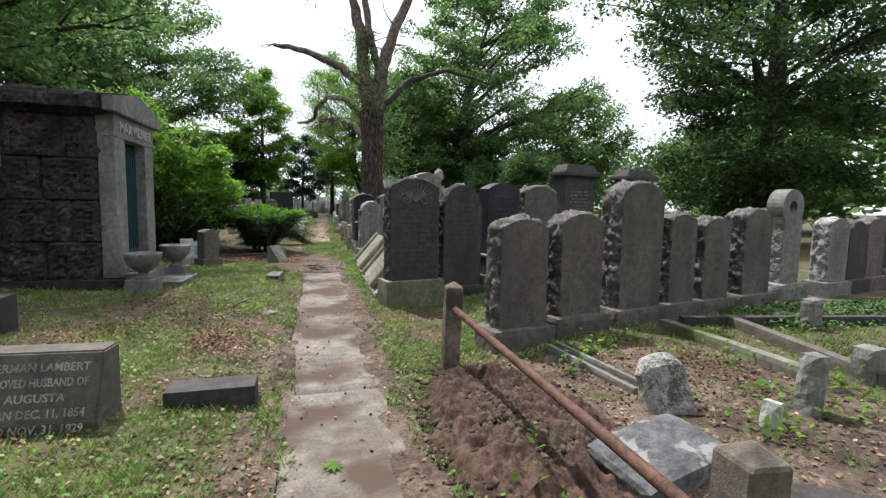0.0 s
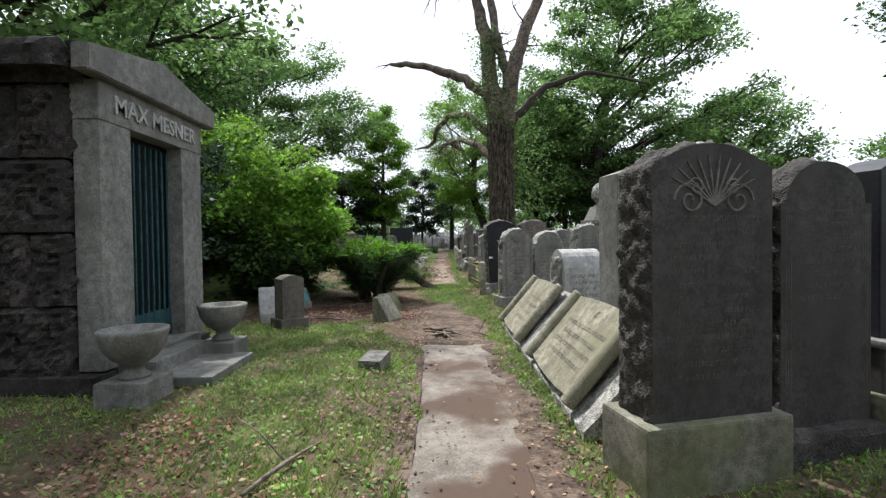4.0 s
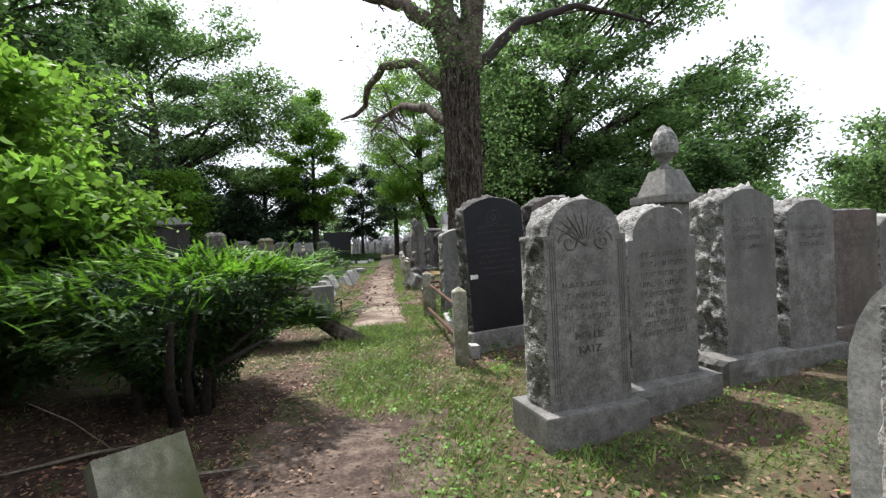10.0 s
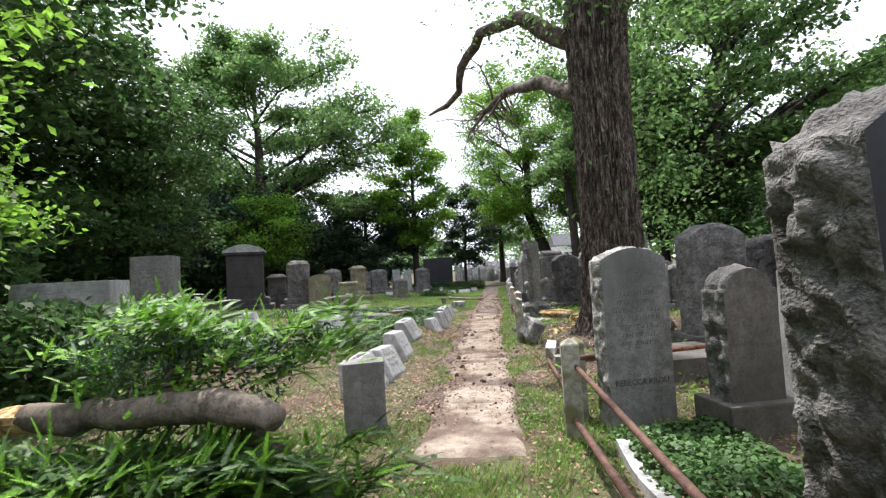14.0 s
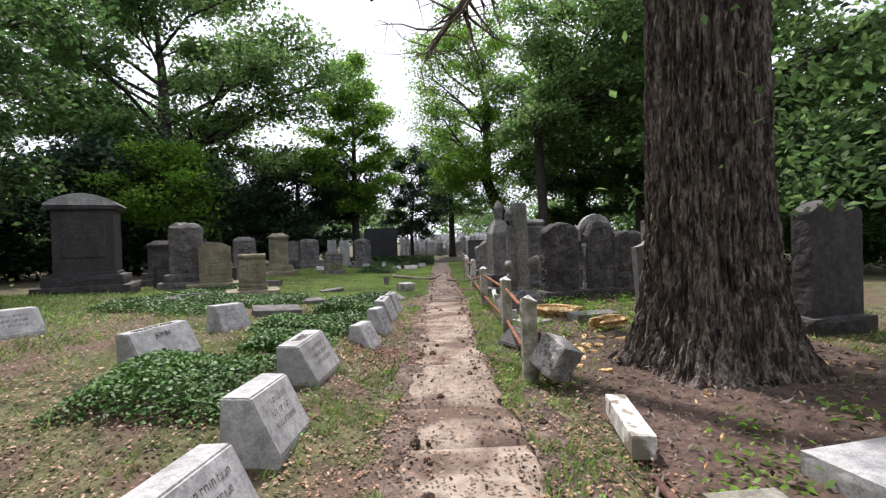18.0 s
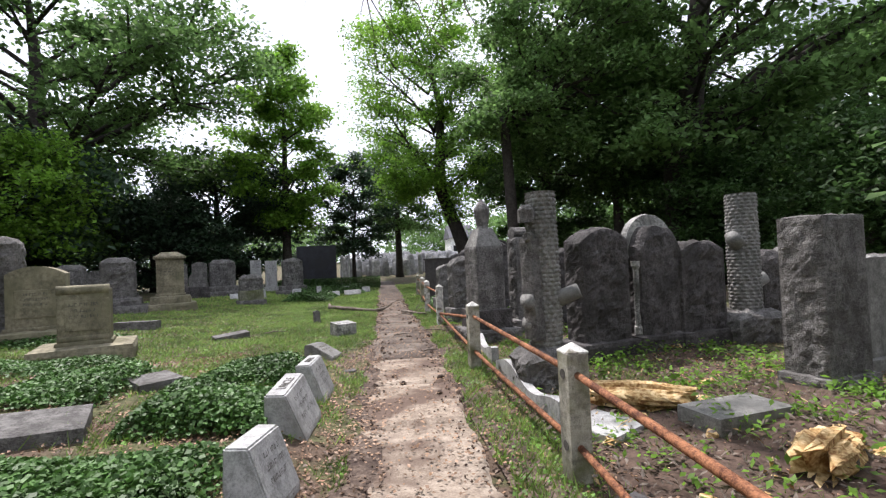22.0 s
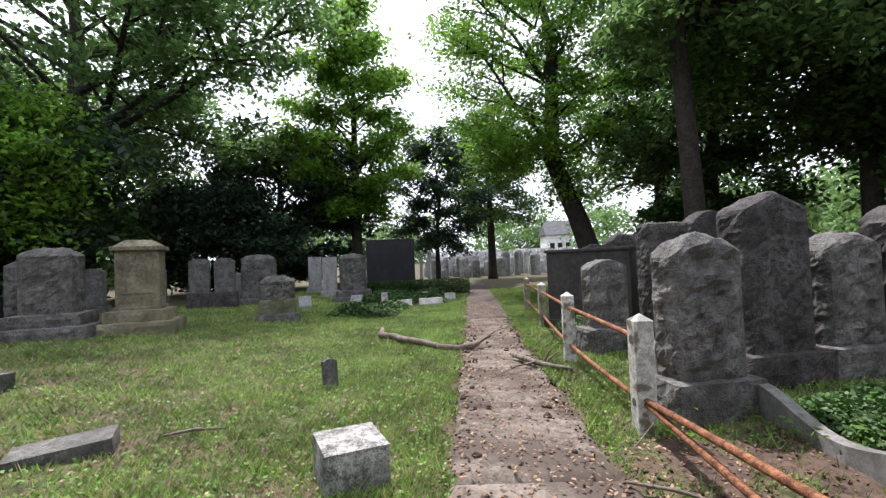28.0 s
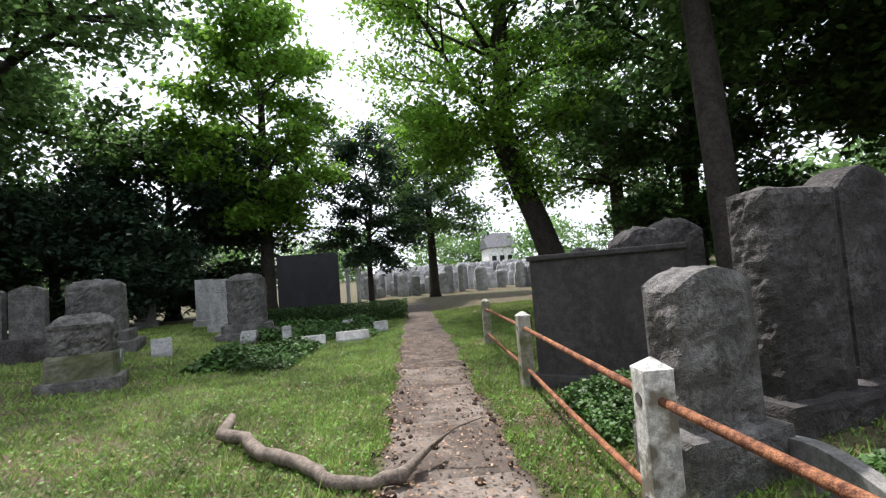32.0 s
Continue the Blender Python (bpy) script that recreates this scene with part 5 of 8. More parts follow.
wavy_curb(1.15, 16.7, 1.2, 19.7, 0.16)
wavy_curb(1.2, 29.0, 1.22, 31.3, 0.24)
wavy_curb(1.24, 31.6, 1.35, 33.2, 0.24)
wavy_curb(2.0, 34.6, 2.1, 36.6, 0.26, GRANITE)
wavy_curb(2.0, 37.3, 2.15, 39.4, 0.26, GRANITE)
flat_stone(2.53, 28.36, 0.78, 0.42, 0.15, 10, GRANITE, label="grey stone block beside the split log")
flat_stone(1.6, 28.6, 0.5, 0.5, 0.10, 30, PALE, label="pale paving fragment under the split wood")

# fallen and tipped stones by the fence
fp = thing("fallen_post", pose(1.13, 23.6, 0.19, -90, 0, -9), "pale square stone post lying on the ground", "fence post")
part("shaft", box_bm(0.16, 0.16, 0.85, 0.01), POST_WHITE, fp)
cube = part("tipped_block", rock_bm(0.31, 0.31, 0.31, 0.012, "flat", 3, 0.05), ROCK_PALE)
cube.matrix_basis = pose(1.0, 25.2, 0.12, 24, 18, 35)
tagged(cube, "rough grey stone block tipped on its corner", "stone")
marker(0.80, 27.0, 0.62, 0.26, 0.30, -64, DARK, 0.8, words=("STERN",), size=0.11, ink=CHALK, label="dark slant marker with a family name leaning by the fence", group="leaning marker")


# ---- left side: first monument, mausoleum and markers ----
stele = thing("stepped_monument", pose(-4.05, 4.72, 0.10), "tall dark granite monument on three broad steps", "monument")
for w, h, z, mat in ((1.5, 0.42, -0.02, DARK), (1.24, 0.40, 0.397, BLACKISH), (1.02, 0.36, 0.794, BLACKISH)):
    part("step", box_bm(w, w, h, 0.02, (0, (1.5 - w) / 2, z)), mat, stele)
part("moulding", box_bm(0.92, 0.92, 0.10, 0.04, (0, 0.29, 1.15)), MOSSY, stele)
part("die", box_bm(0.78, 0.78, 1.25, 0.012, (0, 0.36, 1.246)), BLACKISH, stele, "polished dark granite die with fine lettering")
part("inscription", bars_bm(0.5, 2.26, 9, 0.09, 0.03, 8, 0.356), CHALK, stele)
part("cornice", box_bm(1.0, 1.0, 0.12, 0.04, (0, 0.25, 2.492)), DARK, stele)
part("cap", box_bm(1.08, 1.08, 0.22, 0.02, (0, 0.21, 2.61), 0.9), DARK, stele)
for s in (-1, 1):
    part("carved_wreath", lathe_bm([(0.02, -0.03), (0.16, -0.03), (0.19, 0), (0.16, 0.03), (0.02, 0.03)], 20, (0, 0, 0)), ROCK, stele, m=pose(0.40 * (s > 0), 0.225 if s < 0 else 0.75, 2.88, 90, 0, 90 if s > 0 else 0))
part("shaft_foot", box_bm(0.8, 0.8, 0.3, 0.03, (0, 0.35, 2.828), 0.85), DARK, stele)
part("shaft", box_bm(0.6, 0.6, 2.6, 0.01, (0, 0.45, 3.124), 0.78), DARK, stele)

maus = thing("mausoleum", pose(0, 0, 0), "small dark rock-faced granite mausoleum with a bronze door", "mausoleum")
MX0, MX1, MY0, MY1, MH = -7.5, -3.33, 8.72, 10.58, 2.92
part("plinth", rock_bm(MX1 - MX0 + 0.24, MY1 - MY0 + 0.24, 0.26, 0.02, "flat", 2, 0.12), MAUS, maus, m=pose((MX0 + MX1) / 2, MY0 - 0.12, 0))
part("core", box_bm(MX1 - MX0 - 0.16, MY1 - MY0 - 0.16, MH - 0.25, 0, ((MX0 + MX1) / 2 - 0.02, MY0 + 0.08, 0.25)), JOINT, maus)
rows = 4
rh = (MH - 0.26) / rows
rb = random.Random(3)
for r in range(rows):
    x = MX0
    cuts = [MX0] + sorted(MX0 + (MX1 - 0.05 - MX0) * (k + rb.uniform(-0.08, 0.08) + (0.4 if r % 2 else 0)) / 5 for k in range(1, 5)) + [MX1 - 0.14]
    for a, b in zip(cuts, cuts[1:]):
        part("wall_stone", rock_bm(b - a - 0.05, 0.16, rh - 0.05, 0.062, "flat", a * 3 + r, 0.04, freq=2.6), MAUS, maus, m=pose((a + b) / 2, MY0 - 0.02, 0.26 + r * rh))
for r in range(rows):
    part("back_stone", rock_bm(MX1 - MX0 - 0.1, 0.1, rh - 0.012, 0.04, "flat", r * 2.3, 0.15), MAUS, maus, m=pose((MX0 + MX1) / 2, MY1 - 0.08, 0.26 + r * rh))
for yv in (MY0 + 0.03, MY1 - 0.47):
    part("door_pilaster", box_bm(0.24, 0.44, MH - 0.62, 0.012, (MX1 + 0.0, yv, 0.28)), GRANITE, maus, "smooth grey granite pilaster")
part("lintel", box_bm(0.26, MY1 - MY0 - 0.04, 0.36, 0.012, (MX1, MY0 + 0.02, MH - 0.34)), GRANITE, maus, "smooth granite lintel with raised letters")
part("name", words_bm(("MAX MESNER",), 0.24, 0, 0.2, 0.03, width=1.5), PALE, maus, m=pose(MX1 + 0.135, MY0 + 0.93, MH - 0.24, 0, 0, 90))
part("frieze", rock_bm(MX1 - MX0, MY1 - MY0 + 0.04, 0.10, 0.03, "flat", 6, 0.09), MAUS, maus, m=pose((MX0 + MX1) / 2, MY0 - 0.02, MH))
bm = bmesh.new()
rf = [[bm.verts.new((x, y, z)) for y, z in ((MY0 - 0.16, 0), (MY0 - 0.16, 0.20), ((MY0 + MY1) / 2, 0.42), (MY1 + 0.16, 0.20), (MY1 + 0.16, 0))] for x in (MX0 - 0.15, MX1 + 0.06)]
for k in range(5):
    bm.faces.new((rf[0][k], rf[0][(k + 1) % 5], rf[1][(k + 1) % 5], rf[1][k]))
bm.faces.new(rf[0][::-1])
bm.faces.new(rf[1])
bmesh.ops.recalc_face_normals(bm, faces=bm.faces[:])
bmesh.ops.bevel(bm, geom=bm.edges[:], offset=0.02, segments=2, affect="EDGES")
part("roof", bm, MAUS, maus, m=pose(0, 0, MH + 0.09))
for k in range(7):
    xa, xb = MX0 - 0.12 + k * 0.61, MX0 - 0.12 + (k + 1) * 0.61
    part("roof_edge_stone", rock_bm(xb - xa - 0.012, 0.12, 0.20, 0.05, "flat", k * 2.7, 0.06), MAUS, maus, m=pose((xa + xb) / 2, MY0 - 0.22, MH + 0.085))
bm = bmesh.new()
rf = [[bm.verts.new((x, y, z)) for y, z in ((MY0 - 0.2, 0), (MY0 - 0.2, 0.23), ((MY0 + MY1) / 2, 0.45), (MY1 + 0.2, 0.23), (MY1 + 0.2, 0))] for x in (MX1 + 0.055, MX1 + 0.21)]
for k in range(5):
    bm.faces.new((rf[0][k], rf[0][(k + 1) % 5], rf[1][(k + 1) % 5], rf[1][k]))
bm.faces.new(rf[0][::-1])
bm.faces.new(rf[1])
bmesh.ops.recalc_face_normals(bm, faces=bm.faces[:])
bmesh.ops.bevel(bm, geom=bm.edges[:], offset=0.012, segments=2, affect="EDGES")
part("pediment", bm, GRANITE, maus, "smooth grey granite gable over the lintel", m=pose(0, 0, MH + 0.03))
door = part("door_panel", box_bm(0.05, 0.92, MH - 0.72, 0.004, (MX1 - 0.08, MY0 + 0.48, 0.36)), PATINA_DARK, maus, "green patinated bronze door")
for k in range(9):
    part("door_bar", tube_bm([(MX1 - 0.03, MY0 + 0.53 + k * 0.1, 0.62), (MX1 - 0.03, MY0 + 0.53 + k * 0.1, MH - 0.42)], [0.012, 0.012], 8), PATINA, door)
part("kick_plate", box_bm(0.03, 0.86, 0.30, 0.004, (MX1 - 0.04, MY0 + 0.50, 0.38)), PATINA, door)
part("door_sill", box_bm(0.4, 1.1, 0.1, 0.01, (MX1 + 0.05, MY0 + 0.40, 0.26)), GRANITE, maus)
part("side_vent", box_bm(0.20, 0.04, 0.22, 0.004, (MX1 - 1.45, MY0 - 0.115, 2.02)), GRANITE, maus, "small pale window stone")
part("vent_sill", box_bm(0.22, 0.06, 0.02, 0.003, (MX1 - 1.45, MY0 - 0.13, 2.244)), PATINA, maus)
part("water_spout", box_bm(0.12, 0.06, 0.03, 0.006, (MX1 - 1.35, MY0 - 0.16, 0.27)), PATINA, maus)
part("step", box_bm(0.95, 1.0, 0.20, 0.015, (MX1 + 0.55, MY0 + 0.16, -0.02)), GRANITE, maus)
part("upper_step", box_bm(0.4, 1.0, 0.34, 0.015, (MX1 + 0.28, MY0 + 0.20, -0.02)), GRANITE, maus)


def urn(x, y):
    ob = thing("stone_urn", pose(x, y, 0), "round grey stone urn on a square block by the mausoleum door", "urn", "urns by the mausoleum")
    part("pedestal", box_bm(0.42, 0.42, 0.32, 0.015, (0, -0.21, -0.02)), GRANITE, ob)
    part("bowl", lathe_bm([(0.12, 0), (0.12, 0.03), (0.07, 0.07), (0.08, 0.11), (0.18, 0.18), (0.245, 0.28), (0.26, 0.36), (0.275, 0.40), (0.27, 0.42), (0.22, 0.42), (0.20, 0.36), (0.02, 0.34)], 28, (0, 0, 0.298)), GRANITE, ob, smooth=True)
    return ob


urn(-2.78, 8.5)
urn(-2.72, 10.02)

marker(-1.80, 3.45, 0.74, 0.50, 0.36, -3, TAUPE, 0.42, words=("HERMAN LAMBERT", "BELOVED HUSBAND OF", "AUGUSTA", "BORN DEC. 11, 1854", "DIED NOV. 31, 1929"), size=0.075, ink=INK_LIGHT, label="grey granite slant marker with pale cut lettering", low=0.16)
flat_stone(-0.80, 3.68, 0.62, 0.26, 0.15, 2, DARK, label="dark low slab with sloping edges in grass")
flat_stone(-2.85, 3.6, 0.55, 0.4, 0.45, 0, DARK, label="dark block of a footstone")
flat_stone(-0.68, 6.68, 0.26, 0.18, 0.05, 40, GRANITE, label="small grey flush stone half sunk in grass")
flat_stone(-0.90, 9.38, 0.24, 0.36, 0.11, -12, ROCK, tip=5, label="small weathered marker lying in the grass")
headstone(-2.45, 11.85, 0.36, 0.84, 0.30, 42, "arch", TAUPE, base=(0.46, 0.42), base_h=0.16, rows=0, label="small grey footstone on a base", group="footstones")
marker(-3.15, 12.7, 0.3, 0.62, 0.26, 25, PALE, 0.8, rows=0, label="small pale wedge-shaped stone", group="footstones")
bm1 = marker(-3.05, 13.35, 0.52, 0.50, 0.34, 30, PALE, 0.45, rows=0, label="grey slant marker with a teal plaque", top_words=("BROWN",), group="plaque markers")
part("plaque", box_bm(0.42, 0.012, 0.26, 0.004, (0, -0.012, 0.05)), TEAL, bm1, "teal bronze plaque with raised letters", m=pose(0, 0, 0.125, -22, 0, 0))
part("plaque_lettering", bars_bm(0.3, 0.26, 3, 0.07, 0.03, 3, -0.016), CHALK, bm1, m=pose(0, 0, 0.125, -22, 0, 0))
bm2 = marker(-3.1, 14.4, 0.5, 0.44, 0.4, 38, GRANITE, 0.8, rows=0, label="grey slant marker with a weathered teal plaque", group="plaque markers")
part("plaque", box_bm(0.42, 0.012, 0.32, 0.004, (0, -0.012, 0.05)), TEAL, bm2, "teal bronze plaque with raised letters", m=pose(0, 0, 0.11, -44, 0, 0))
marker(-0.92, 12.7, 0.42, 0.44, 0.36, 62, MOSSY, 0.75, rows=0, top_words=("MOTHER",), label="mossy slant marker lettered on its narrow top", ink=PATINA, group="plaque markers", low=0.1)
flat_stone(-1.05, 13.85, 0.46, 0.16, 0.46, 45, MOSSY, tip=-32, label="leaning mossy footstone under the yew")
flat_stone(-1.05, 20.4, 0.40, 0.3, 0.68, 18, GRANITE, label="square grey stone post at the end of a row")

# rows of slant markers beside the path, their faces turned to the path
for k, (x, y, w, h, d, yaw, wd, tw) in enumerate((
    (-1.28, 21.95, 0.72, 0.46, 0.40, 84, (), ("MOTHER",)), (-1.18, 22.80, 0.72, 0.44, 0.38, 86, (), ()), (-1.22, 23.92, 0.66, 0.42, 0.40, 88, (), ()), (-1.28, 25.28, 0.72, 0.38, 0.40, 85, (), ("WIFE",)),
    (-1.02, 26.90, 0.46, 0.36, 0.30, 78, (), ()), (-0.97, 28.08, 0.46, 0.42, 0.30, 80, (), ()), (-0.98, 29.38, 0.66, 0.42, 0.34, 86, (), ("UNCLE",)), (-0.95, 30.45, 0.62, 0.42, 0.30, 86, (), ("SISTER",)),
    (-3.72, 23.75, 0.68, 0.44, 0.36, 70, (), ("WIFE",)), (-3.03, 25.66, 0.74, 0.36, 0.36, 70, ("JOHN",), ("BROTHER",)), (-3.10, 27.45, 0.56, 0.36, 0.32, 70, (), ()),
    (-5.50, 25.30, 0.74, 0.28, 0.44, 68, (), ()), (-5.55, 26.60, 0.72, 0.34, 0.36, 68, (), ()))):
    marker(x, y, w, h, d, yaw, PALE, 0.5, words=wd, top_words=tw, rows=3, size=0.07, low=0.1, tip=RND.uniform(-3, 3), lean=RND.uniform(-3, 3))
marker(-1.04, 32.62, 0.60, 0.26, 0.44, 80, GRANITE, 0.75, words=("CARL ROTHSCHILD", "BORN OCT. 16", "1858"), size=0.06, ink=CHALK, label="grey slant marker tilted in the lawn", lean=5)
blk = part("low_block_marker", rock_bm(0.42, 0.42, 0.26, 0.012, "flat", 8, 0.07), ROCK_PALE)
blk.matrix_basis = pose(-1.06, 35.2, 0, 3, 0, 28)
tagged(blk, "low square pale granite block marker with a smooth top", "grave marker")
sm = thing("shield_marker", pose(-1.98, 37.75, 0, -6, 0, 35), "small upright shield-shaped grey marker", "grave marker")
part("tablet", slab_bm(0.17, 0.09, 0.34, "serpentine"), ROCK, sm)
for x, y, w, d, h, yaw in ((-2.95, 28.75, 0.8, 0.62, 0.12, 24), (-2.62, 30.3, 0.42, 0.55, 0.12, 40), (-5.6, 29.8, 0.6, 0.5, 0.12, 20), (-5.6, 31.0, 0.7, 0.5, 0.12, 20), (-3.5, 35.7, 0.7, 0.35, 0.12, 30), (-6.1, 37.0, 0.9, 0.5, 0.22, 10), (-0.82, 31.72, 0.22, 0.16, 0.05, 20)):
    flat_stone(x, y, w, d, h, yaw, ROCK, tip=RND.uniform(-4, 4), lean=RND.uniform(-5, 5))
for x, y, w, h in ((-9.0, 35.9, 0.62, 0.74), (-7.0, 35.9, 0.62, 0.66)):
    headstone(x, y, w, h, 0.2, 16, "flat", DARK, base_h=0, rows=3, ink=CHALK, label="low dark granite tablet standing in ivy", group="low tablets", tip=-5)

# big monuments across the lawn
def pedestal(x, y, w, h, mat, yaw=20, cap=True, label="", tiers=2, panel=True, d=None):
    """A family monument: rough tiers, a die with a sunk panel and a hipped cap."""
    d = d or w * 0.75
    z0 = ground_z(x, y) - 0.02
    ob = thing("family_monument", pose(x, y, z0, 0, 0, yaw), label or "grey stone family monument on stepped base", "monument", "family monuments")
    z = 0.0
    for k in range(tiers):
        g = 0.34 - 0.16 * k
        part("tier", rock_bm(w + 2 * g, d + 2 * g, 0.24, 0.03, "flat", x + k, 0.1), mat, ob, m=pose(0, -g, z))
        z += 0.235
    die_h = h - z - (0.2 if cap else 0)
    if panel:
        part("moulding", box_bm(w + 0.08, d + 0.08, 0.09, 0.03, (0, -0.04, z)), mat, ob)
        die = part("die", box_bm(w, d, die_h - 0.085, 0.015, (0, 0, z + 0.086)), mat, ob)
        part("panel", box_bm(w * 0.7, 0.03, die_h * 0.55, 0.01, (0, -0.018, z + die_h * 0.28)), mat, die)
        part("inscription", bars_bm(w * 0.55, z + die_h * 0.72, 3, 0.1, 0.05, int(x * 3), -0.023), INK, die)
    else:
        part("die", rock_bm(w, d, die_h, 0.05, "hip", x, 0.06), mat, ob, m=pose(0, 0, z))
    if cap:
        part("cap", box_bm(w + 0.14, d + 0.14, 0.09, 0.02, (0, -0.07, z + die_h - 0.004)), mat, ob)
        part("hipped_top", box_bm(w + 0.06, d + 0.06, 0.14, 0.015, (0, -0.03, z + die_h + 0.083), 0.55), mat, ob)
    return ob


big = pedestal(-8.45, 31.75, 1.2, 2.05, DARK, 24, False, "large dark monument under a curved pale cap")
part("cornice", box_bm(1.36, 1.06, 0.1, 0.03, (0, -0.08, 2.045)), DARK, big)
part("curved_cap", slab_bm(1.44, 1.1, 0.28, "arch", 0.0, 2), PALE, big, "pale curved cap", m=pose(0, -0.09, 2.14))
rounded = pedestal(-7.05, 35.3, 0.92, 1.22, LIME, 24, False, "yellowish limestone monument with a rounded top", 1)
part("rounded_top", slab_bm(0.92, 0.69, 0.32, "arch"), LIME, rounded, m=pose(0, 0, 1.2))
herr = pedestal(-5.3, 33.72, 0.72, 1.18, LIME, 22, False, "yellowish limestone monument with raised letters", 1)
for zz, rr in ((1.18, 0.085), (0.36, 0.075)):
    part("carved_roll", tube_bm([(-0.36, 0.05, zz), (0, 0.05, zz), (0.36, 0.05, zz)], [rr, rr, rr], 14, 0.03, zz), LIME, herr, "rounded stone roll", smooth=True)
pedestal(-8.1, 35.6, 0.9, 2.1, ROCK, 24, False, "rough grey boulder monument", 2, False)
pedestal(-8.3, 40.7, 0.85, 1.72, ROCK, 22, False, "rough pale granite monument on a broad base", 2, False)
pedestal(-7.15, 41.6, 0.8, 1.92, LIME, 22, True, "yellowish monument with a panel and hipped top", 2)
lowmon = thing("family_monument", pose(-5.25, 44.1, ground_z(-5.25, 44.1) - 0.02, 0, 0, 20), "low rough granite monument on a mossy block and slab", "monument", "family monuments")
part("base_slab", rock_bm(1.05, 0.75, 0.19, 0.02, "flat", 2, 0.06), ROCK, lowmon, m=pose(0, -0.14, 0))
part("mossy_block", rock_bm(0.86, 0.52, 0.38, 0.03, "flat", 5, 0.05), MOSSY, lowmon, "rough mossy middle block", m=pose(0, -0.03, 0.19))
part("die", rock_bm(0.80, 0.44, 0.58, 0.05, "hip", 9, 0.045, freq=1.5), ROCK, lowmon, m=pose(0, 0.02, 0.565))
pedestal(-7.5, 48.0, 1.05, 1.7, ROCK, 20, False, "rough pale granite monument", 2, False)
pedestal(-4.7, 50.0, 0.95, 1.85, ROCK, 15, False, "grey granite double headstone", 2, False)
pedestal(-10.0, 37.5, 0.8, 1.6, ROCK_DARK, 20, True)
pedestal(-11.0, 43.0, 0.8, 1.6, ROCK, 20, False, "", 1, False)
pedestal(-7.1, 23.2, 1.45, 1.45, PALE, 24, False, "pale square monument under the trees", 1)
pedestal(-8.2, 26.8, 0.95, 1.75, GRANITE, 20, False, "grey granite monument with sloping shoulders")
for x, y in ((-8.9, 46.8), (-8.12, 46.9)):
    headstone(x, y, 0.6, 1.6, 0.28, 20, "arch", ROCK, base=(0.74, 0.5), base_h=0.5, base_mat=ROCK_DARK, base_rock=0.02, rows=3, group="pair of headstones", label="one of a pair of round-topped grey headstones")
for k, (x, y) in enumerate(((-10.5, 40.5), (-11.8, 46.0), (-6.2, 52.0), (-9.8, 51.0), (-12.5, 50.0), (-7.5, 54.0), (-10.6, 56))):
    headstone(x, y, 0.6, 1.1 + 0.3 * (k % 3), 0.28, 18, ("round", "arch", "flat")[k % 3], (GRANITE, ROCK, PALE)[k % 3], rows=3, group="headstones under the trees")
headstone(-4.3, 56.5, 2.5, 2.75, 0.5, 8, "flat", BLACKISH, base_h=0.3, rows=0, label="huge plain dark family monument behind the hedge", group="family monuments")
for k in range(2):
    column = thing("white_column", pose(-2.75 + k * 0.45, 56.9, 0), "slim white stone column beside the dark monument", "column", "white columns")
    part("shaft", lathe_bm([(0.13, 0), (0.13, 0.12), (0.09, 0.18), (0.08, 1.9), (0.12, 1.98), (0.13, 2.08)], 16), PALE, column)
for k, (x, y, w, d, h, yaw) in enumerate(((-3.2, 48.3, 0.22, 0.2, 0.5, 20), (-5.6, 47.2, 0.4, 0.3, 0.4, 30), (-6.3, 46.2, 0.7, 0.4, 0.25, 20), (-2.6, 47.8, 0.8, 0.3, 0.25, 10), (-1.6, 48.2, 0.8, 0.3, 0.25, 10), (-1.0, 49.8, 0.4, 0.3, 0.3, 10), (-3.9, 46.6, 0.7, 0.4, 0.2, 30), (-2.0, 51.2, 0.5, 0.3, 0.3, 10), (-4.4, 49.0, 0.4, 0.3, 0.35, 0))):
    marker(x, y, w, h, d, yaw, PALE, 0.5, rows=1, group="markers in the far bed")

# ---- wood: logs, branches and sticks ----
def limb(name, pts, radii, mat, label, category="branch", ridges=0.12, sides=9, group="", twigs=0, seed=1):
    """A crooked round limb; twigs adds side shoots."""
    dense, rr = [], []
    rn = random.Random(seed)
    for (a, b), (ra, rb2) in zip(zip(pts, pts[1:]), zip(radii, radii[1:])):
        n = max(2, int((Vector(b) - Vector(a)).length / 0.12))
        for k in range(n):
            t = k / n
            dense.append(Vector(a).lerp(Vector(b), t) + Vector((rn.uniform(-1, 1), rn.uniform(-1, 1), rn.uniform(-0.5, 0.5))) * ra * 0.35)
            rr.append((ra + (rb2 - ra) * t) * rn.uniform(0.9, 1.1))
    dense.append(Vector(pts[-1]))
    rr.append(radii[-1])
    bm = tube_bm(dense, rr, sides, ridges, seed)
    for k in range(twigs):
        i = rn.randrange(len(dense) // 4, len(dense))
        p, d = dense[i], Vector((rn.uniform(-1, 1), rn.uniform(-1, 1), rn.uniform(-0.3, 0.7))).normalized()
        ln = rn.uniform(0.25, 0.8)
        tube_bm([p, p + d * ln * 0.5 + Vector((0, 0, 0.04)), p + d * ln], [rr[i] * 0.45, rr[i] * 0.3, 0.004], 5, 0, seed, bm)
    ob = part(name, bm, mat, smooth=True)
    return tagged(ob, label, category, group)


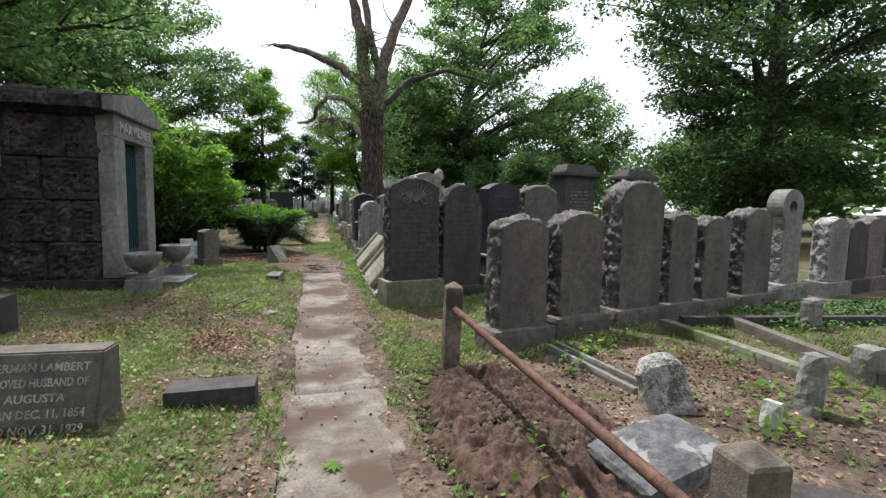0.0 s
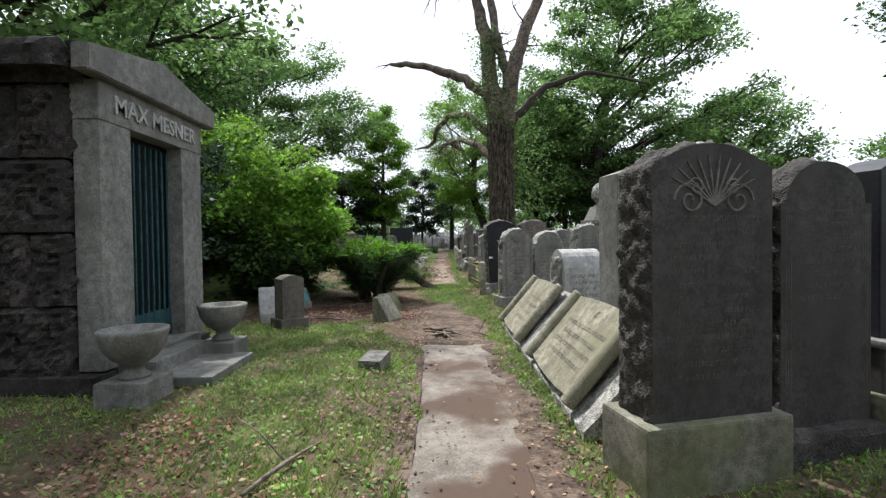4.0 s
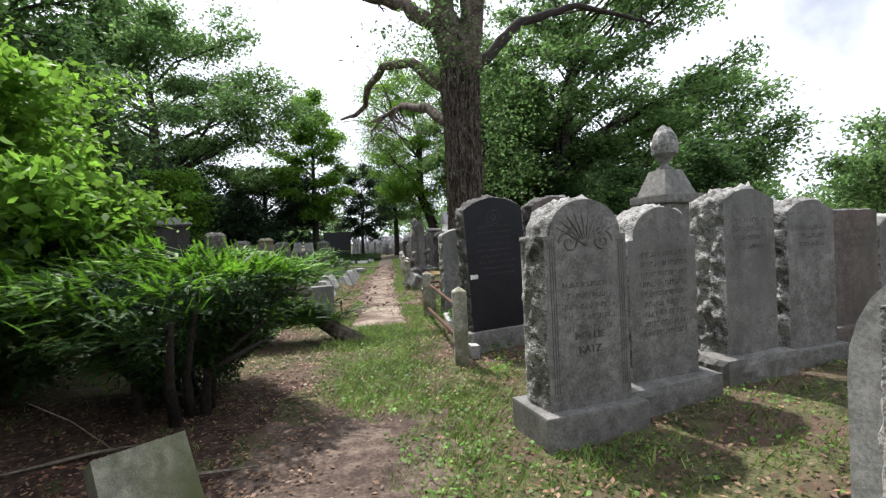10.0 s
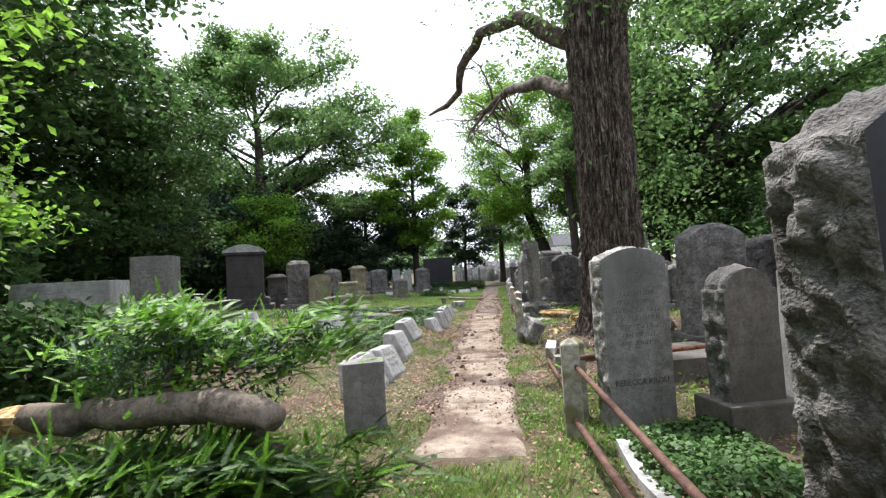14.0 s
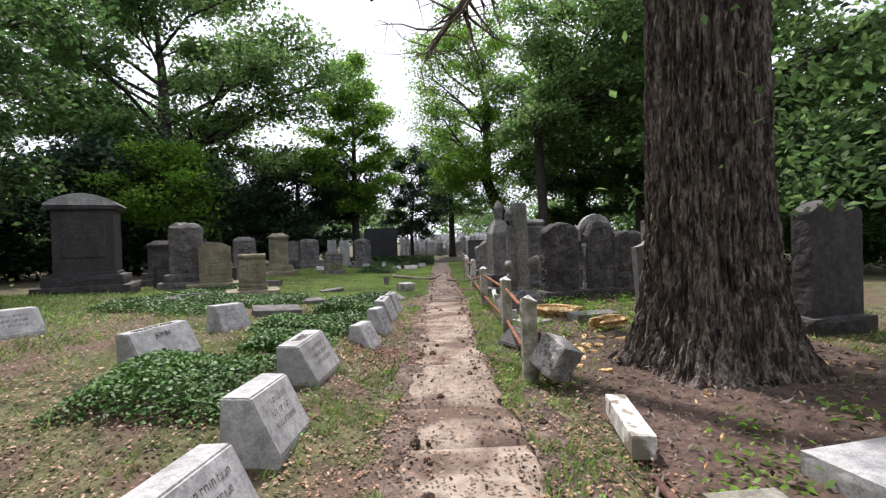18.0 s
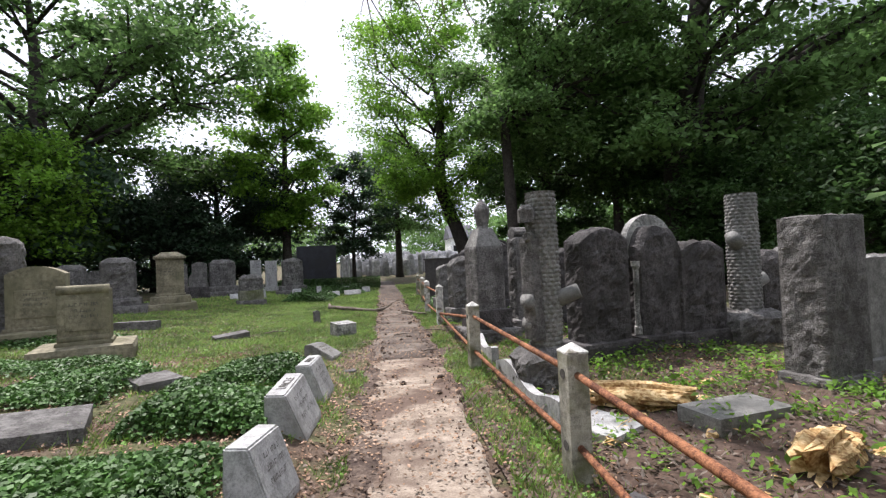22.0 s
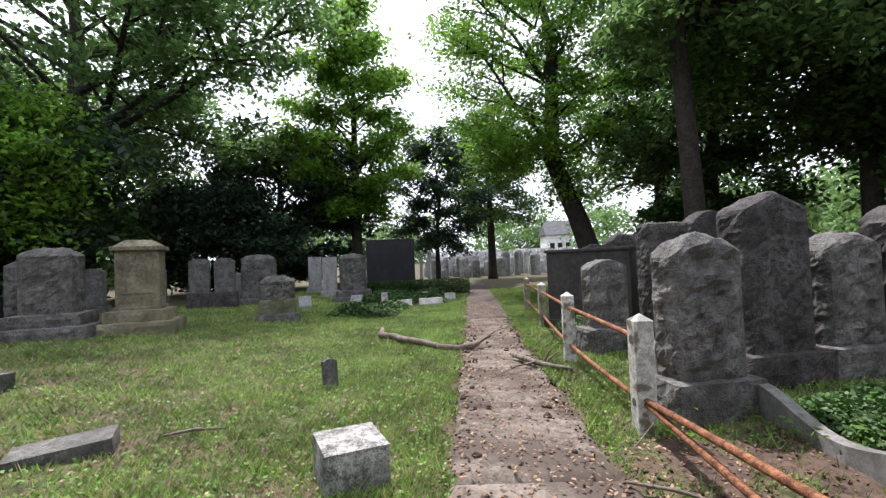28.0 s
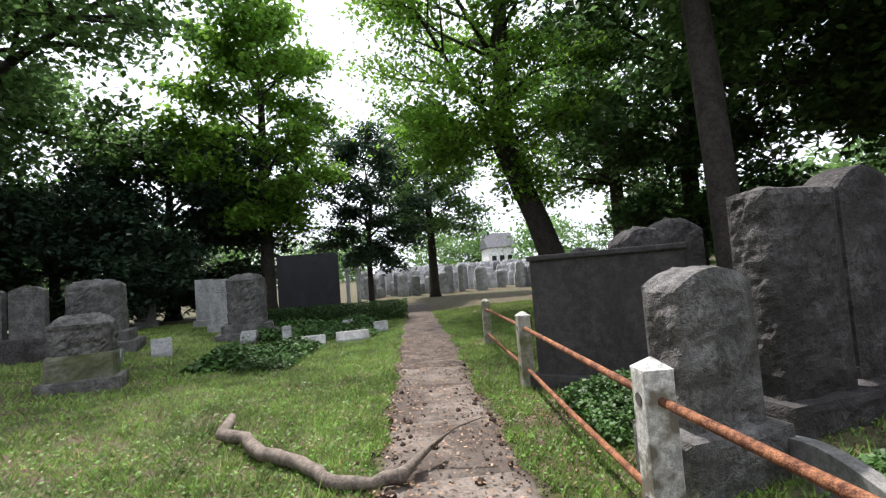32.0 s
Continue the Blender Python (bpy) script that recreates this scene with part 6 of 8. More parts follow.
dead_log = limb("fallen_log", [(-2.95, 18.80, 0.67), (-2.5, 18.7, 0.70), (-2.1, 18.6, 0.75), (-1.6, 18.5, 0.80), (-1.25, 18.42, 0.80), (-0.98, 18.36, 0.76)], [0.10, 0.105, 0.10, 0.105, 0.10, 0.075], DEADWOOD, "broken dead log lying across the yew", "log", 0.2, 12)
part("broken_end", tube_bm([(-3.6, 18.95, 0.62), (-3.4, 18.90, 0.635), (-3.15, 18.85, 0.65), (-2.9, 18.79, 0.672)], [0.02, 0.075, 0.1, 0.085], 12, 0.35, 3), FRESHWOOD, dead_log, "pale yellow splintered end")
part("side_stub", tube_bm([(-1.75, 18.53, 0.80), (-1.85, 18.72, 0.92), (-1.98, 18.92, 1.03)], [0.055, 0.05, 0.04], 10, 0.25, 8), BARK, dead_log, "reddish broken side stub", smooth=True)
limb("fallen_branch", [(-2.05, 41.5, 0.16), (-2.0, 41.15, 0.10), (-1.72, 40.95, 0.09), (-1.45, 40.5, 0.10), (-1.1, 40.25, 0.07), (-0.76, 39.85, 0.06), (-0.5, 39.8, 0.05), (-0.3, 39.86, 0.06), (-0.2, 40.02, 0.08), (0.02, 40.25, 0.16)], [0.045, 0.062, 0.06, 0.066, 0.055, 0.05, 0.05, 0.052, 0.035, 0.022], DEADWOOD, "crooked fallen branch reaching onto the path", twigs=1)
limb("fallen_branch", [(0.28, 39.05, 0.07), (0.42, 38.75, 0.06), (0.52, 38.5, 0.065), (0.7, 38.32, 0.05), (0.92, 38.1, 0.05)], [0.028, 0.042, 0.036, 0.03, 0.02], DEADWOOD, "dark broken branch at the path's edge", twigs=3, seed=3)
for k in range(10):
    a, x, y = RND.uniform(-1.3, 1.3), -0.18 + RND.uniform(-0.12, 0.12), 11.6 + RND.uniform(-0.3, 0.3)
    ln, bow = RND.uniform(0.18, 0.34), RND.uniform(-0.16, 0.16)
    zz = 0.025 + 0.006 * k
    limb("stick", [(x + ln * u * math.cos(a) - bow * (1 - u * u) * math.sin(a), y + ln * u * math.sin(a) + bow * (1 - u * u) * math.cos(a), zz + RND.uniform(0, 0.03)) for u in (-1, -0.5, 0, 0.4, 1)], [0.012, 0.017, 0.015, 0.012, 0.007], DEADWOOD, "dry crooked stick in a small heap on the path", "stick", 0.1, 7, "sticks heaped on the path", 0, k)
for k, (x, y, a, ln) in enumerate(((-1.2, 6.9, 1.2, 0.7), (0.55, 11.3, 2.2, 0.4), (-2.0, 13.4, 2.6, 0.8), (-2.4, 14.6, 0.4, 1.0), (-1.6, 14.2, 0.2, 0.9), (-1.9, 12.9, 2.9, 0.7), (0.3, 32.8, 0.3, 0.3), (-0.1, 34.7, 0.1, 0.35), (0.6, 35.2, -0.6, 0.6), (-1.9, 31.2, 0.5, 0.7), (-3.0, 36.2, 0.3, 0.5), (0.9, 23.0, 1.0, 0.5))):
    limb("stick", [(x, y, 0.03 + ground_z(x, y)), (x + ln * 0.5 * math.cos(a), y + ln * 0.5 * math.sin(a), 0.05 + ground_z(x, y)), (x + ln * math.cos(a), y + ln * math.sin(a), 0.03 + ground_z(x, y))], [0.012, 0.014, 0.006], DEADWOOD, "dry stick lying on the ground", "stick", 0.1, 6, "sticks on the ground", 1, k + 20)


def split_log(x, y, yaw, ln, r, seed, label):
    """A half log with a splintered bright face."""
    rn = random.Random(seed)
    bm = bmesh.new()
    rings = []
    fibre = [rn.uniform(0.72, 1.15) for _ in range(34)]
    ends = [(rn.uniform(-0.16, 0.1), rn.uniform(-0.1, 0.16)) for _ in range(34)]
    for j in range(15):
        t = j / 14
        line = []
        for k in range(34):
            a = 2 * math.pi * k / 34
            rr = r * fibre[k] * (1 + 0.06 * rn.uniform(-1, 1)) * (1 - 0.35 * abs(t - 0.5))
            along = (t - 0.5) * ln + (ends[k][0] * (1 - 2 * t) if t < 0.5 else ends[k][1] * (2 * t - 1))
            line.append(bm.verts.new((along, rr * math.cos(a), 0.6 * r + 0.7 * rr * math.sin(a))))
        rings.append(line)
    for a, b in zip(rings, rings[1:]):
        for k in range(34):
            bm.faces.new((a[k], a[(k + 1) % 34], b[(k + 1) % 34], b[k]))
    bm.faces.new(rings[0][::-1])
    bm.faces.new(rings[-1])
    ob = part("split_log", bm, FRESHWOOD)
    ob.matrix_basis = pose(x, y, ground_z(x, y), 0, 0, yaw)
    return tagged(ob, label, "log", "freshly broken wood")


split_log(2.0, 29.2, -32, 0.75, 0.2, 2, "bright orange split log with torn fibres")
split_log(2.45, 27.72, 30, 0.45, 0.17, 5, "rotten orange log end by the great tree")
split_log(1.6, 28.7, 40, 0.4, 0.07, 8, "torn yellow splinter of wood")
for x, y, r in ((1.78, 26.75, 0.075), (1.92, 26.7, 0.055), (2.1, 27.1, 0.06), (1.5, 27.6, 0.05), (1.2, 27.2, 0.06)):
    slice_bm = tube_bm([(0, 0, 0), (0, 0, 0.012), (0, 0, 0.03)], [r * 0.97, r, r * 0.96], 16, 0.06, x)
    o = part("wood_slice", slice_bm, FRESHWOOD)
    o.matrix_basis = pose(x, y, ground_z(x, y) + 0.03, RND.uniform(-14, 14), RND.uniform(-14, 14), 0)
    tagged(o, "thin round slice of pale sawn wood", "wood slice", "sawn wood slices")
for k in range(26):
    x, y = RND.uniform(1.2, 3.0), RND.uniform(25.6, 29.6)
    o = part("wood_chip", rock_bm(RND.uniform(0.08, 0.22), RND.uniform(0.05, 0.1), 0.03, 0.01, "lump", k, 0.03), FRESHWOOD)
    o.matrix_basis = pose(x, y, ground_z(x, y) + 0.02, RND.uniform(-20, 20), RND.uniform(-20, 20), RND.uniform(0, 360))
    tagged(o, "chip of fresh yellow wood on the dark soil", "wood chip", "wood chips")


# ---- trees, shrubs, grass ----
def leaf_arrays(centres, size, rng, up=0.35, aspect=0.55, droop=0.0):
    """One small folded leaf (a diamond of four corners) at each centre."""
    n = len(centres)
    nrm = rng.normal(size=(n, 3))
    nrm[:, 2] = np.abs(nrm[:, 2]) + up
    nrm /= np.linalg.norm(nrm, axis=1, keepdims=True)
    d = rng.normal(size=(n, 3))
    d[:, 2] -= droop
    d -= nrm * (d * nrm).sum(1, keepdims=True)
    d /= np.linalg.norm(d, axis=1, keepdims=True) + 1e-9
    s = np.cross(nrm, d)
    ln = size * rng.uniform(0.6, 1.3, (n, 1))
    wd = ln * aspect * 0.5
    v = np.stack([centres - d * ln * 0.5, centres + s * wd - d * ln * 0.05 + nrm * ln * 0.06, centres + d * ln * 0.5, centres - s * wd - d * ln * 0.05 + nrm * ln * 0.06], 1)
    return v.reshape(-1, 3), np.arange(4 * n).reshape(n, 4)


def crown_centres(rng, clumps, per, centre, radii, spread, flat=0.45, fill=0.55, bottom=-0.75):
    """Leaf centres in clumps through an uneven ellipsoid, more of them near its skin."""
    gather = 1 if bottom <= -1 else 9
    nb = max(8, clumps // gather)
    u = rng.normal(size=(nb, 3))
    u /= np.linalg.norm(u, axis=1, keepdims=True)
    u = u[u[:, 2] > bottom]
    r = rng.uniform(fill, 1.0, (len(u), 1)) ** 0.7
    wob = 1 + 0.22 * np.sin(u[:, :1] * 7 + rng.uniform(0, 6)) * np.sin(u[:, 1:2] * 6 + 2) + 0.12 * np.sin(u[:, 2:3] * 11)
    c = np.asarray(centre) + u * r * wob * np.asarray(radii)
    if gather > 1:
        off = rng.normal(size=(len(c), gather, 3)) * np.array([1.7, 1.7, 0.9]) * spread
        off[:, :, 2] -= 0.12 * np.hypot(off[:, :, 0], off[:, :, 1])
        c = (c[:, None] + off).reshape(-1, 3)
        spread, flat = spread * 0.8, max(flat, 0.65)
    k = rng.normal(size=(len(c), per, 3)) * np.array([spread, spread, spread * flat]) * rng.uniform(0.6, 1.3, (len(c), 1, 1))
    return (c[:, None] + k).reshape(-1, 3), c


def leaf_pads(rng, pads, total, a, flat=0.36):
    """Leaf centres in flattened, drooping pads of foliage round the ends of branches."""
    pads = np.asarray(pads)
    size = a * rng.uniform(0.6, 1.4, len(pads))
    count = np.maximum(5, total * size ** 2 / (size ** 2).sum()).astype(int)
    i = np.repeat(np.arange(len(pads)), count)
    d = rng.normal(size=(len(i), 3))
    d *= rng.uniform(0, 1, (len(i), 1)) ** 0.5 / np.linalg.norm(d, axis=1, keepdims=True)
    d *= 1 + 0.35 * np.sin(np.arctan2(d[:, 1:2], d[:, :1]) * 5 + i[:, None] * 1.7)
    off = d * size[i, None] * np.array([1, 1, flat])
    off[:, 2] -= 0.25 * size[i] * (d[:, 0] ** 2 + d[:, 1] ** 2)
    return pads[i] + off


def tree(x, y, h, r, crown, mat, clumps=260, per=70, leaf=0.2, bark=BARK_DARK, lean=(0, 0), seed=1, fork=0.35, label="", spread=0.45, limbs=9, bottom=-0.75, flat=0.5, reach=1.75):
    """A tree: tapered trunk, limbs with side branches, and pads of small leaves along them. crown: (dx, dy, z, rx, ry, rz)."""
    rng = np.random.default_rng(seed)
    ob = thing("tree", pose(x, y, ground_z(x, y) - 0.05), label or "leafy green deciduous tree with a dark trunk", "tree", "trees of the cemetery")
    dx, dy, cz, rx, ry, rz = crown
    top = Vector((dx, dy, cz + rz * 0.62))
    mid = Vector((lean[0], lean[1], h * fork))
    pts = [Vector((0, 0, 0)), Vector((lean[0] * 0.1, lean[1] * 0.1, h * fork * 0.12)), Vector((lean[0] * 0.5, lean[1] * 0.5, h * fork * 0.55)), mid, mid.lerp(top, 0.5) + Vector(rng.normal(size=3) * 0.25), top]
    part("trunk", tube_bm(pts, [r * 1.5, r * 1.08, r * 0.95, r * 0.85, r * 0.5, r * 0.1], 14, 0.12, seed), bark, ob, smooth=True)
    pads, n = [], limbs * 2 + (14 if bottom > -0.94 else 26)
    for k in range(n):
        w = bottom + (0.97 - bottom) * (k + 0.5) / n
        az = k * 2.39996 + rng.uniform(-0.4, 0.4)
        q = math.sqrt(max(0.02, 1 - w * w)) * rng.uniform(0.5, 1.1)
        e = Vector((dx + rx * q * math.cos(az), dy + ry * q * math.sin(az), max(0.6, cz + rz * w * rng.uniform(0.85, 1.05))))
        run = math.hypot(e.x - mid.x, e.y - mid.y)
        t = min(0.95, max(0.0, (e.z - 0.5 * run - mid.z) / max(0.1, top.z - mid.z)))
        a = mid.lerp(top, t) if e.z > mid.z * 0.7 else Vector(pts[2])
        ln = (e - a).length
        m1 = a.lerp(e, 0.35) + Vector((0, 0, 0.07 * ln)) + Vector(rng.normal(size=3)) * 0.04 * ln
        m2 = a.lerp(e, 0.7) + Vector((0, 0, 0.06 * ln)) + Vector(rng.normal(size=3)) * 0.05 * ln
        r0 = min(r * 0.4, 0.017 * ln + 0.01) * (1 - 0.3 * t)
        bm = tube_bm([a, m1, m2, e], [r0, r0 * 0.7, r0 * 0.42, r0 * 0.1], 7, 0.1, seed + k)
        pads += [e, m2.lerp(e, 0.4)]
        for j in range(6):
            f = 0.3 + 0.62 * (j + rng.uniform(0, 1)) / 6
            p = (m1.lerp(m2, (f - 0.35) / 0.35) if f < 0.7 else m2.lerp(e, (f - 0.7) / 0.3)) if f > 0.35 else a.lerp(m1, f / 0.35)
            d = (e - a).normalized()
            turn = rng.uniform(0.5, 1.15) * (1 if j % 2 else -1)
            d = Vector((d.x * math.cos(turn) - d.y * math.sin(turn), d.x * math.sin(turn) + d.y * math.cos(turn), d.z * 0.6 + rng.uniform(-0.1, 0.35)))
            g = p + d * ln * rng.uniform(0.2, 0.42) * (1.15 - 0.5 * f)
            c = p.lerp(g, 0.55) + Vector((0, 0, 0.05 * (g - p).length))
            tube_bm([p, c, g], [r0 * 0.4, r0 * 0.25, r0 * 0.06], 5, 0, seed, bm)
            pads += [g, c]
        part("limb", bm, bark, ob, smooth=True)
    leaves = leaf_pads(rng, pads, clumps * per * 0.95, spread * reach, flat)
    v, f = leaf_arrays(leaves[leaves[:, 2] > 0.15], leaf, rng, 0.6)
    cr = new("crown", fast_mesh("crown", v, f, mat))
    cr.parent = ob
    return ob


tree(-18.6, 53.5, 21, 0.6, (-0.5, 0, 12.0, 12.0, 9.0, 10.5), LEAF, 600, 165, 0.33, seed=11, spread=0.9, reach=1.75, limbs=14, label="large spreading maple beyond the lawn", bottom=-0.85)
tree(-6.5, 58.5, 15, 0.30, (0, 0, 9.6, 3.9, 3.4, 7.0), LEAF_BRIGHT, 330, 85, 0.30, seed=12, spread=0.55, label="slender upright maple with bright leaves", bottom=-0.9)
tree(5.3, 52.0, 16, 0.42, (-2.6, 0, 10.2, 5.0, 4.4, 6.8), LEAF_BRIGHT, 300, 130, 0.20, seed=13, lean=(-1.9, 0), spread=0.6, label="tree with a leaning dark trunk", limbs=10, bottom=-0.9)
tree(5.4, 44.0, 15, 0.24, (3.0, 0, 9.0, 5.6, 4.6, 5.0), LEAF, 330, 120, 0.22, seed=14, lean=(-0.3, 0), fork=0.5, spread=0.55, label="slim dark-trunked tree behind the rough stones", bottom=-0.8)
tree(12.0, 42.5, 23, 0.75, (3.4, 0.5, 12.6, 10.5, 9.5, 10.4), LEAF, 460, 120, 0.33, seed=15, spread=0.85, reach=1.35, limbs=20, fork=0.2, label="huge oak spreading over the rows of stones", bottom=-0.85)
tree(26.5, 47.0, 15, 0.5, (0, 0, 8.2, 6.6, 6.0, 6.2), LEAF, 240, 110, 0.38, seed=16, spread=0.9, limbs=14, label="tall leafy tree beyond the oak", bottom=-0.9)
tree(-2.2, 62.5, 9.5, 0.16, (0, 0, 5.6, 3.2, 2.6, 4.8), LEAF_BLUE, 230, 80, 0.25, seed=17, spread=0.42, label="small dark tree at the end of the path")
tree(1.6, 68.0, 13, 0.3, (0, 0, 8.0, 3.8, 3.4, 5.4), LEAF, 220, 70, 0.32, seed=18, spread=0.6)
tree(11.5, 61.0, 16, 0.4, (-1, 0, 9.5, 5.0, 5, 6.4), LEAF, 200, 80, 0.34, seed=19, spread=0.7)
tree(-11.5, 60.0, 10, 0.3, (0, 0, 5.0, 6.5, 4, 5.0), LEAF_BLUE, 360, 90, 0.34, seed=20, spread=0.6, bottom=-0.98, label="dark evergreen mass behind the monuments")
tree(-14.5, 45.5, 8, 0.22, (0, 0, 4.4, 3.4, 3.2, 2.8), LEAF_BRIGHT, 180, 70, 0.22, seed=21, spread=0.5, label="small yellow-green tree across the lawn")
tree(-17.0, 47.0, 9, 0.3, (0, 0, 4.0, 5.6, 4, 4.0), LEAF_BLUE, 300, 90, 0.34, seed=41, spread=0.6, bottom=-0.98, label="dark evergreen undergrowth across the lawn")
tree(-10.5, 15.0, 14, 0.4, (1.2, -0.5, 7.9, 6.6, 5.8, 6.3), LEAF, 300, 135, 0.2, seed=22, spread=0.55, reach=1.5, bottom=-0.95, label="dense dark tree behind the mausoleum")
tree(-13.5, 26.0, 14, 0.4, (0, 0, 7.2, 5.6, 5.4, 6.4), LEAF_DARK, 340, 125, 0.26, seed=23, spread=0.6, bottom=-1, label="dense dark tree at the lawn's edge")
tree(-13.0, 7.0, 15, 0.45, (1.0, 1.0, 9.0, 7.4, 6.4, 6.2), LEAF, 240, 150, 0.22, seed=24, spread=0.6, reach=1.45, bottom=-0.9)
# Out of view: this tree is added to shade the first lawn.
tree(-8.0, -1.5, 14, 0.45, (0, 0, 9.0, 5.5, 5.0, 4.6), LEAF, 280, 150, 0.19, seed=42, spread=0.6, bottom=-0.9)
tree(-7.6, 19.4, 5.4, 0.12, (0.4, 0, 3.0, 2.8, 2.6, 2.2), LEAF_BRIGHT, 280, 85, 0.14, seed=25, spread=0.34, bottom=-0.9, limbs=8, label="bright green bushy sapling")
tree(19.6, 17.0, 17, 0.5, (-0.8, 0, 8.6, 6.8, 6.6, 7.8), LEAF_DARK, 400, 210, 0.21, seed=26, spread=0.6, bottom=-1, limbs=12, label="dense dark tree overhanging the headstones")
tree(33.0, 34.0, 9, 0.4, (0, 0, 5.0, 6.0, 6.0, 4.0), LEAF, 280, 80, 0.34, seed=27, spread=0.8)
tree(-23.0, 36.0, 16, 0.5, (0, 0, 8.0, 7.0, 6.5, 7.5), LEAF_DARK, 360, 90, 0.34, seed=28, spread=0.8, bottom=-1)
# Never in view: added behind the start to close off the sky there.
tree(2.5, -9.0, 14, 0.5, (0, -1, 9, 6.0, 5.0, 4.5), LEAF, 220, 70, 0.32, seed=29, spread=0.7)

tree(-12.6, 30.6, 11, 0.2, (0, 0, 5.2, 4.4, 4.4, 5.2), LEAF_DARK, 330, 130, 0.2, seed=47, spread=0.4, bottom=-1, label="dense dark young tree at the lawn's edge")
tree(9.6, 51.5, 14, 0.3, (0.5, 0, 8.0, 5.5, 4.6, 6.6), LEAF_DARK, 330, 110, 0.27, seed=44, spread=0.5, bottom=-0.95, label="low leafy tree behind the rough stones")
for x, y, r, seed in ((13.2, 36.0, 2.9, 51), (14.0, 30.5, 2.6, 52), (12.6, 41.0, 2.6, 53)):
    tree(x, y, 6, 0.14, (0, 0, 2.7, r, r, 2.6), LEAF_DARK, 260, 100, 0.18, seed=seed, spread=0.42, bottom=-1, label="dense dark undergrowth tree behind the rows")
tree(14.5, 45.0, 9, 0.2, (0, 0, 5.0, 4.2, 4.0, 4.2), LEAF_DARK, 260, 100, 0.24, seed=43, spread=0.5, bottom=-0.95, label="dark low tree behind the rough stones")
tree(-14.0, 56.0, 7, 0.2, (0, 0, 2.9, 5.4, 3.0, 3.2), LEAF_BLUE, 260, 100, 0.26, seed=45, spread=0.5, bottom=-0.98, label="dark evergreen mass behind the monuments")
tree(-21.0, 44.0, 7, 0.2, (0, 0, 2.9, 5.4, 3.6, 3.2), LEAF_BLUE, 260, 100, 0.26, seed=46, spread=0.5, bottom=-0.98, label="dark evergreen mass behind the monuments")

tree(11.0, 45.8, 13, 0.25, (0, 0, 7.6, 4.2, 4.2, 5.0), LEAF, 200, 100, 0.25, seed=48, spread=0.55, bottom=-0.9, label="dark leafy tree over the rough stones")

# the broad leafy shrub beside the mausoleum
def shrub(x, y, radii, cz, mat, clumps, per, leaf, seed, label, stems=9, spread=0.22, name="shrub", bark=BARK, droop=0.0, flat=0.5, fill=0.45, up=0.35, aspect=0.55, lit=None):
    rng = np.random.default_rng(seed)
    ob = thing(name, pose(x, y, ground_z(x, y) - 0.03), label, "shrub")
    clump = crown_centres(rng, clumps // 2, 1, (0, 0, cz), radii, spread * 0.7, flat, fill, -1)[1]
    leaves = leaf_pads(rng, clump, clumps * per, spread * 1.5, 0.5)
    leaves = leaves[leaves[:, 2] > 0.08]
    for k in range(stems):
        e = Vector(clump[rng.integers(len(clump))])
        a = Vector((rng.uniform(-0.2, 0.2), rng.uniform(-0.2, 0.2), 0))
        part("stem", tube_bm([a, a.lerp(e, 0.4) + Vector((0, 0, 0.25)), e], [0.035, 0.025, 0.008], 6, 0.15, k), bark, ob, smooth=True)
    # The second tone paints the lit top and +x side in brighter leaves.
    lit_side = leaves[:, 2] + 0.35 * leaves[:, 0] + rng.normal(size=len(leaves)) * 0.3 > cz + 0.02 * radii[2] if lit else np.zeros(len(leaves), bool)
    for name2, sel, tone in (("foliage", ~lit_side, mat), ("lit_foliage", lit_side, lit)):
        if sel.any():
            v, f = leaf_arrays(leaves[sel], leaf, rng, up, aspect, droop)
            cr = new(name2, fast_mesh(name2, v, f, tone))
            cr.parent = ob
    return ob


shrub(-4.35, 16.4, (1.75, 2.1, 1.6), 1.75, LEAF_DARK, 560, 90, 0.13, 31, "broad leafy shrub, leaves coloured brighter green on its lit side", 14, 0.26, lit=LEAF_BRIGHT)
# This one's dark leaf colour carries the shade of the trees round it.
shrub(-7.0, 14.6, (2.2, 2.0, 2.0), 1.9, LEAF_BLUE, 420, 60, 0.14, 32, "dark leafy shrub in the shade", 10, 0.28)
shrub(-5.4, 21.2, (1.2, 1.2, 0.7), 0.7, LEAF_DARK, 100, 60, 0.13, 33, "dark undergrowth behind the yew", 8, 0.28)
shrub(-9.8, 22.0, (2.6, 2.6, 2.2), 2.0, LEAF_DARK, 260, 60, 0.17, 34, "dark leafy shrub at the lawn's edge", 8, 0.34)

# yew: flat sprays of narrow needles on a dark frame
rng = np.random.default_rng(41)
yew = thing("yew_bush", pose(-1.75, 16.95, 0), "wide spreading green yew bush with bare dark stems", "shrub")
for k in range(26):
    a = 2 * math.pi * k / 26 + rng.uniform(-0.2, 0.2)
    oy = rng.uniform(-1.6, 1.7)
    e = Vector((0.95 * math.cos(a), oy + 1.0 * math.sin(a), 0.8 + rng.uniform(-0.2, 0.35)))
    if -0.25 < e.y < 1.8:
        continue
    part("stem", tube_bm([(0.3 * math.cos(a), oy + 0.15 * math.sin(a), -0.02), (0.35 * math.cos(a), oy + 0.3 * math.sin(a), 0.4), tuple(e)], [0.05, 0.035, 0.012], 7, 0.2, k), BARK_DARK, yew, smooth=True)
part("root_stump", tube_bm([(1.45, 1.46, -0.06), (1.2, 1.48, 0.12), (0.85, 1.54, 0.36), (0.5, 1.6, 0.6)], [0.15, 0.115, 0.1, 0.08], 11, 0.3, 5), BARK, yew, smooth=True)
YS = 2.25


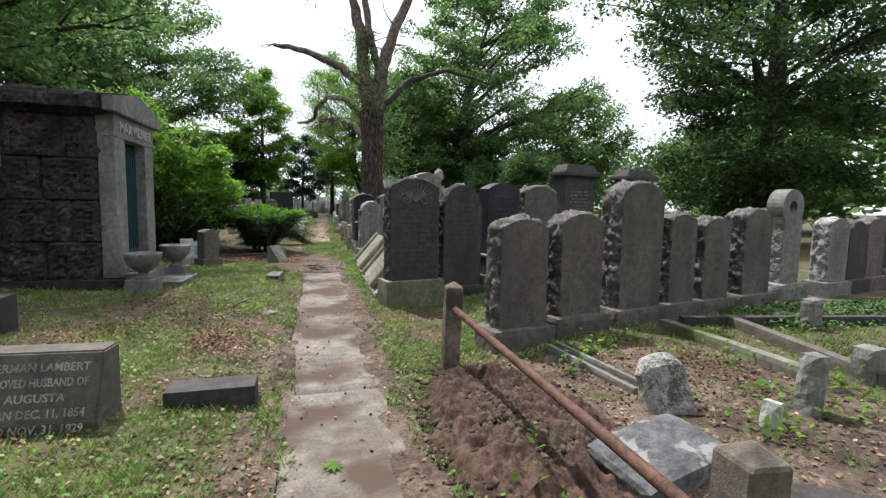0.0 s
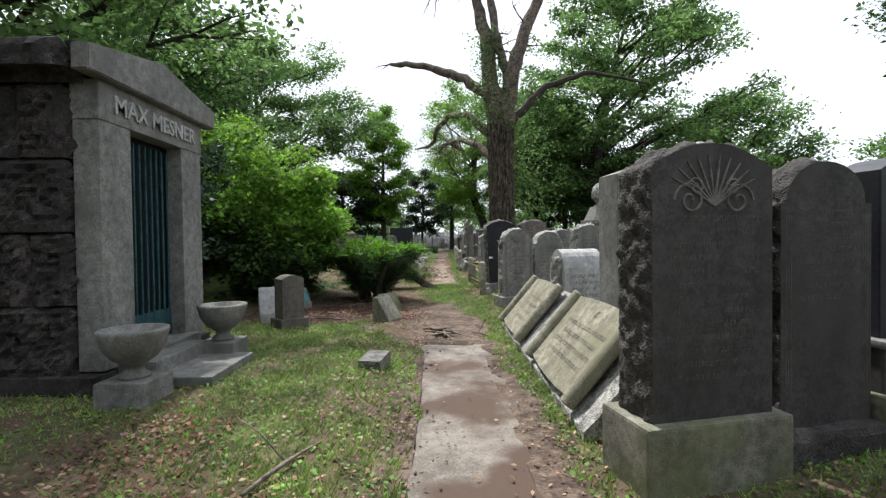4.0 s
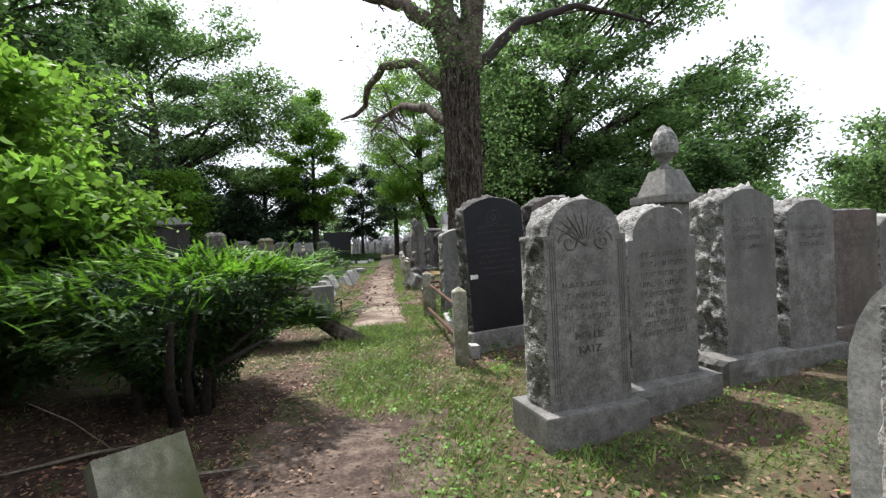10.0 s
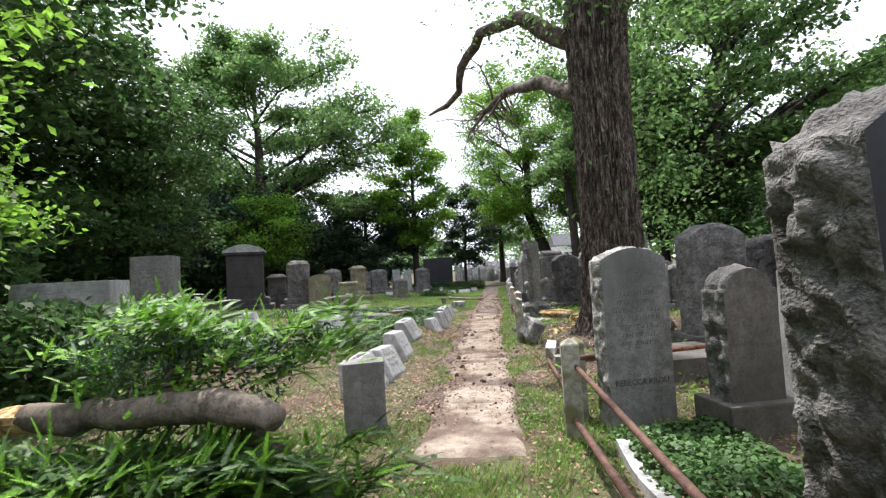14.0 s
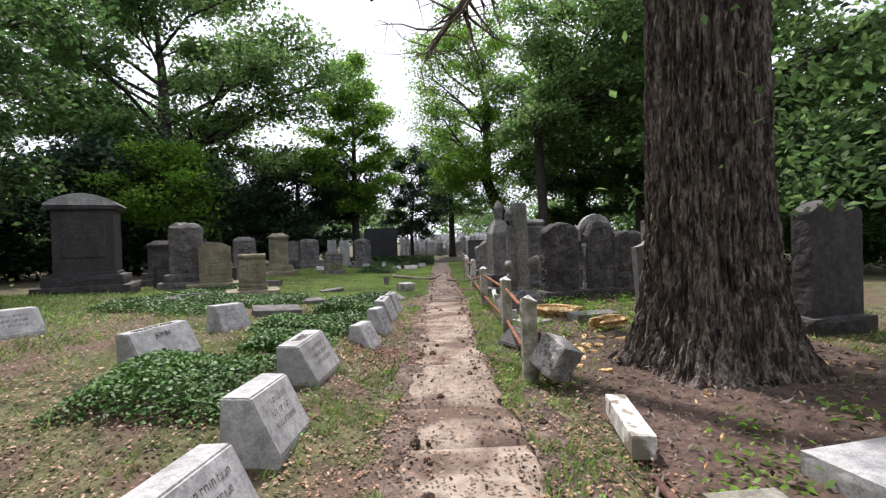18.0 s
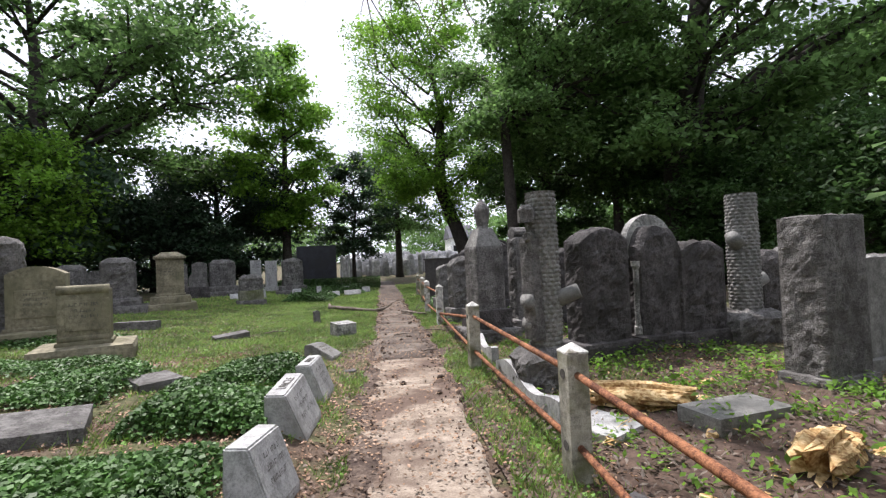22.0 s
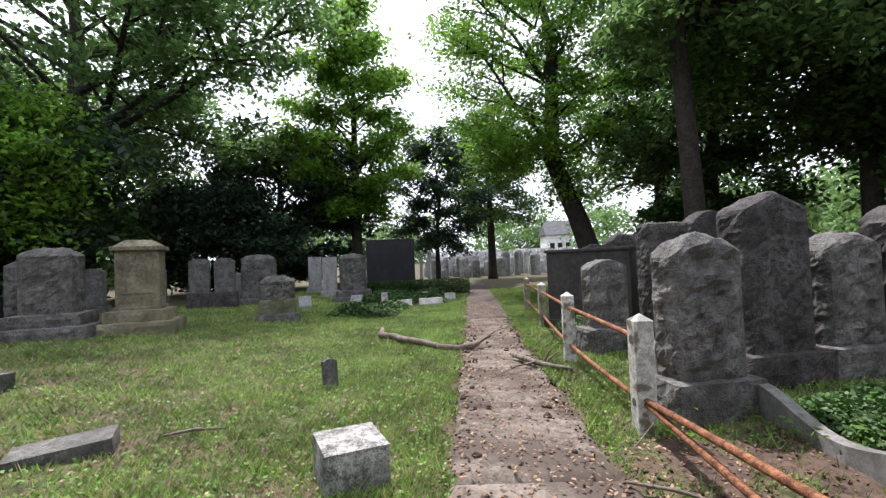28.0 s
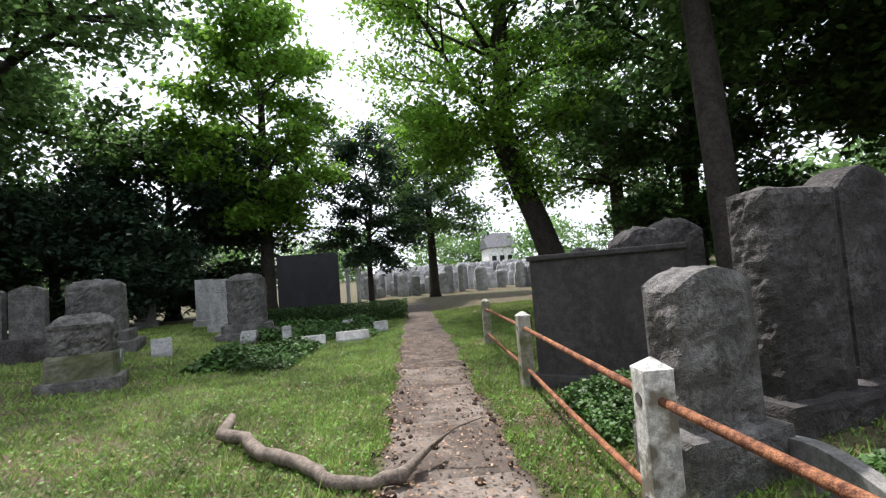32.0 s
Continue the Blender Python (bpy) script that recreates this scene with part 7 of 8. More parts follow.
def squeeze(ly):
    """How far the bush reaches on its path side, as a share of its full width: it is pinched where the log lies."""
    edge = np.interp(ly, [-2.7, -2.1, -1.4, -0.9, -0.35, 0.25, 0.95, 1.45, 2.2, 2.8], [1.4, 1.55, 1.5, 1.0, 0.3, 0.05, 0.4, 1.3, 1.5, 0.9])
    return edge / (1.25 * np.sqrt(np.clip(1 - (ly / 2.75) ** 2, 0.08, 1)))


sprays, sdir = [], []
for k in range(900):
    a = rng.uniform(0, 2 * math.pi)
    lob = 1 + 0.10 * math.sin(a * 3 + 1) + 0.08 * math.sin(a * 7)
    if k % 2:
        t = rng.uniform(0, 1) ** 0.5
        rr, z, lift = 1.08 * lob * t, 1.30 - 0.2 * t ** 4 + rng.uniform(-0.2, 0.05) + 0.08 * math.sin(a * 5 + 6 * t), rng.uniform(0.1, 0.5)
    else:
        q = rng.uniform(0, 1)
        rr, z, lift = lob * (0.5 + 0.6 * q ** 0.7) * rng.uniform(0.85, 1.05), 0.28 + 0.95 * q, rng.uniform(-0.1, 0.35)
    ly = YS * rr * math.sin(a)
    if k % 8 == 3:
        ly, z, lift = rng.uniform(1.18, 1.5), rng.uniform(0.3, 0.6), rng.uniform(0.1, 0.5)
    elif -0.1 < ly < 1.18:
        continue
    if 1.1 < ly < 1.6:
        z = min(z, rng.uniform(0.30, 0.62))
    c = (1.1 * rr * math.cos(a) * (squeeze(ly) if math.cos(a) > 0 else 1), ly, z + (0.05 if ly < -0.6 else 0.08 if ly > 1.6 else 0))
    for j in range(18):
        sprays.append((c[0] + rng.normal() * 0.085, c[1] + rng.normal() * 0.085, c[2] + rng.normal() * 0.03))
        sdir.append((math.cos(a) + rng.normal() * 0.55, math.sin(a) + rng.normal() * 0.55, lift + rng.normal() * 0.2 + (1.2 if rng.uniform(0, 1) < 0.03 else 0)))
sprays, sdir = np.array(sprays), np.array(sdir)
sdir /= np.linalg.norm(sdir, axis=1, keepdims=True)
side = np.cross(sdir, (0, 0, 1.0)) + rng.normal(size=sdir.shape) * 0.25
side /= np.linalg.norm(side, axis=1, keepdims=True)
V, F = [], []
ln = rng.uniform(0.11, 0.24, (len(sprays), 1)) + 0.12 * (rng.uniform(0, 1, (len(sprays), 1)) > 0.94)
for k in range(15):
    t = k / 14
    p = sprays + sdir * ln * t + np.array([0, 0, -0.03]) * t * t
    for s in (-1, 1):
        tip = p + side * s * 0.023 * (1.1 - 0.7 * t) + sdir * 0.02
        wv = sdir * 0.0085
        V.append(np.stack([p - wv, tip, p + wv], 1))
V = np.concatenate(V).reshape(30, -1, 3, 3)
# Bright young needles go mostly on top; lower sprays are darkened for shade.
lit = (rng.uniform(0, 1, len(sprays)) < np.where(sprays[:, 1] > 1, np.where(sprays[:, 2] > 0.8, 0.75, 0.25), np.where(sprays[:, 2] > 1.05, 0.5, 0.03))) | (sdir[:, 2] > 0.7)
for name2, sel, tone in (("foliage", ~lit, YEW_OLD_SHADED), ("lit_foliage", lit, YEW)):
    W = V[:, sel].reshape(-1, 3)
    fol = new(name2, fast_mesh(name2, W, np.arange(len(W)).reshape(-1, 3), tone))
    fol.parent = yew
# Dark core leaves: the shade inside the bush, put into their colour.
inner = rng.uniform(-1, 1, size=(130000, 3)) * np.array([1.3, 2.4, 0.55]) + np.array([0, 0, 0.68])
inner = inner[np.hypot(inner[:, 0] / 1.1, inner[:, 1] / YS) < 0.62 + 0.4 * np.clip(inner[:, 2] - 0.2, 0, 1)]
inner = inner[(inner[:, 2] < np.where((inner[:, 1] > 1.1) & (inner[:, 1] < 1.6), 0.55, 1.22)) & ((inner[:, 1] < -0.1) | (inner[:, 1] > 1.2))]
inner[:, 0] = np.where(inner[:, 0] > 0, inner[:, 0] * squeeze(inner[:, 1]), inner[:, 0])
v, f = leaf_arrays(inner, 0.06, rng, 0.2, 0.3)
core = new("shaded_inner_foliage", fast_mesh("shaded_inner_foliage", v, f, LEAF_BLUE))
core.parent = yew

# the great half-dead tree beside the path
TX, TY = 2.70, 25.55
great = thing("great_tree", pose(TX, TY, ground_z(TX, TY)), "massive old tree with deeply furrowed bark and dead upper limbs", "tree")
bm = bmesh.new()
zs = [0, 0.08, 0.2, 0.4, 0.7, 1.1, 1.6, 2.2, 2.9, 3.6, 4.4, 5.2, 6.0, 6.6]
rs = [1.06, 0.98, 0.89, 0.79, 0.71, 0.645, 0.605, 0.58, 0.565, 0.55, 0.545, 0.56, 0.60, 0.56]
rows_n, sides = 130, 230
rings = []
for j in range(rows_n + 1):
    z = 6.6 * (j / rows_n) ** 1.15
    r = float(np.interp(z, zs, rs))
    cx, cy = 0.16 * math.exp(-z * 0.9) - 0.10 * z / 6.6, -0.05 * z
    line = []
    for k in range(sides):
        a = 2 * math.pi * k / sides
        flare = 1 + 0.08 * math.exp(-z * 2.2) * math.sin(a * 5 + 0.7) + 0.05 * math.sin(a * 3 + z * 0.3)
        p = Vector((math.cos(a), math.sin(a), 0))
        plate = 1 - abs(noise.noise(p * 10 + Vector((0, 0, z * 0.9)))) * 2.2
        split = 1 - abs(noise.noise(p * 22 + Vector((3, 1, z * 2.6)))) * 2.2
        crack = noise.noise(p * 26 + Vector((0, 5, z * 13)))
        rr = r * 0.95 * flare - 0.06 * max(0, plate) ** 2.2 - 0.055 * max(0, split) ** 2.0 + 0.03 * crack + 0.05
        line.append(bm.verts.new((cx + rr * math.cos(a), cy + rr * math.sin(a), z - 0.04)))
    rings.append(line)
for a, b in zip(rings, rings[1:]):
    for k in range(sides):
        bm.faces.new((a[k], a[(k + 1) % sides], b[(k + 1) % sides], b[k]))
bm.faces.new(rings[-1])
part("trunk", bm, BARK_OLD, great)


def bough(pts, radii, mat=BARK, seed=1, twigs=0, tw_len=(0.6, 1.6), name="bough"):
    rn = random.Random(seed)
    dense, rr = [], []
    for (a, b), (ra, rb2) in zip(zip(pts, pts[1:]), zip(radii, radii[1:])):
        n = max(2, int((Vector(b) - Vector(a)).length / 0.35))
        for k in range(n):
            t = k / n
            dense.append(Vector(a).lerp(Vector(b), t) + Vector((rn.uniform(-1, 1), rn.uniform(-1, 1), rn.uniform(-1, 1))) * ra * 0.22)
            rr.append((ra + (rb2 - ra) * t) * rn.uniform(0.92, 1.08))
    dense.append(Vector(pts[-1]))
    rr.append(radii[-1])
    bm = tube_bm(dense, rr, 12, 0.16, seed)
    for k in range(twigs):
        i = rn.randrange(len(dense) // 3, len(dense))
        p = dense[i]
        d = Vector((rn.uniform(-1, 1), rn.uniform(-0.6, 1), rn.uniform(-0.75, 0.55))).normalized()
        ln = rn.uniform(*tw_len)
        q = [p]
        for s in range(5):
            d = (d + Vector((rn.uniform(-1, 1), rn.uniform(-1, 1), rn.uniform(-1, 0.8))) * 0.35).normalized()
            q.append(q[-1] + d * ln / 5)
        r0 = min(rr[i] * 0.5, 0.05)
        tube_bm(q, [r0, r0 * 0.8, r0 * 0.6, r0 * 0.45, r0 * 0.3, 0.004], 5, 0, seed, bm)
        for s in range(3):
            e = q[rn.randrange(1, 5)]
            dd = (d + Vector((rn.uniform(-1, 1), rn.uniform(-1, 1), rn.uniform(-1, 1))) * 0.9).normalized()
            tube_bm([e, e + dd * ln * 0.22, e + dd * ln * 0.4 + Vector((0, 0, -0.05))], [r0 * 0.35, r0 * 0.22, 0.003], 4, 0, seed, bm)
    return part(name, bm, mat, great, smooth=True)


bough([(-0.1, -0.3, 6.2), (-0.45, -0.4, 8.0), (-0.65, -0.2, 10.0), (-1.2, 0, 12.5), (-2.4, 0.2, 14.5)], [0.46, 0.36, 0.30, 0.2, 0.08], seed=2, twigs=5, tw_len=(1, 2.6))
bough([(0.1, -0.3, 6.2), (0.35, -0.5, 8.2), (0.9, -0.5, 10.2), (1.9, -0.3, 12.4), (2.9, -0.2, 15.0)], [0.42, 0.33, 0.27, 0.2, 0.08], seed=3, twigs=5, tw_len=(1, 2.6))
bough([(0.35, -0.3, 8.0), (-0.3, -0.5, 10.4), (-0.5, -0.4, 12.0), (-2.4, -0.5, 12.4), (-5.0, -0.5, 13.0), (-7.0, -0.3, 14.3)], [0.2, 0.18, 0.17, 0.14, 0.10, 0.04], seed=4, twigs=9, tw_len=(0.8, 2.0))
bough([(-0.3, -0.4, 7.3), (-1.6, 0.0, 8.5), (-3.4, 0.8, 9.4), (-4.6, 1.5, 9.75), (-5.1, 1.9, 9.9)], [0.26, 0.2, 0.16, 0.13, 0.08], BARK, seed=5, twigs=3, tw_len=(0.5, 1.0))
bough([(-0.4, 0.1, 6.0), (-1.4, 0.9, 7.1), (-2.3, 1.9, 7.35), (-2.9, 2.8, 6.9), (-3.0, 3.2, 6.4), (-3.4, 3.6, 6.2), (-4.0, 4.4, 6.25)], [0.2, 0.17, 0.14, 0.12, 0.10, 0.08, 0.04], BARK, seed=6, twigs=2, tw_len=(0.4, 0.8))
bough([(-0.3, 0.3, 5.0), (-0.9, 1.8, 5.9), (-1.6, 4.2, 6.7), (-2.3, 6.8, 7.0), (-3.0, 9.0, 6.8)], [0.2, 0.16, 0.12, 0.08, 0.03], BARK, seed=7, twigs=26, tw_len=(0.7, 2.2))
bough([(0.5, 0.2, 6.6), (2.2, 0.8, 8.4), (4.4, 1.2, 9.2), (7.2, 1.2, 8.6)], [0.2, 0.15, 0.1, 0.04], BARK_DARK, seed=8, twigs=8, tw_len=(0.8, 2))
rng = np.random.default_rng(52)
t = rng.uniform(0, 1, 2600)
iv = np.stack([-0.10 - 0.55 * t, -0.3 - 0.15 * t, 6.0 + 4.2 * t], 1) + rng.normal(size=(2600, 3)) * np.array([0.36, 0.36, 0.25])
iv2 = np.stack([rng.normal(1.0, 0.7, 2600), rng.normal(0.3, 0.6, 2600), rng.uniform(1.6, 6.5, 2600)], 1)
iv2 = iv2[np.hypot(iv2[:, 0], iv2[:, 1]) > 0.62]
iv3 = np.stack([rng.normal(-0.6, 0.9, 2400), rng.normal(0.9, 1.2, 2400), rng.normal(7.2, 0.55, 2400)], 1)
v, f = leaf_arrays(np.concatenate([iv, iv2, iv3]), 0.13, rng)
cr = new("clinging_vine", fast_mesh("clinging_vine", v, f, LEAF))
cr.parent = great
cr["label"] = "green vine leaves clinging to the trunk"

# hedge by the dark monument
rng = np.random.default_rng(53)
hed = np.stack([rng.uniform(-6.5, -0.25, 15000), rng.uniform(53.3, 54.3, 15000), rng.uniform(0.03, 0.72, 15000)], 1)
v, f = leaf_arrays(hed, 0.085, rng)
hedge = tagged(new("hedge", fast_mesh("hedge", v, f, LEAF_DARK)), "low clipped dark green hedge before a monument", "hedge")

# ivy beds
def bed_points(rng, n, x0, x1, y0, y1, h):
    x, y = rng.uniform(x0, x1, n), rng.uniform(y0, y1, n)
    u, v = (x - x0) / (x1 - x0) * 2 - 1, (y - y0) / (y1 - y0) * 2 - 1
    e = np.clip(1 - np.maximum(np.abs(u), np.abs(v)) ** 5, 0, 1)
    keep = rng.uniform(0, 1, n) < e * 1.2 * (0.75 + 0.25 * np.sin(x * 5) * np.sin(y * 4))
    x, y, e = x[keep], y[keep], e[keep]
    g = ground_height(x, y)
    z = g + 0.02 + h * e * rng.uniform(0.25, 1, len(x)) * (0.75 + 0.25 * np.sin(x * 3.1 + y * 2.2))
    return np.stack([x, y, z], 1)


rng = np.random.default_rng(54)
for n, b in ((5600, (-2.9, -1.3, 27.0, 28.5, 0.24)), (5200, (-2.45, -1.25, 28.85, 30.1, 0.26)), (4800, (-2.4, -1.3, 30.3, 31.6, 0.24)), (3600, (-4.2, -2.9, 29.7, 31.1, 0.22)), (3200, (-2.6, -1.5, 26.0, 26.8, 0.2)), (3600, (-3.3, -1.7, 24.1, 25.8, 0.2)), (4200, (-6.3, -4.2, 28.6, 30.6, 0.2)), (4200, (-6.6, -3.7, 31.0, 32.8, 0.2)), (3600, (-7.6, -5.4, 34.4, 36.0, 0.25)), (3000, (1.15, 2.2, 18.2, 20.2, 0.28)), (1400, (2.6, 4.2, 16.2, 17.0, 0.18)), (2600, (1.25, 2.1, 40.0, 41.3, 0.35)), (3800, (2.15, 3.6, 37.4, 39.2, 0.3)), (2600, (2.15, 3.2, 34.9, 36.4, 0.26)), (3000, (5.2, 9.5, 4.2, 5.5, 0.15)), (4200, (-5.0, -1.2, 49.5, 52.6, 0.25)), (2600, (-4.3, -2.2, 46.5, 48.0, 0.25)), (1800, (-3.4, -2.3, 44.9, 46.2, 0.25)), (5200, (-4.4, -2.3, 45.2, 47.8, 0.36)), (6500, (-4.9, -0.95, 48.7, 52.9, 0.42)), (1800, (-3.0, -1.6, 18.0, 20.0, 0.12)), (2000, (-5.0, -3.2, 16.6, 20.0, 0.12))):
    v, f = leaf_arrays(bed_points(rng, n * 3 if b[2] < 45 else n * 2, *b), 0.043 if b[2] < 45 else 0.09, rng, 0.9, 0.85)
    tagged(new("ivy_bed", fast_mesh("ivy_bed", v, f, IVY)), "low mound of glossy dark green ivy over a grave", "ivy", "ivy beds", "stuff")
# scattered weeds on the right-hand plots
rng = np.random.default_rng(55)
wx = []
for k in range(260):
    x, y = rng.uniform(1.2, 4.2), rng.choice([rng.uniform(15.6, 20), rng.uniform(27.2, 36.5), rng.uniform(27.2, 33), rng.uniform(20.5, 24), rng.uniform(2, 4.4) if k % 3 == 0 else rng.uniform(28, 31)])
    wx.append(rng.normal(size=(26, 3)) * np.array([0.09, 0.09, 0.05]) + np.array([x, y, ground_z(x, y) + 0.09]))
v, f = leaf_arrays(np.concatenate(wx), 0.068, rng, 1.1, 0.5)
tagged(new("weeds", fast_mesh("weeds", v, f, LEAF_BRIGHT)), "fresh green weeds sprouting in the plots", "weeds", kind="stuff")

# bark and rotten wood strewn below the great tree
rng = np.random.default_rng(58)
x, y = rng.uniform(0.95, 4.2, 7000), np.clip(rng.normal(26.6, 2.6, 7000), 21.2, 31)
p = np.stack([x, y, 0.13 * rise(x, 1.2, 3.2) + 0.055 + rng.uniform(-0.01, 0.04, 7000)], 1)
for k, (name, mat, lab, sz) in enumerate((("bark_debris", BARK, "broken bark strewn on the dark soil", 0.06), ("dead_wood_debris", DEADWOOD, "grey rotten wood splinters on the soil", 0.07), ("pale_wood_debris", FRESHWOOD, "pale yellow splinters among the bark", 0.07))):
    q = p[k::3] if k < 2 else p[::14]
    v, f = leaf_arrays(q, sz, rng, 1.2, 0.32)
    tagged(new(name, fast_mesh(name, v, f, mat)), lab, "wood debris", kind="stuff")
# dried reddish clover in patches of the first lawn
cl = [rng.normal(size=(700, 2)) * np.array([0.32, 0.42]) * k + np.array(c) for c, k in (((-1.5, 6.4), 1.0), ((-2.5, 5.6), 1.2), ((-1.1, 5.3), 0.6), ((-2.1, 7.6), 0.9), ((-0.9, 13.2), 0.8), ((-2.2, 13.6), 1.3), ((3.3, 3.4), 1.1), ((-2.9, 33.2), 1.2), ((-1.0, 26.8), 0.9))]
cl = np.concatenate(cl)
v, f = leaf_arrays(np.column_stack([cl, ground_height(cl[:, 0], cl[:, 1]) + rng.uniform(0.02, 0.05, len(cl))]), 0.036, rng, 1.4, 0.7)
tagged(new("dried_clover", fast_mesh("dried_clover", v, f, leaf_material("red_dry_leaves", (0.15, 0.06, 0.038), island=0.5, through=0.1))), "patches of dried red-brown leaves in the lawn", "leaf litter", kind="stuff")

# grass
def on_path(x, y, grow=0.0):
    """Where feet keep the ground clear: the slabs, and the trodden earth before the yew."""
    wob = 0.05 * np.sin(y * 3.1 + np.sin(y * 1.7)) + 0.03 * np.sin(y * 9.3)
    slab = (x > path_left(y) + wob - grow) & (x < path_right(y) + 0.05 * np.sin(y * 2.9 + 1) + 0.03 * np.sin(y * 8.3) + grow) & ((y < 11.2) | (y > 19.5))
    earth = (x > -0.9 + wob) & (x < np.interp(y, [11, 12, 13, 14.8, 16], [0.6, 0.62, 0.5, 0.0, -0.7]) + 2 * wob) & (y > 11) & (y < 16.2)
    return slab | earth


rng = np.random.default_rng(56)
N = 1000000
x = np.concatenate([rng.normal(-0.2, 2.2, N // 2), rng.uniform(-10, 7, N // 2)])
y = rng.uniform(-1.0, 56, N)
tuft = np.sin(x * 9.1 + 2 * np.sin(y * 5.3)) * np.sin(y * 8.3 + 2 * np.sin(x * 6.1)) + 0.6 * np.sin(x * 23 + y * 11) * np.sin(y * 27 - x * 9)
keep = (rng.uniform(0, 1, N) > bare(x, y) * 1.25 - 0.12 - 0.28 * tuft) & ~on_path(x, y)
tuft = np.clip(tuft[keep], -0.6, 1.2)
x, y = x[keep], y[keep]
n = len(x)
g = ground_height(x, y)
h = rng.uniform(0.025, 0.07, n) * (1.15 + 0.45 * tuft) * (1 + 0.8 * (rng.uniform(0, 1, n) > 0.93)) * np.where(y > 30, 0.85, np.where(y < 18, 0.7, 0.9))
a = rng.uniform(0, 2 * math.pi, n)
wdt = np.where(y > 28, 0.0075, 0.006) * (1 + 0.6 * (np.abs(x) > 4))
p0 = np.stack([x, y, g - 0.005], 1)
s = np.stack([np.cos(a), np.sin(a), 0 * a], 1) * wdt[:, None]
tip = p0 + np.stack([np.cos(a * 2.3) * h * 0.8, np.sin(a * 2.3) * h * 0.8, h], 1)
V = np.stack([p0 - s, p0 + s, tip], 1).reshape(-1, 3)
tagged(new("grass", fast_mesh("grass", V, np.arange(len(V)).reshape(-1, 3), BLADE)), "thin short grass mixed with clover", "grass", kind="stuff")
for name, mat, pick, lab in (("dry_grass", STRAW, 9, "dry straw-coloured grass among the green"),):
    k = np.arange(0, n, pick)
    V2 = V.reshape(-1, 3, 3)[k] + np.array([0.013, 0.009, 0.0])
    tagged(new(name, fast_mesh(name, V2.reshape(-1, 3), np.arange(len(k) * 3).reshape(-1, 3), mat)), lab, "grass", kind="stuff")
# clover and small leaves between the blades
N = 165000
x, y = np.concatenate([rng.normal(0, 2.4, N // 2), rng.uniform(-9, 5, N // 2)]), rng.uniform(0, 52, N)
keep = (rng.uniform(0, 1, N) > bare(x, y) * 1.1 + 0.05) & ~on_path(x, y)
x, y = x[keep], y[keep]
v, f = leaf_arrays(np.stack([x, y, ground_height(x, y) + rng.uniform(0.012, 0.035, len(x))], 1), 0.034, rng, 1.6, 0.8)
tagged(new("clover", fast_mesh("clover", v, f, CLOVER)), "small clover leaves in the lawn", "clover", kind="stuff")
# dry leaves
N = 170000
x, y = np.concatenate([rng.normal(0, 1.8, N // 2), rng.uniform(-7, 6, N // 2)]), rng.uniform(0, 48, N)
keep = rng.uniform(0, 1, N) < 0.15 + 0.85 * bare(x, y)
keep |= (x > PATH_L) & (x < PATH_R) & (y > 20.5) & (rng.uniform(0, 1, N) < 0.6)
keep &= ~((x > PATH_L + 0.12) & (x < PATH_R - 0.12) & (rng.uniform(0, 1, N) < np.where(y > 20.5, 0.35, 0.85)))
x, y = x[keep], y[keep]
v, f = leaf_arrays(np.stack([x, y, ground_height(x, y) + rng.uniform(0.012, 0.028, len(x))], 1), 0.037, rng, 2.5, 0.6)
tagged(new("leaf_litter", fast_mesh("leaf_litter", v, f, LITTER)), "scattered dry brown leaves", "leaf litter", kind="stuff")
# chips of bark and brown leaves thick on the plots by the great tree and the ivy beds
CHIP = leaf_material("brown_chips", (0.25, 0.135, 0.085), island=0.65, through=0.05)
N = 60000
x = np.concatenate([rng.uniform(-5.5, -0.6, N // 2), rng.uniform(0.75, 5.5, N // 2)])
y = rng.uniform(20.6, 33.5, N)
patch = np.sin(x * 2.3 + 1.4 * np.sin(y * 1.3)) * np.sin(y * 1.9 + x) + 0.5 * np.sin(x * 6.1 - y * 3.3)
keep = (rng.uniform(-0.9, 1.3, N) < patch) & ~on_path(x, y) & (np.hypot(x - 2.7, y - 25.55) > 0.95)
x, y = x[keep], y[keep]
v, f = leaf_arrays(np.stack([x, y, ground_height(x, y) + rng.uniform(0.012, 0.035, len(x))], 1), 0.032, rng, 2.2, 0.5)
tagged(new("leaf_litter", fast_mesh("leaf_litter", v, f, CHIP)), "reddish brown chips and leaves on the bare plots", "leaf litter", kind="stuff")
# crumbs of loose earth on the heap, the beds and the path's edges
CRUMB = material("earth_crumbs", (0.07, 0.048, 0.037), scale=20, grain=90, rough=0.97, island=0.45)
rng = np.random.default_rng(59)
n = 3200
hx, hy = np.clip(rng.normal(1.35, 0.32, n), 0.7, 2.05), np.clip(rng.normal(3.0, 0.62, n), 1.7, 4.2)
hz = np.clip(1.1 - np.hypot((hx - 1.38) / 0.72, (hy - 3.0) / 1.35), 0, 1) * 0.11
bx, by = rng.uniform(0.9, 4.2, 2600), np.concatenate([rng.uniform(1.3, 4.4, 900), rng.uniform(21, 36, 1700)])
ey = np.concatenate([rng.uniform(0.5, 11, 300), rng.uniform(20.5, 46, 4200)])
ex = np.where(rng.uniform(0, 1, 4500) < 0.5, path_left(ey), path_right(ey)) + rng.normal(size=4500) * 0.16
c = np.concatenate([np.stack([hx, hy, hz], 1), np.stack([bx, by, ground_height(bx, by) + 0.015], 1), np.stack([ex, ey, 0 * ex + 0.006], 1)])
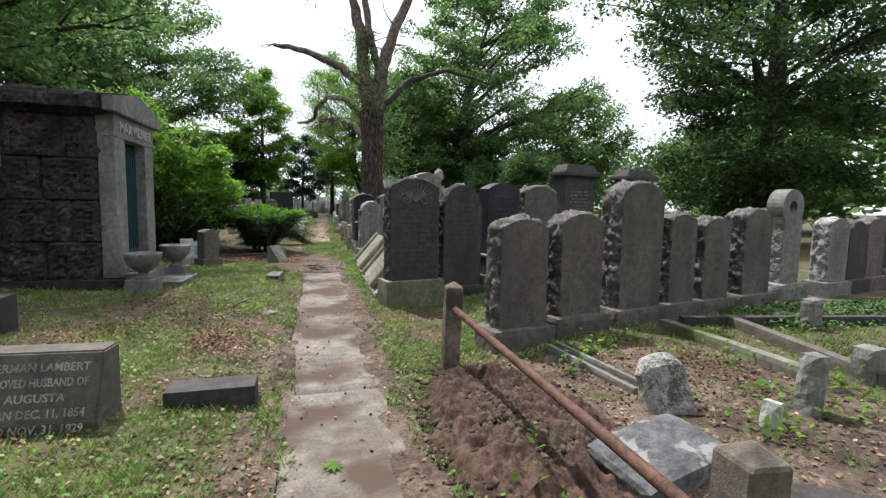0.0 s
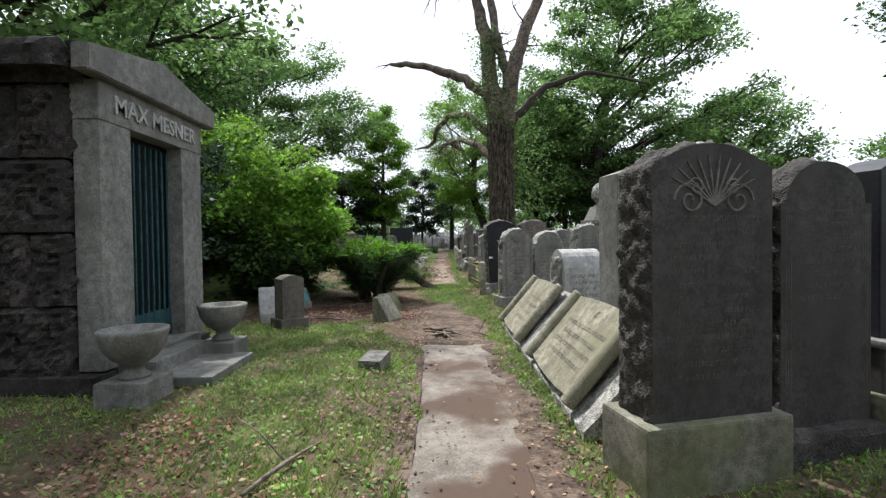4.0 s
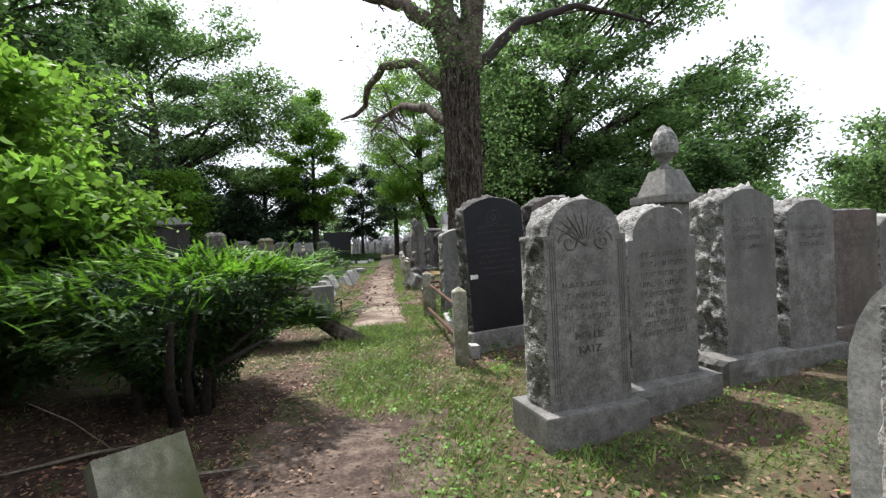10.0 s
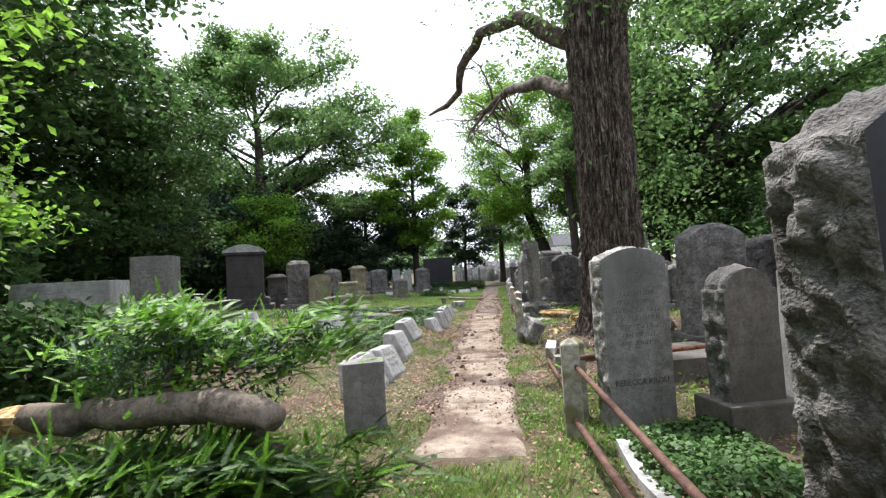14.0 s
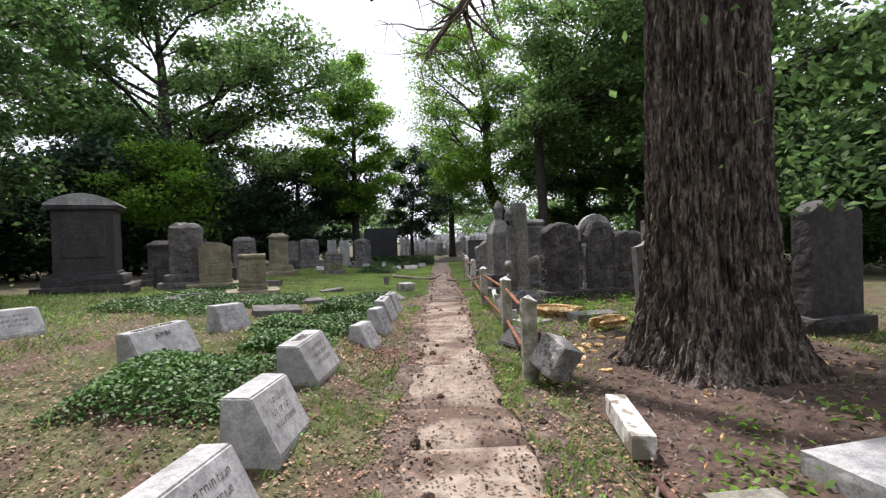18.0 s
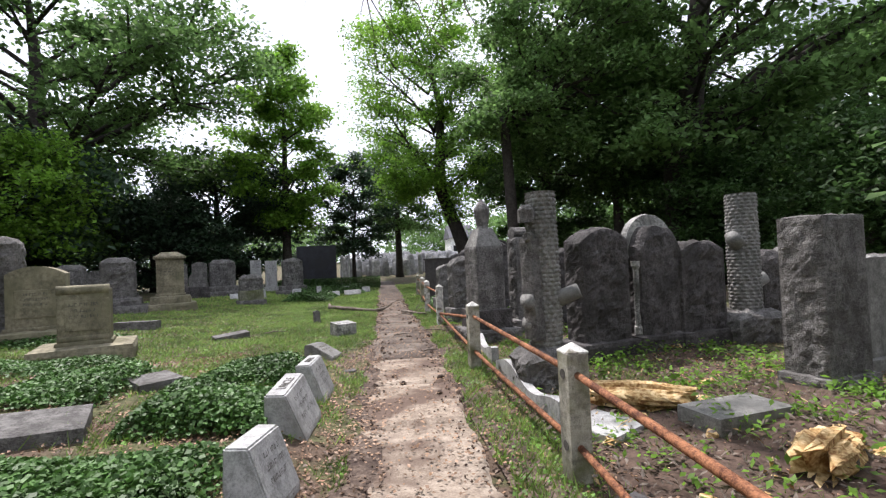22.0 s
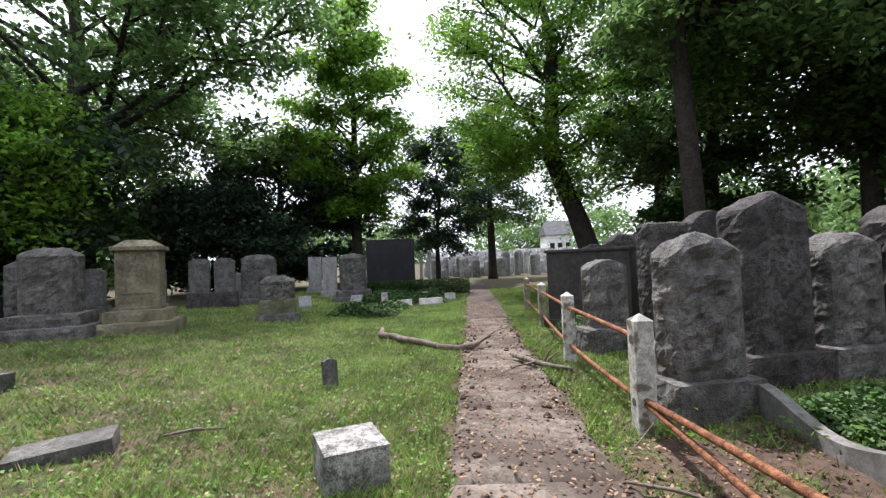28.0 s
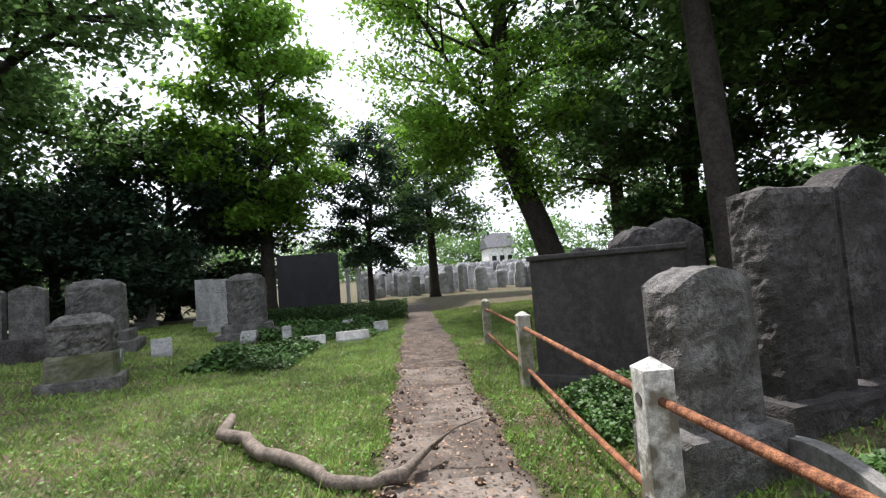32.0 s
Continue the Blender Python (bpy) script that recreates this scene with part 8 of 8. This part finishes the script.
size = np.concatenate([rng.uniform(0.012, 0.05, n), rng.uniform(0.008, 0.024, 2600), rng.uniform(0.005, 0.018, 4500)])[:, None]
corner = np.array([(1, 0, 0), (0, 1, 0), (-1, 0, 0), (0, -1, 0), (0, 0, 0.7), (0, 0, -0.7)])
V = c[:, None] + corner[None] * size[:, None] * rng.uniform(0.55, 1.25, (len(c), 6, 1)) + rng.normal(size=(len(c), 6, 3)) * size[:, None] * 0.18
F = np.array([(0, 1, 4), (1, 2, 4), (2, 3, 4), (3, 0, 4), (1, 0, 5), (2, 1, 5), (3, 2, 5), (0, 3, 5)])
tagged(new("earth_crumbs", fast_mesh("earth_crumbs", V.reshape(-1, 3), (np.arange(len(c))[:, None, None] * 6 + F[None]).reshape(-1, 3), CRUMB)), "loose brown crumbs of earth along the path", "earth", kind="stuff")
# clods and crumbs of earth on the path
clods = []
for k in range(4):
    bm0 = rock_bm(0.05 + 0.02 * (k % 2), 0.04, 0.022, 0.016, "lump", 1.7 * k + 1, 0.014)
    clods.append(bpy.data.meshes.new("clod"))
    bm0.to_mesh(clods[-1])
    bm0.free()
    clods[-1].materials.append(CRUMB)
for k in range(190):
    yv = RND.choice((RND.uniform(22, 28.5), RND.uniform(30, 44), RND.uniform(32, 40), RND.uniform(36, 43)))
    o = new("earth_clod", clods[k % 4])
    o.matrix_basis = pose(RND.choice((RND.uniform(-0.45, 0.7), RND.gauss(0.45, 0.16), RND.gauss(-0.4, 0.12))), yv, 0.003, RND.uniform(-15, 15), 0, RND.uniform(0, 360)) @ Matrix.Scale(RND.uniform(0.2, 1.0) ** 1.6 + 0.12, 4)
    tagged(o, "small brown clod of earth on the path", "clod", "clods on the path")

leaf_bm = bmesh.new()
tips = [(0.5 if k % 2 else 1.0) * (0.075 if k != 9 else 0.05) for k in range(18)]
rim_v = [leaf_bm.verts.new((tips[k] * math.cos(2 * math.pi * k / 18), tips[k] * math.sin(2 * math.pi * k / 18), 0.004 * (k % 2))) for k in range(18)]
mid_v = leaf_bm.verts.new((0, 0, 0.008))
for k in range(18):
    leaf_bm.faces.new((mid_v, rim_v[k], rim_v[(k + 1) % 18]))
fallen = thing("fallen_leaf", pose(0.06, 2.72, 0.016, 4, 3, 40), "fresh green lobed leaf lying on the path", "leaf")
part("blade", leaf_bm, LEAF_BRIGHT, fallen)
part("stalk", tube_bm([(0, 0, 0.008), (-0.06, 0.01, 0.004), (-0.1, -0.01, 0.003)], [0.002, 0.002, 0.002], 5), LEAF_BRIGHT, fallen)

# ---- far field of pale stones, house and far trees ----
rng = np.random.default_rng(60)
V, F = [], []
for k in range(700):
    x, y = rng.uniform(-4, 20), rng.uniform(70, 112)
    if -9 < x < -1.0 and y < 70:
        continue
    w, d, h = rng.uniform(0.45, 0.95), 0.3, rng.uniform(0.6, 2.0)
    z = max(0, (y - 62) * 0.03)
    c = np.array([[sx * w / 2, sy * d / 2, sz] for sz in (-0.3, h * 0.85) for sy in (-1, 1) for sx in (-1, 1)] + [[-w * 0.3, -d / 2, h], [w * 0.3, -d / 2, h], [-w * 0.3, d / 2, h], [w * 0.3, d / 2, h]])
    b = len(V) * 12
    V.append(c + np.array([x, y, z]))
    for q in ((0, 1, 5, 4), (2, 6, 7, 3), (0, 4, 6, 2), (1, 3, 7, 5), (4, 5, 9, 8), (6, 10, 11, 7), (8, 9, 11, 10), (4, 8, 10, 6), (5, 7, 11, 9)):
        F.append([b + i for i in q])
tagged(new("far_headstones", fast_mesh("far_headstones", np.concatenate(V), F, FARSTONE)), "distant crowd of pale headstones on a slope", "headstones", kind="stuff")
hx, hy = np.meshgrid(np.linspace(-80, 80, 21), np.linspace(58, 130, 19))
hz = np.clip((hy - 62) * 0.03, -0.1, None) * np.clip((hy - 58) / 4, 0, 1) - 0.06
ii = np.arange(hx.size).reshape(hx.shape)
tagged(new("far_slope", fast_mesh("far_slope", np.stack([hx, hy, hz], -1).reshape(-1, 3), np.stack([ii[:-1, :-1], ii[:-1, 1:], ii[1:, 1:], ii[1:, :-1]], -1).reshape(-1, 4), GROUND, True)), "grassy slope of the far cemetery field", "ground", kind="structure")
house = thing("house", pose(16.6, 118, 1.4), "white house with a grey roof beyond the far stones", "house")
part("wall", box_bm(4.6, 8, 4.5, 0.02), WHITE, house)
bm = bmesh.new()
pr = [[bm.verts.new((xx, yv, zv)) for yv, zv in ((-0.4, 4.4), (4, 7.2), (8.4, 4.4))] for xx in (-2.6, 2.6)]
for a, b in ((0, 1), (1, 2), (2, 0)):
    bm.faces.new((pr[0][a], pr[0][b], pr[1][b], pr[1][a]))
bm.faces.new(pr[0][::-1])
bm.faces.new(pr[1])
bmesh.ops.recalc_face_normals(bm, faces=bm.faces[:])
part("roof", bm, ROOF, house)
for k in range(3):
    win = part("window", box_bm(1.0, 0.06, 1.4, 0.01, (-1.4 + k * 1.4, -0.04, 1.6)), WHITE, house)
    part("pane", box_bm(0.8, 0.03, 1.2, 0, (-1.4 + k * 1.4, -0.06, 1.7)), GLASS_DARK, win)
rng = np.random.default_rng(61)
L = []
for k in range(70):
    a = rng.uniform(-1.15, 1.15)
    d = rng.uniform(95, 135)
    c, _ = crown_centres(rng, 60, 22, (d * math.sin(a), 15 + d * math.cos(a), rng.uniform(5, 7)), (5.5, 5.5, rng.uniform(4.5, 7.0)), 1.0, 0.5, 0.4, -1)
    L.append(c)
for k in range(44):
    s = rng.choice([-1, 1])
    c, _ = crown_centres(rng, 60, 26, (s * rng.uniform(28, 42), rng.uniform(-30, 90), rng.uniform(3.8, 6)), (5, 5, rng.uniform(4, 6)), 1.0, 0.5, 0.4, -1)
    L.append(c)
# Unseen woods added behind the start; they cut sky light on the stone fronts.
for k in range(26):
    c, _ = crown_centres(rng, 60, 22, (rng.uniform(-35, 35), rng.uniform(-34, -18), 7), (6, 5, 8), 1.0, 0.5, 0.4, -1)
    L.append(c)
v, f = leaf_arrays(np.concatenate(L), 0.75, rng)
tagged(new("far_woods", fast_mesh("far_woods", v, f, LEAF)), "belt of distant green trees round the cemetery, added unseen behind the start", "woods", kind="stuff")
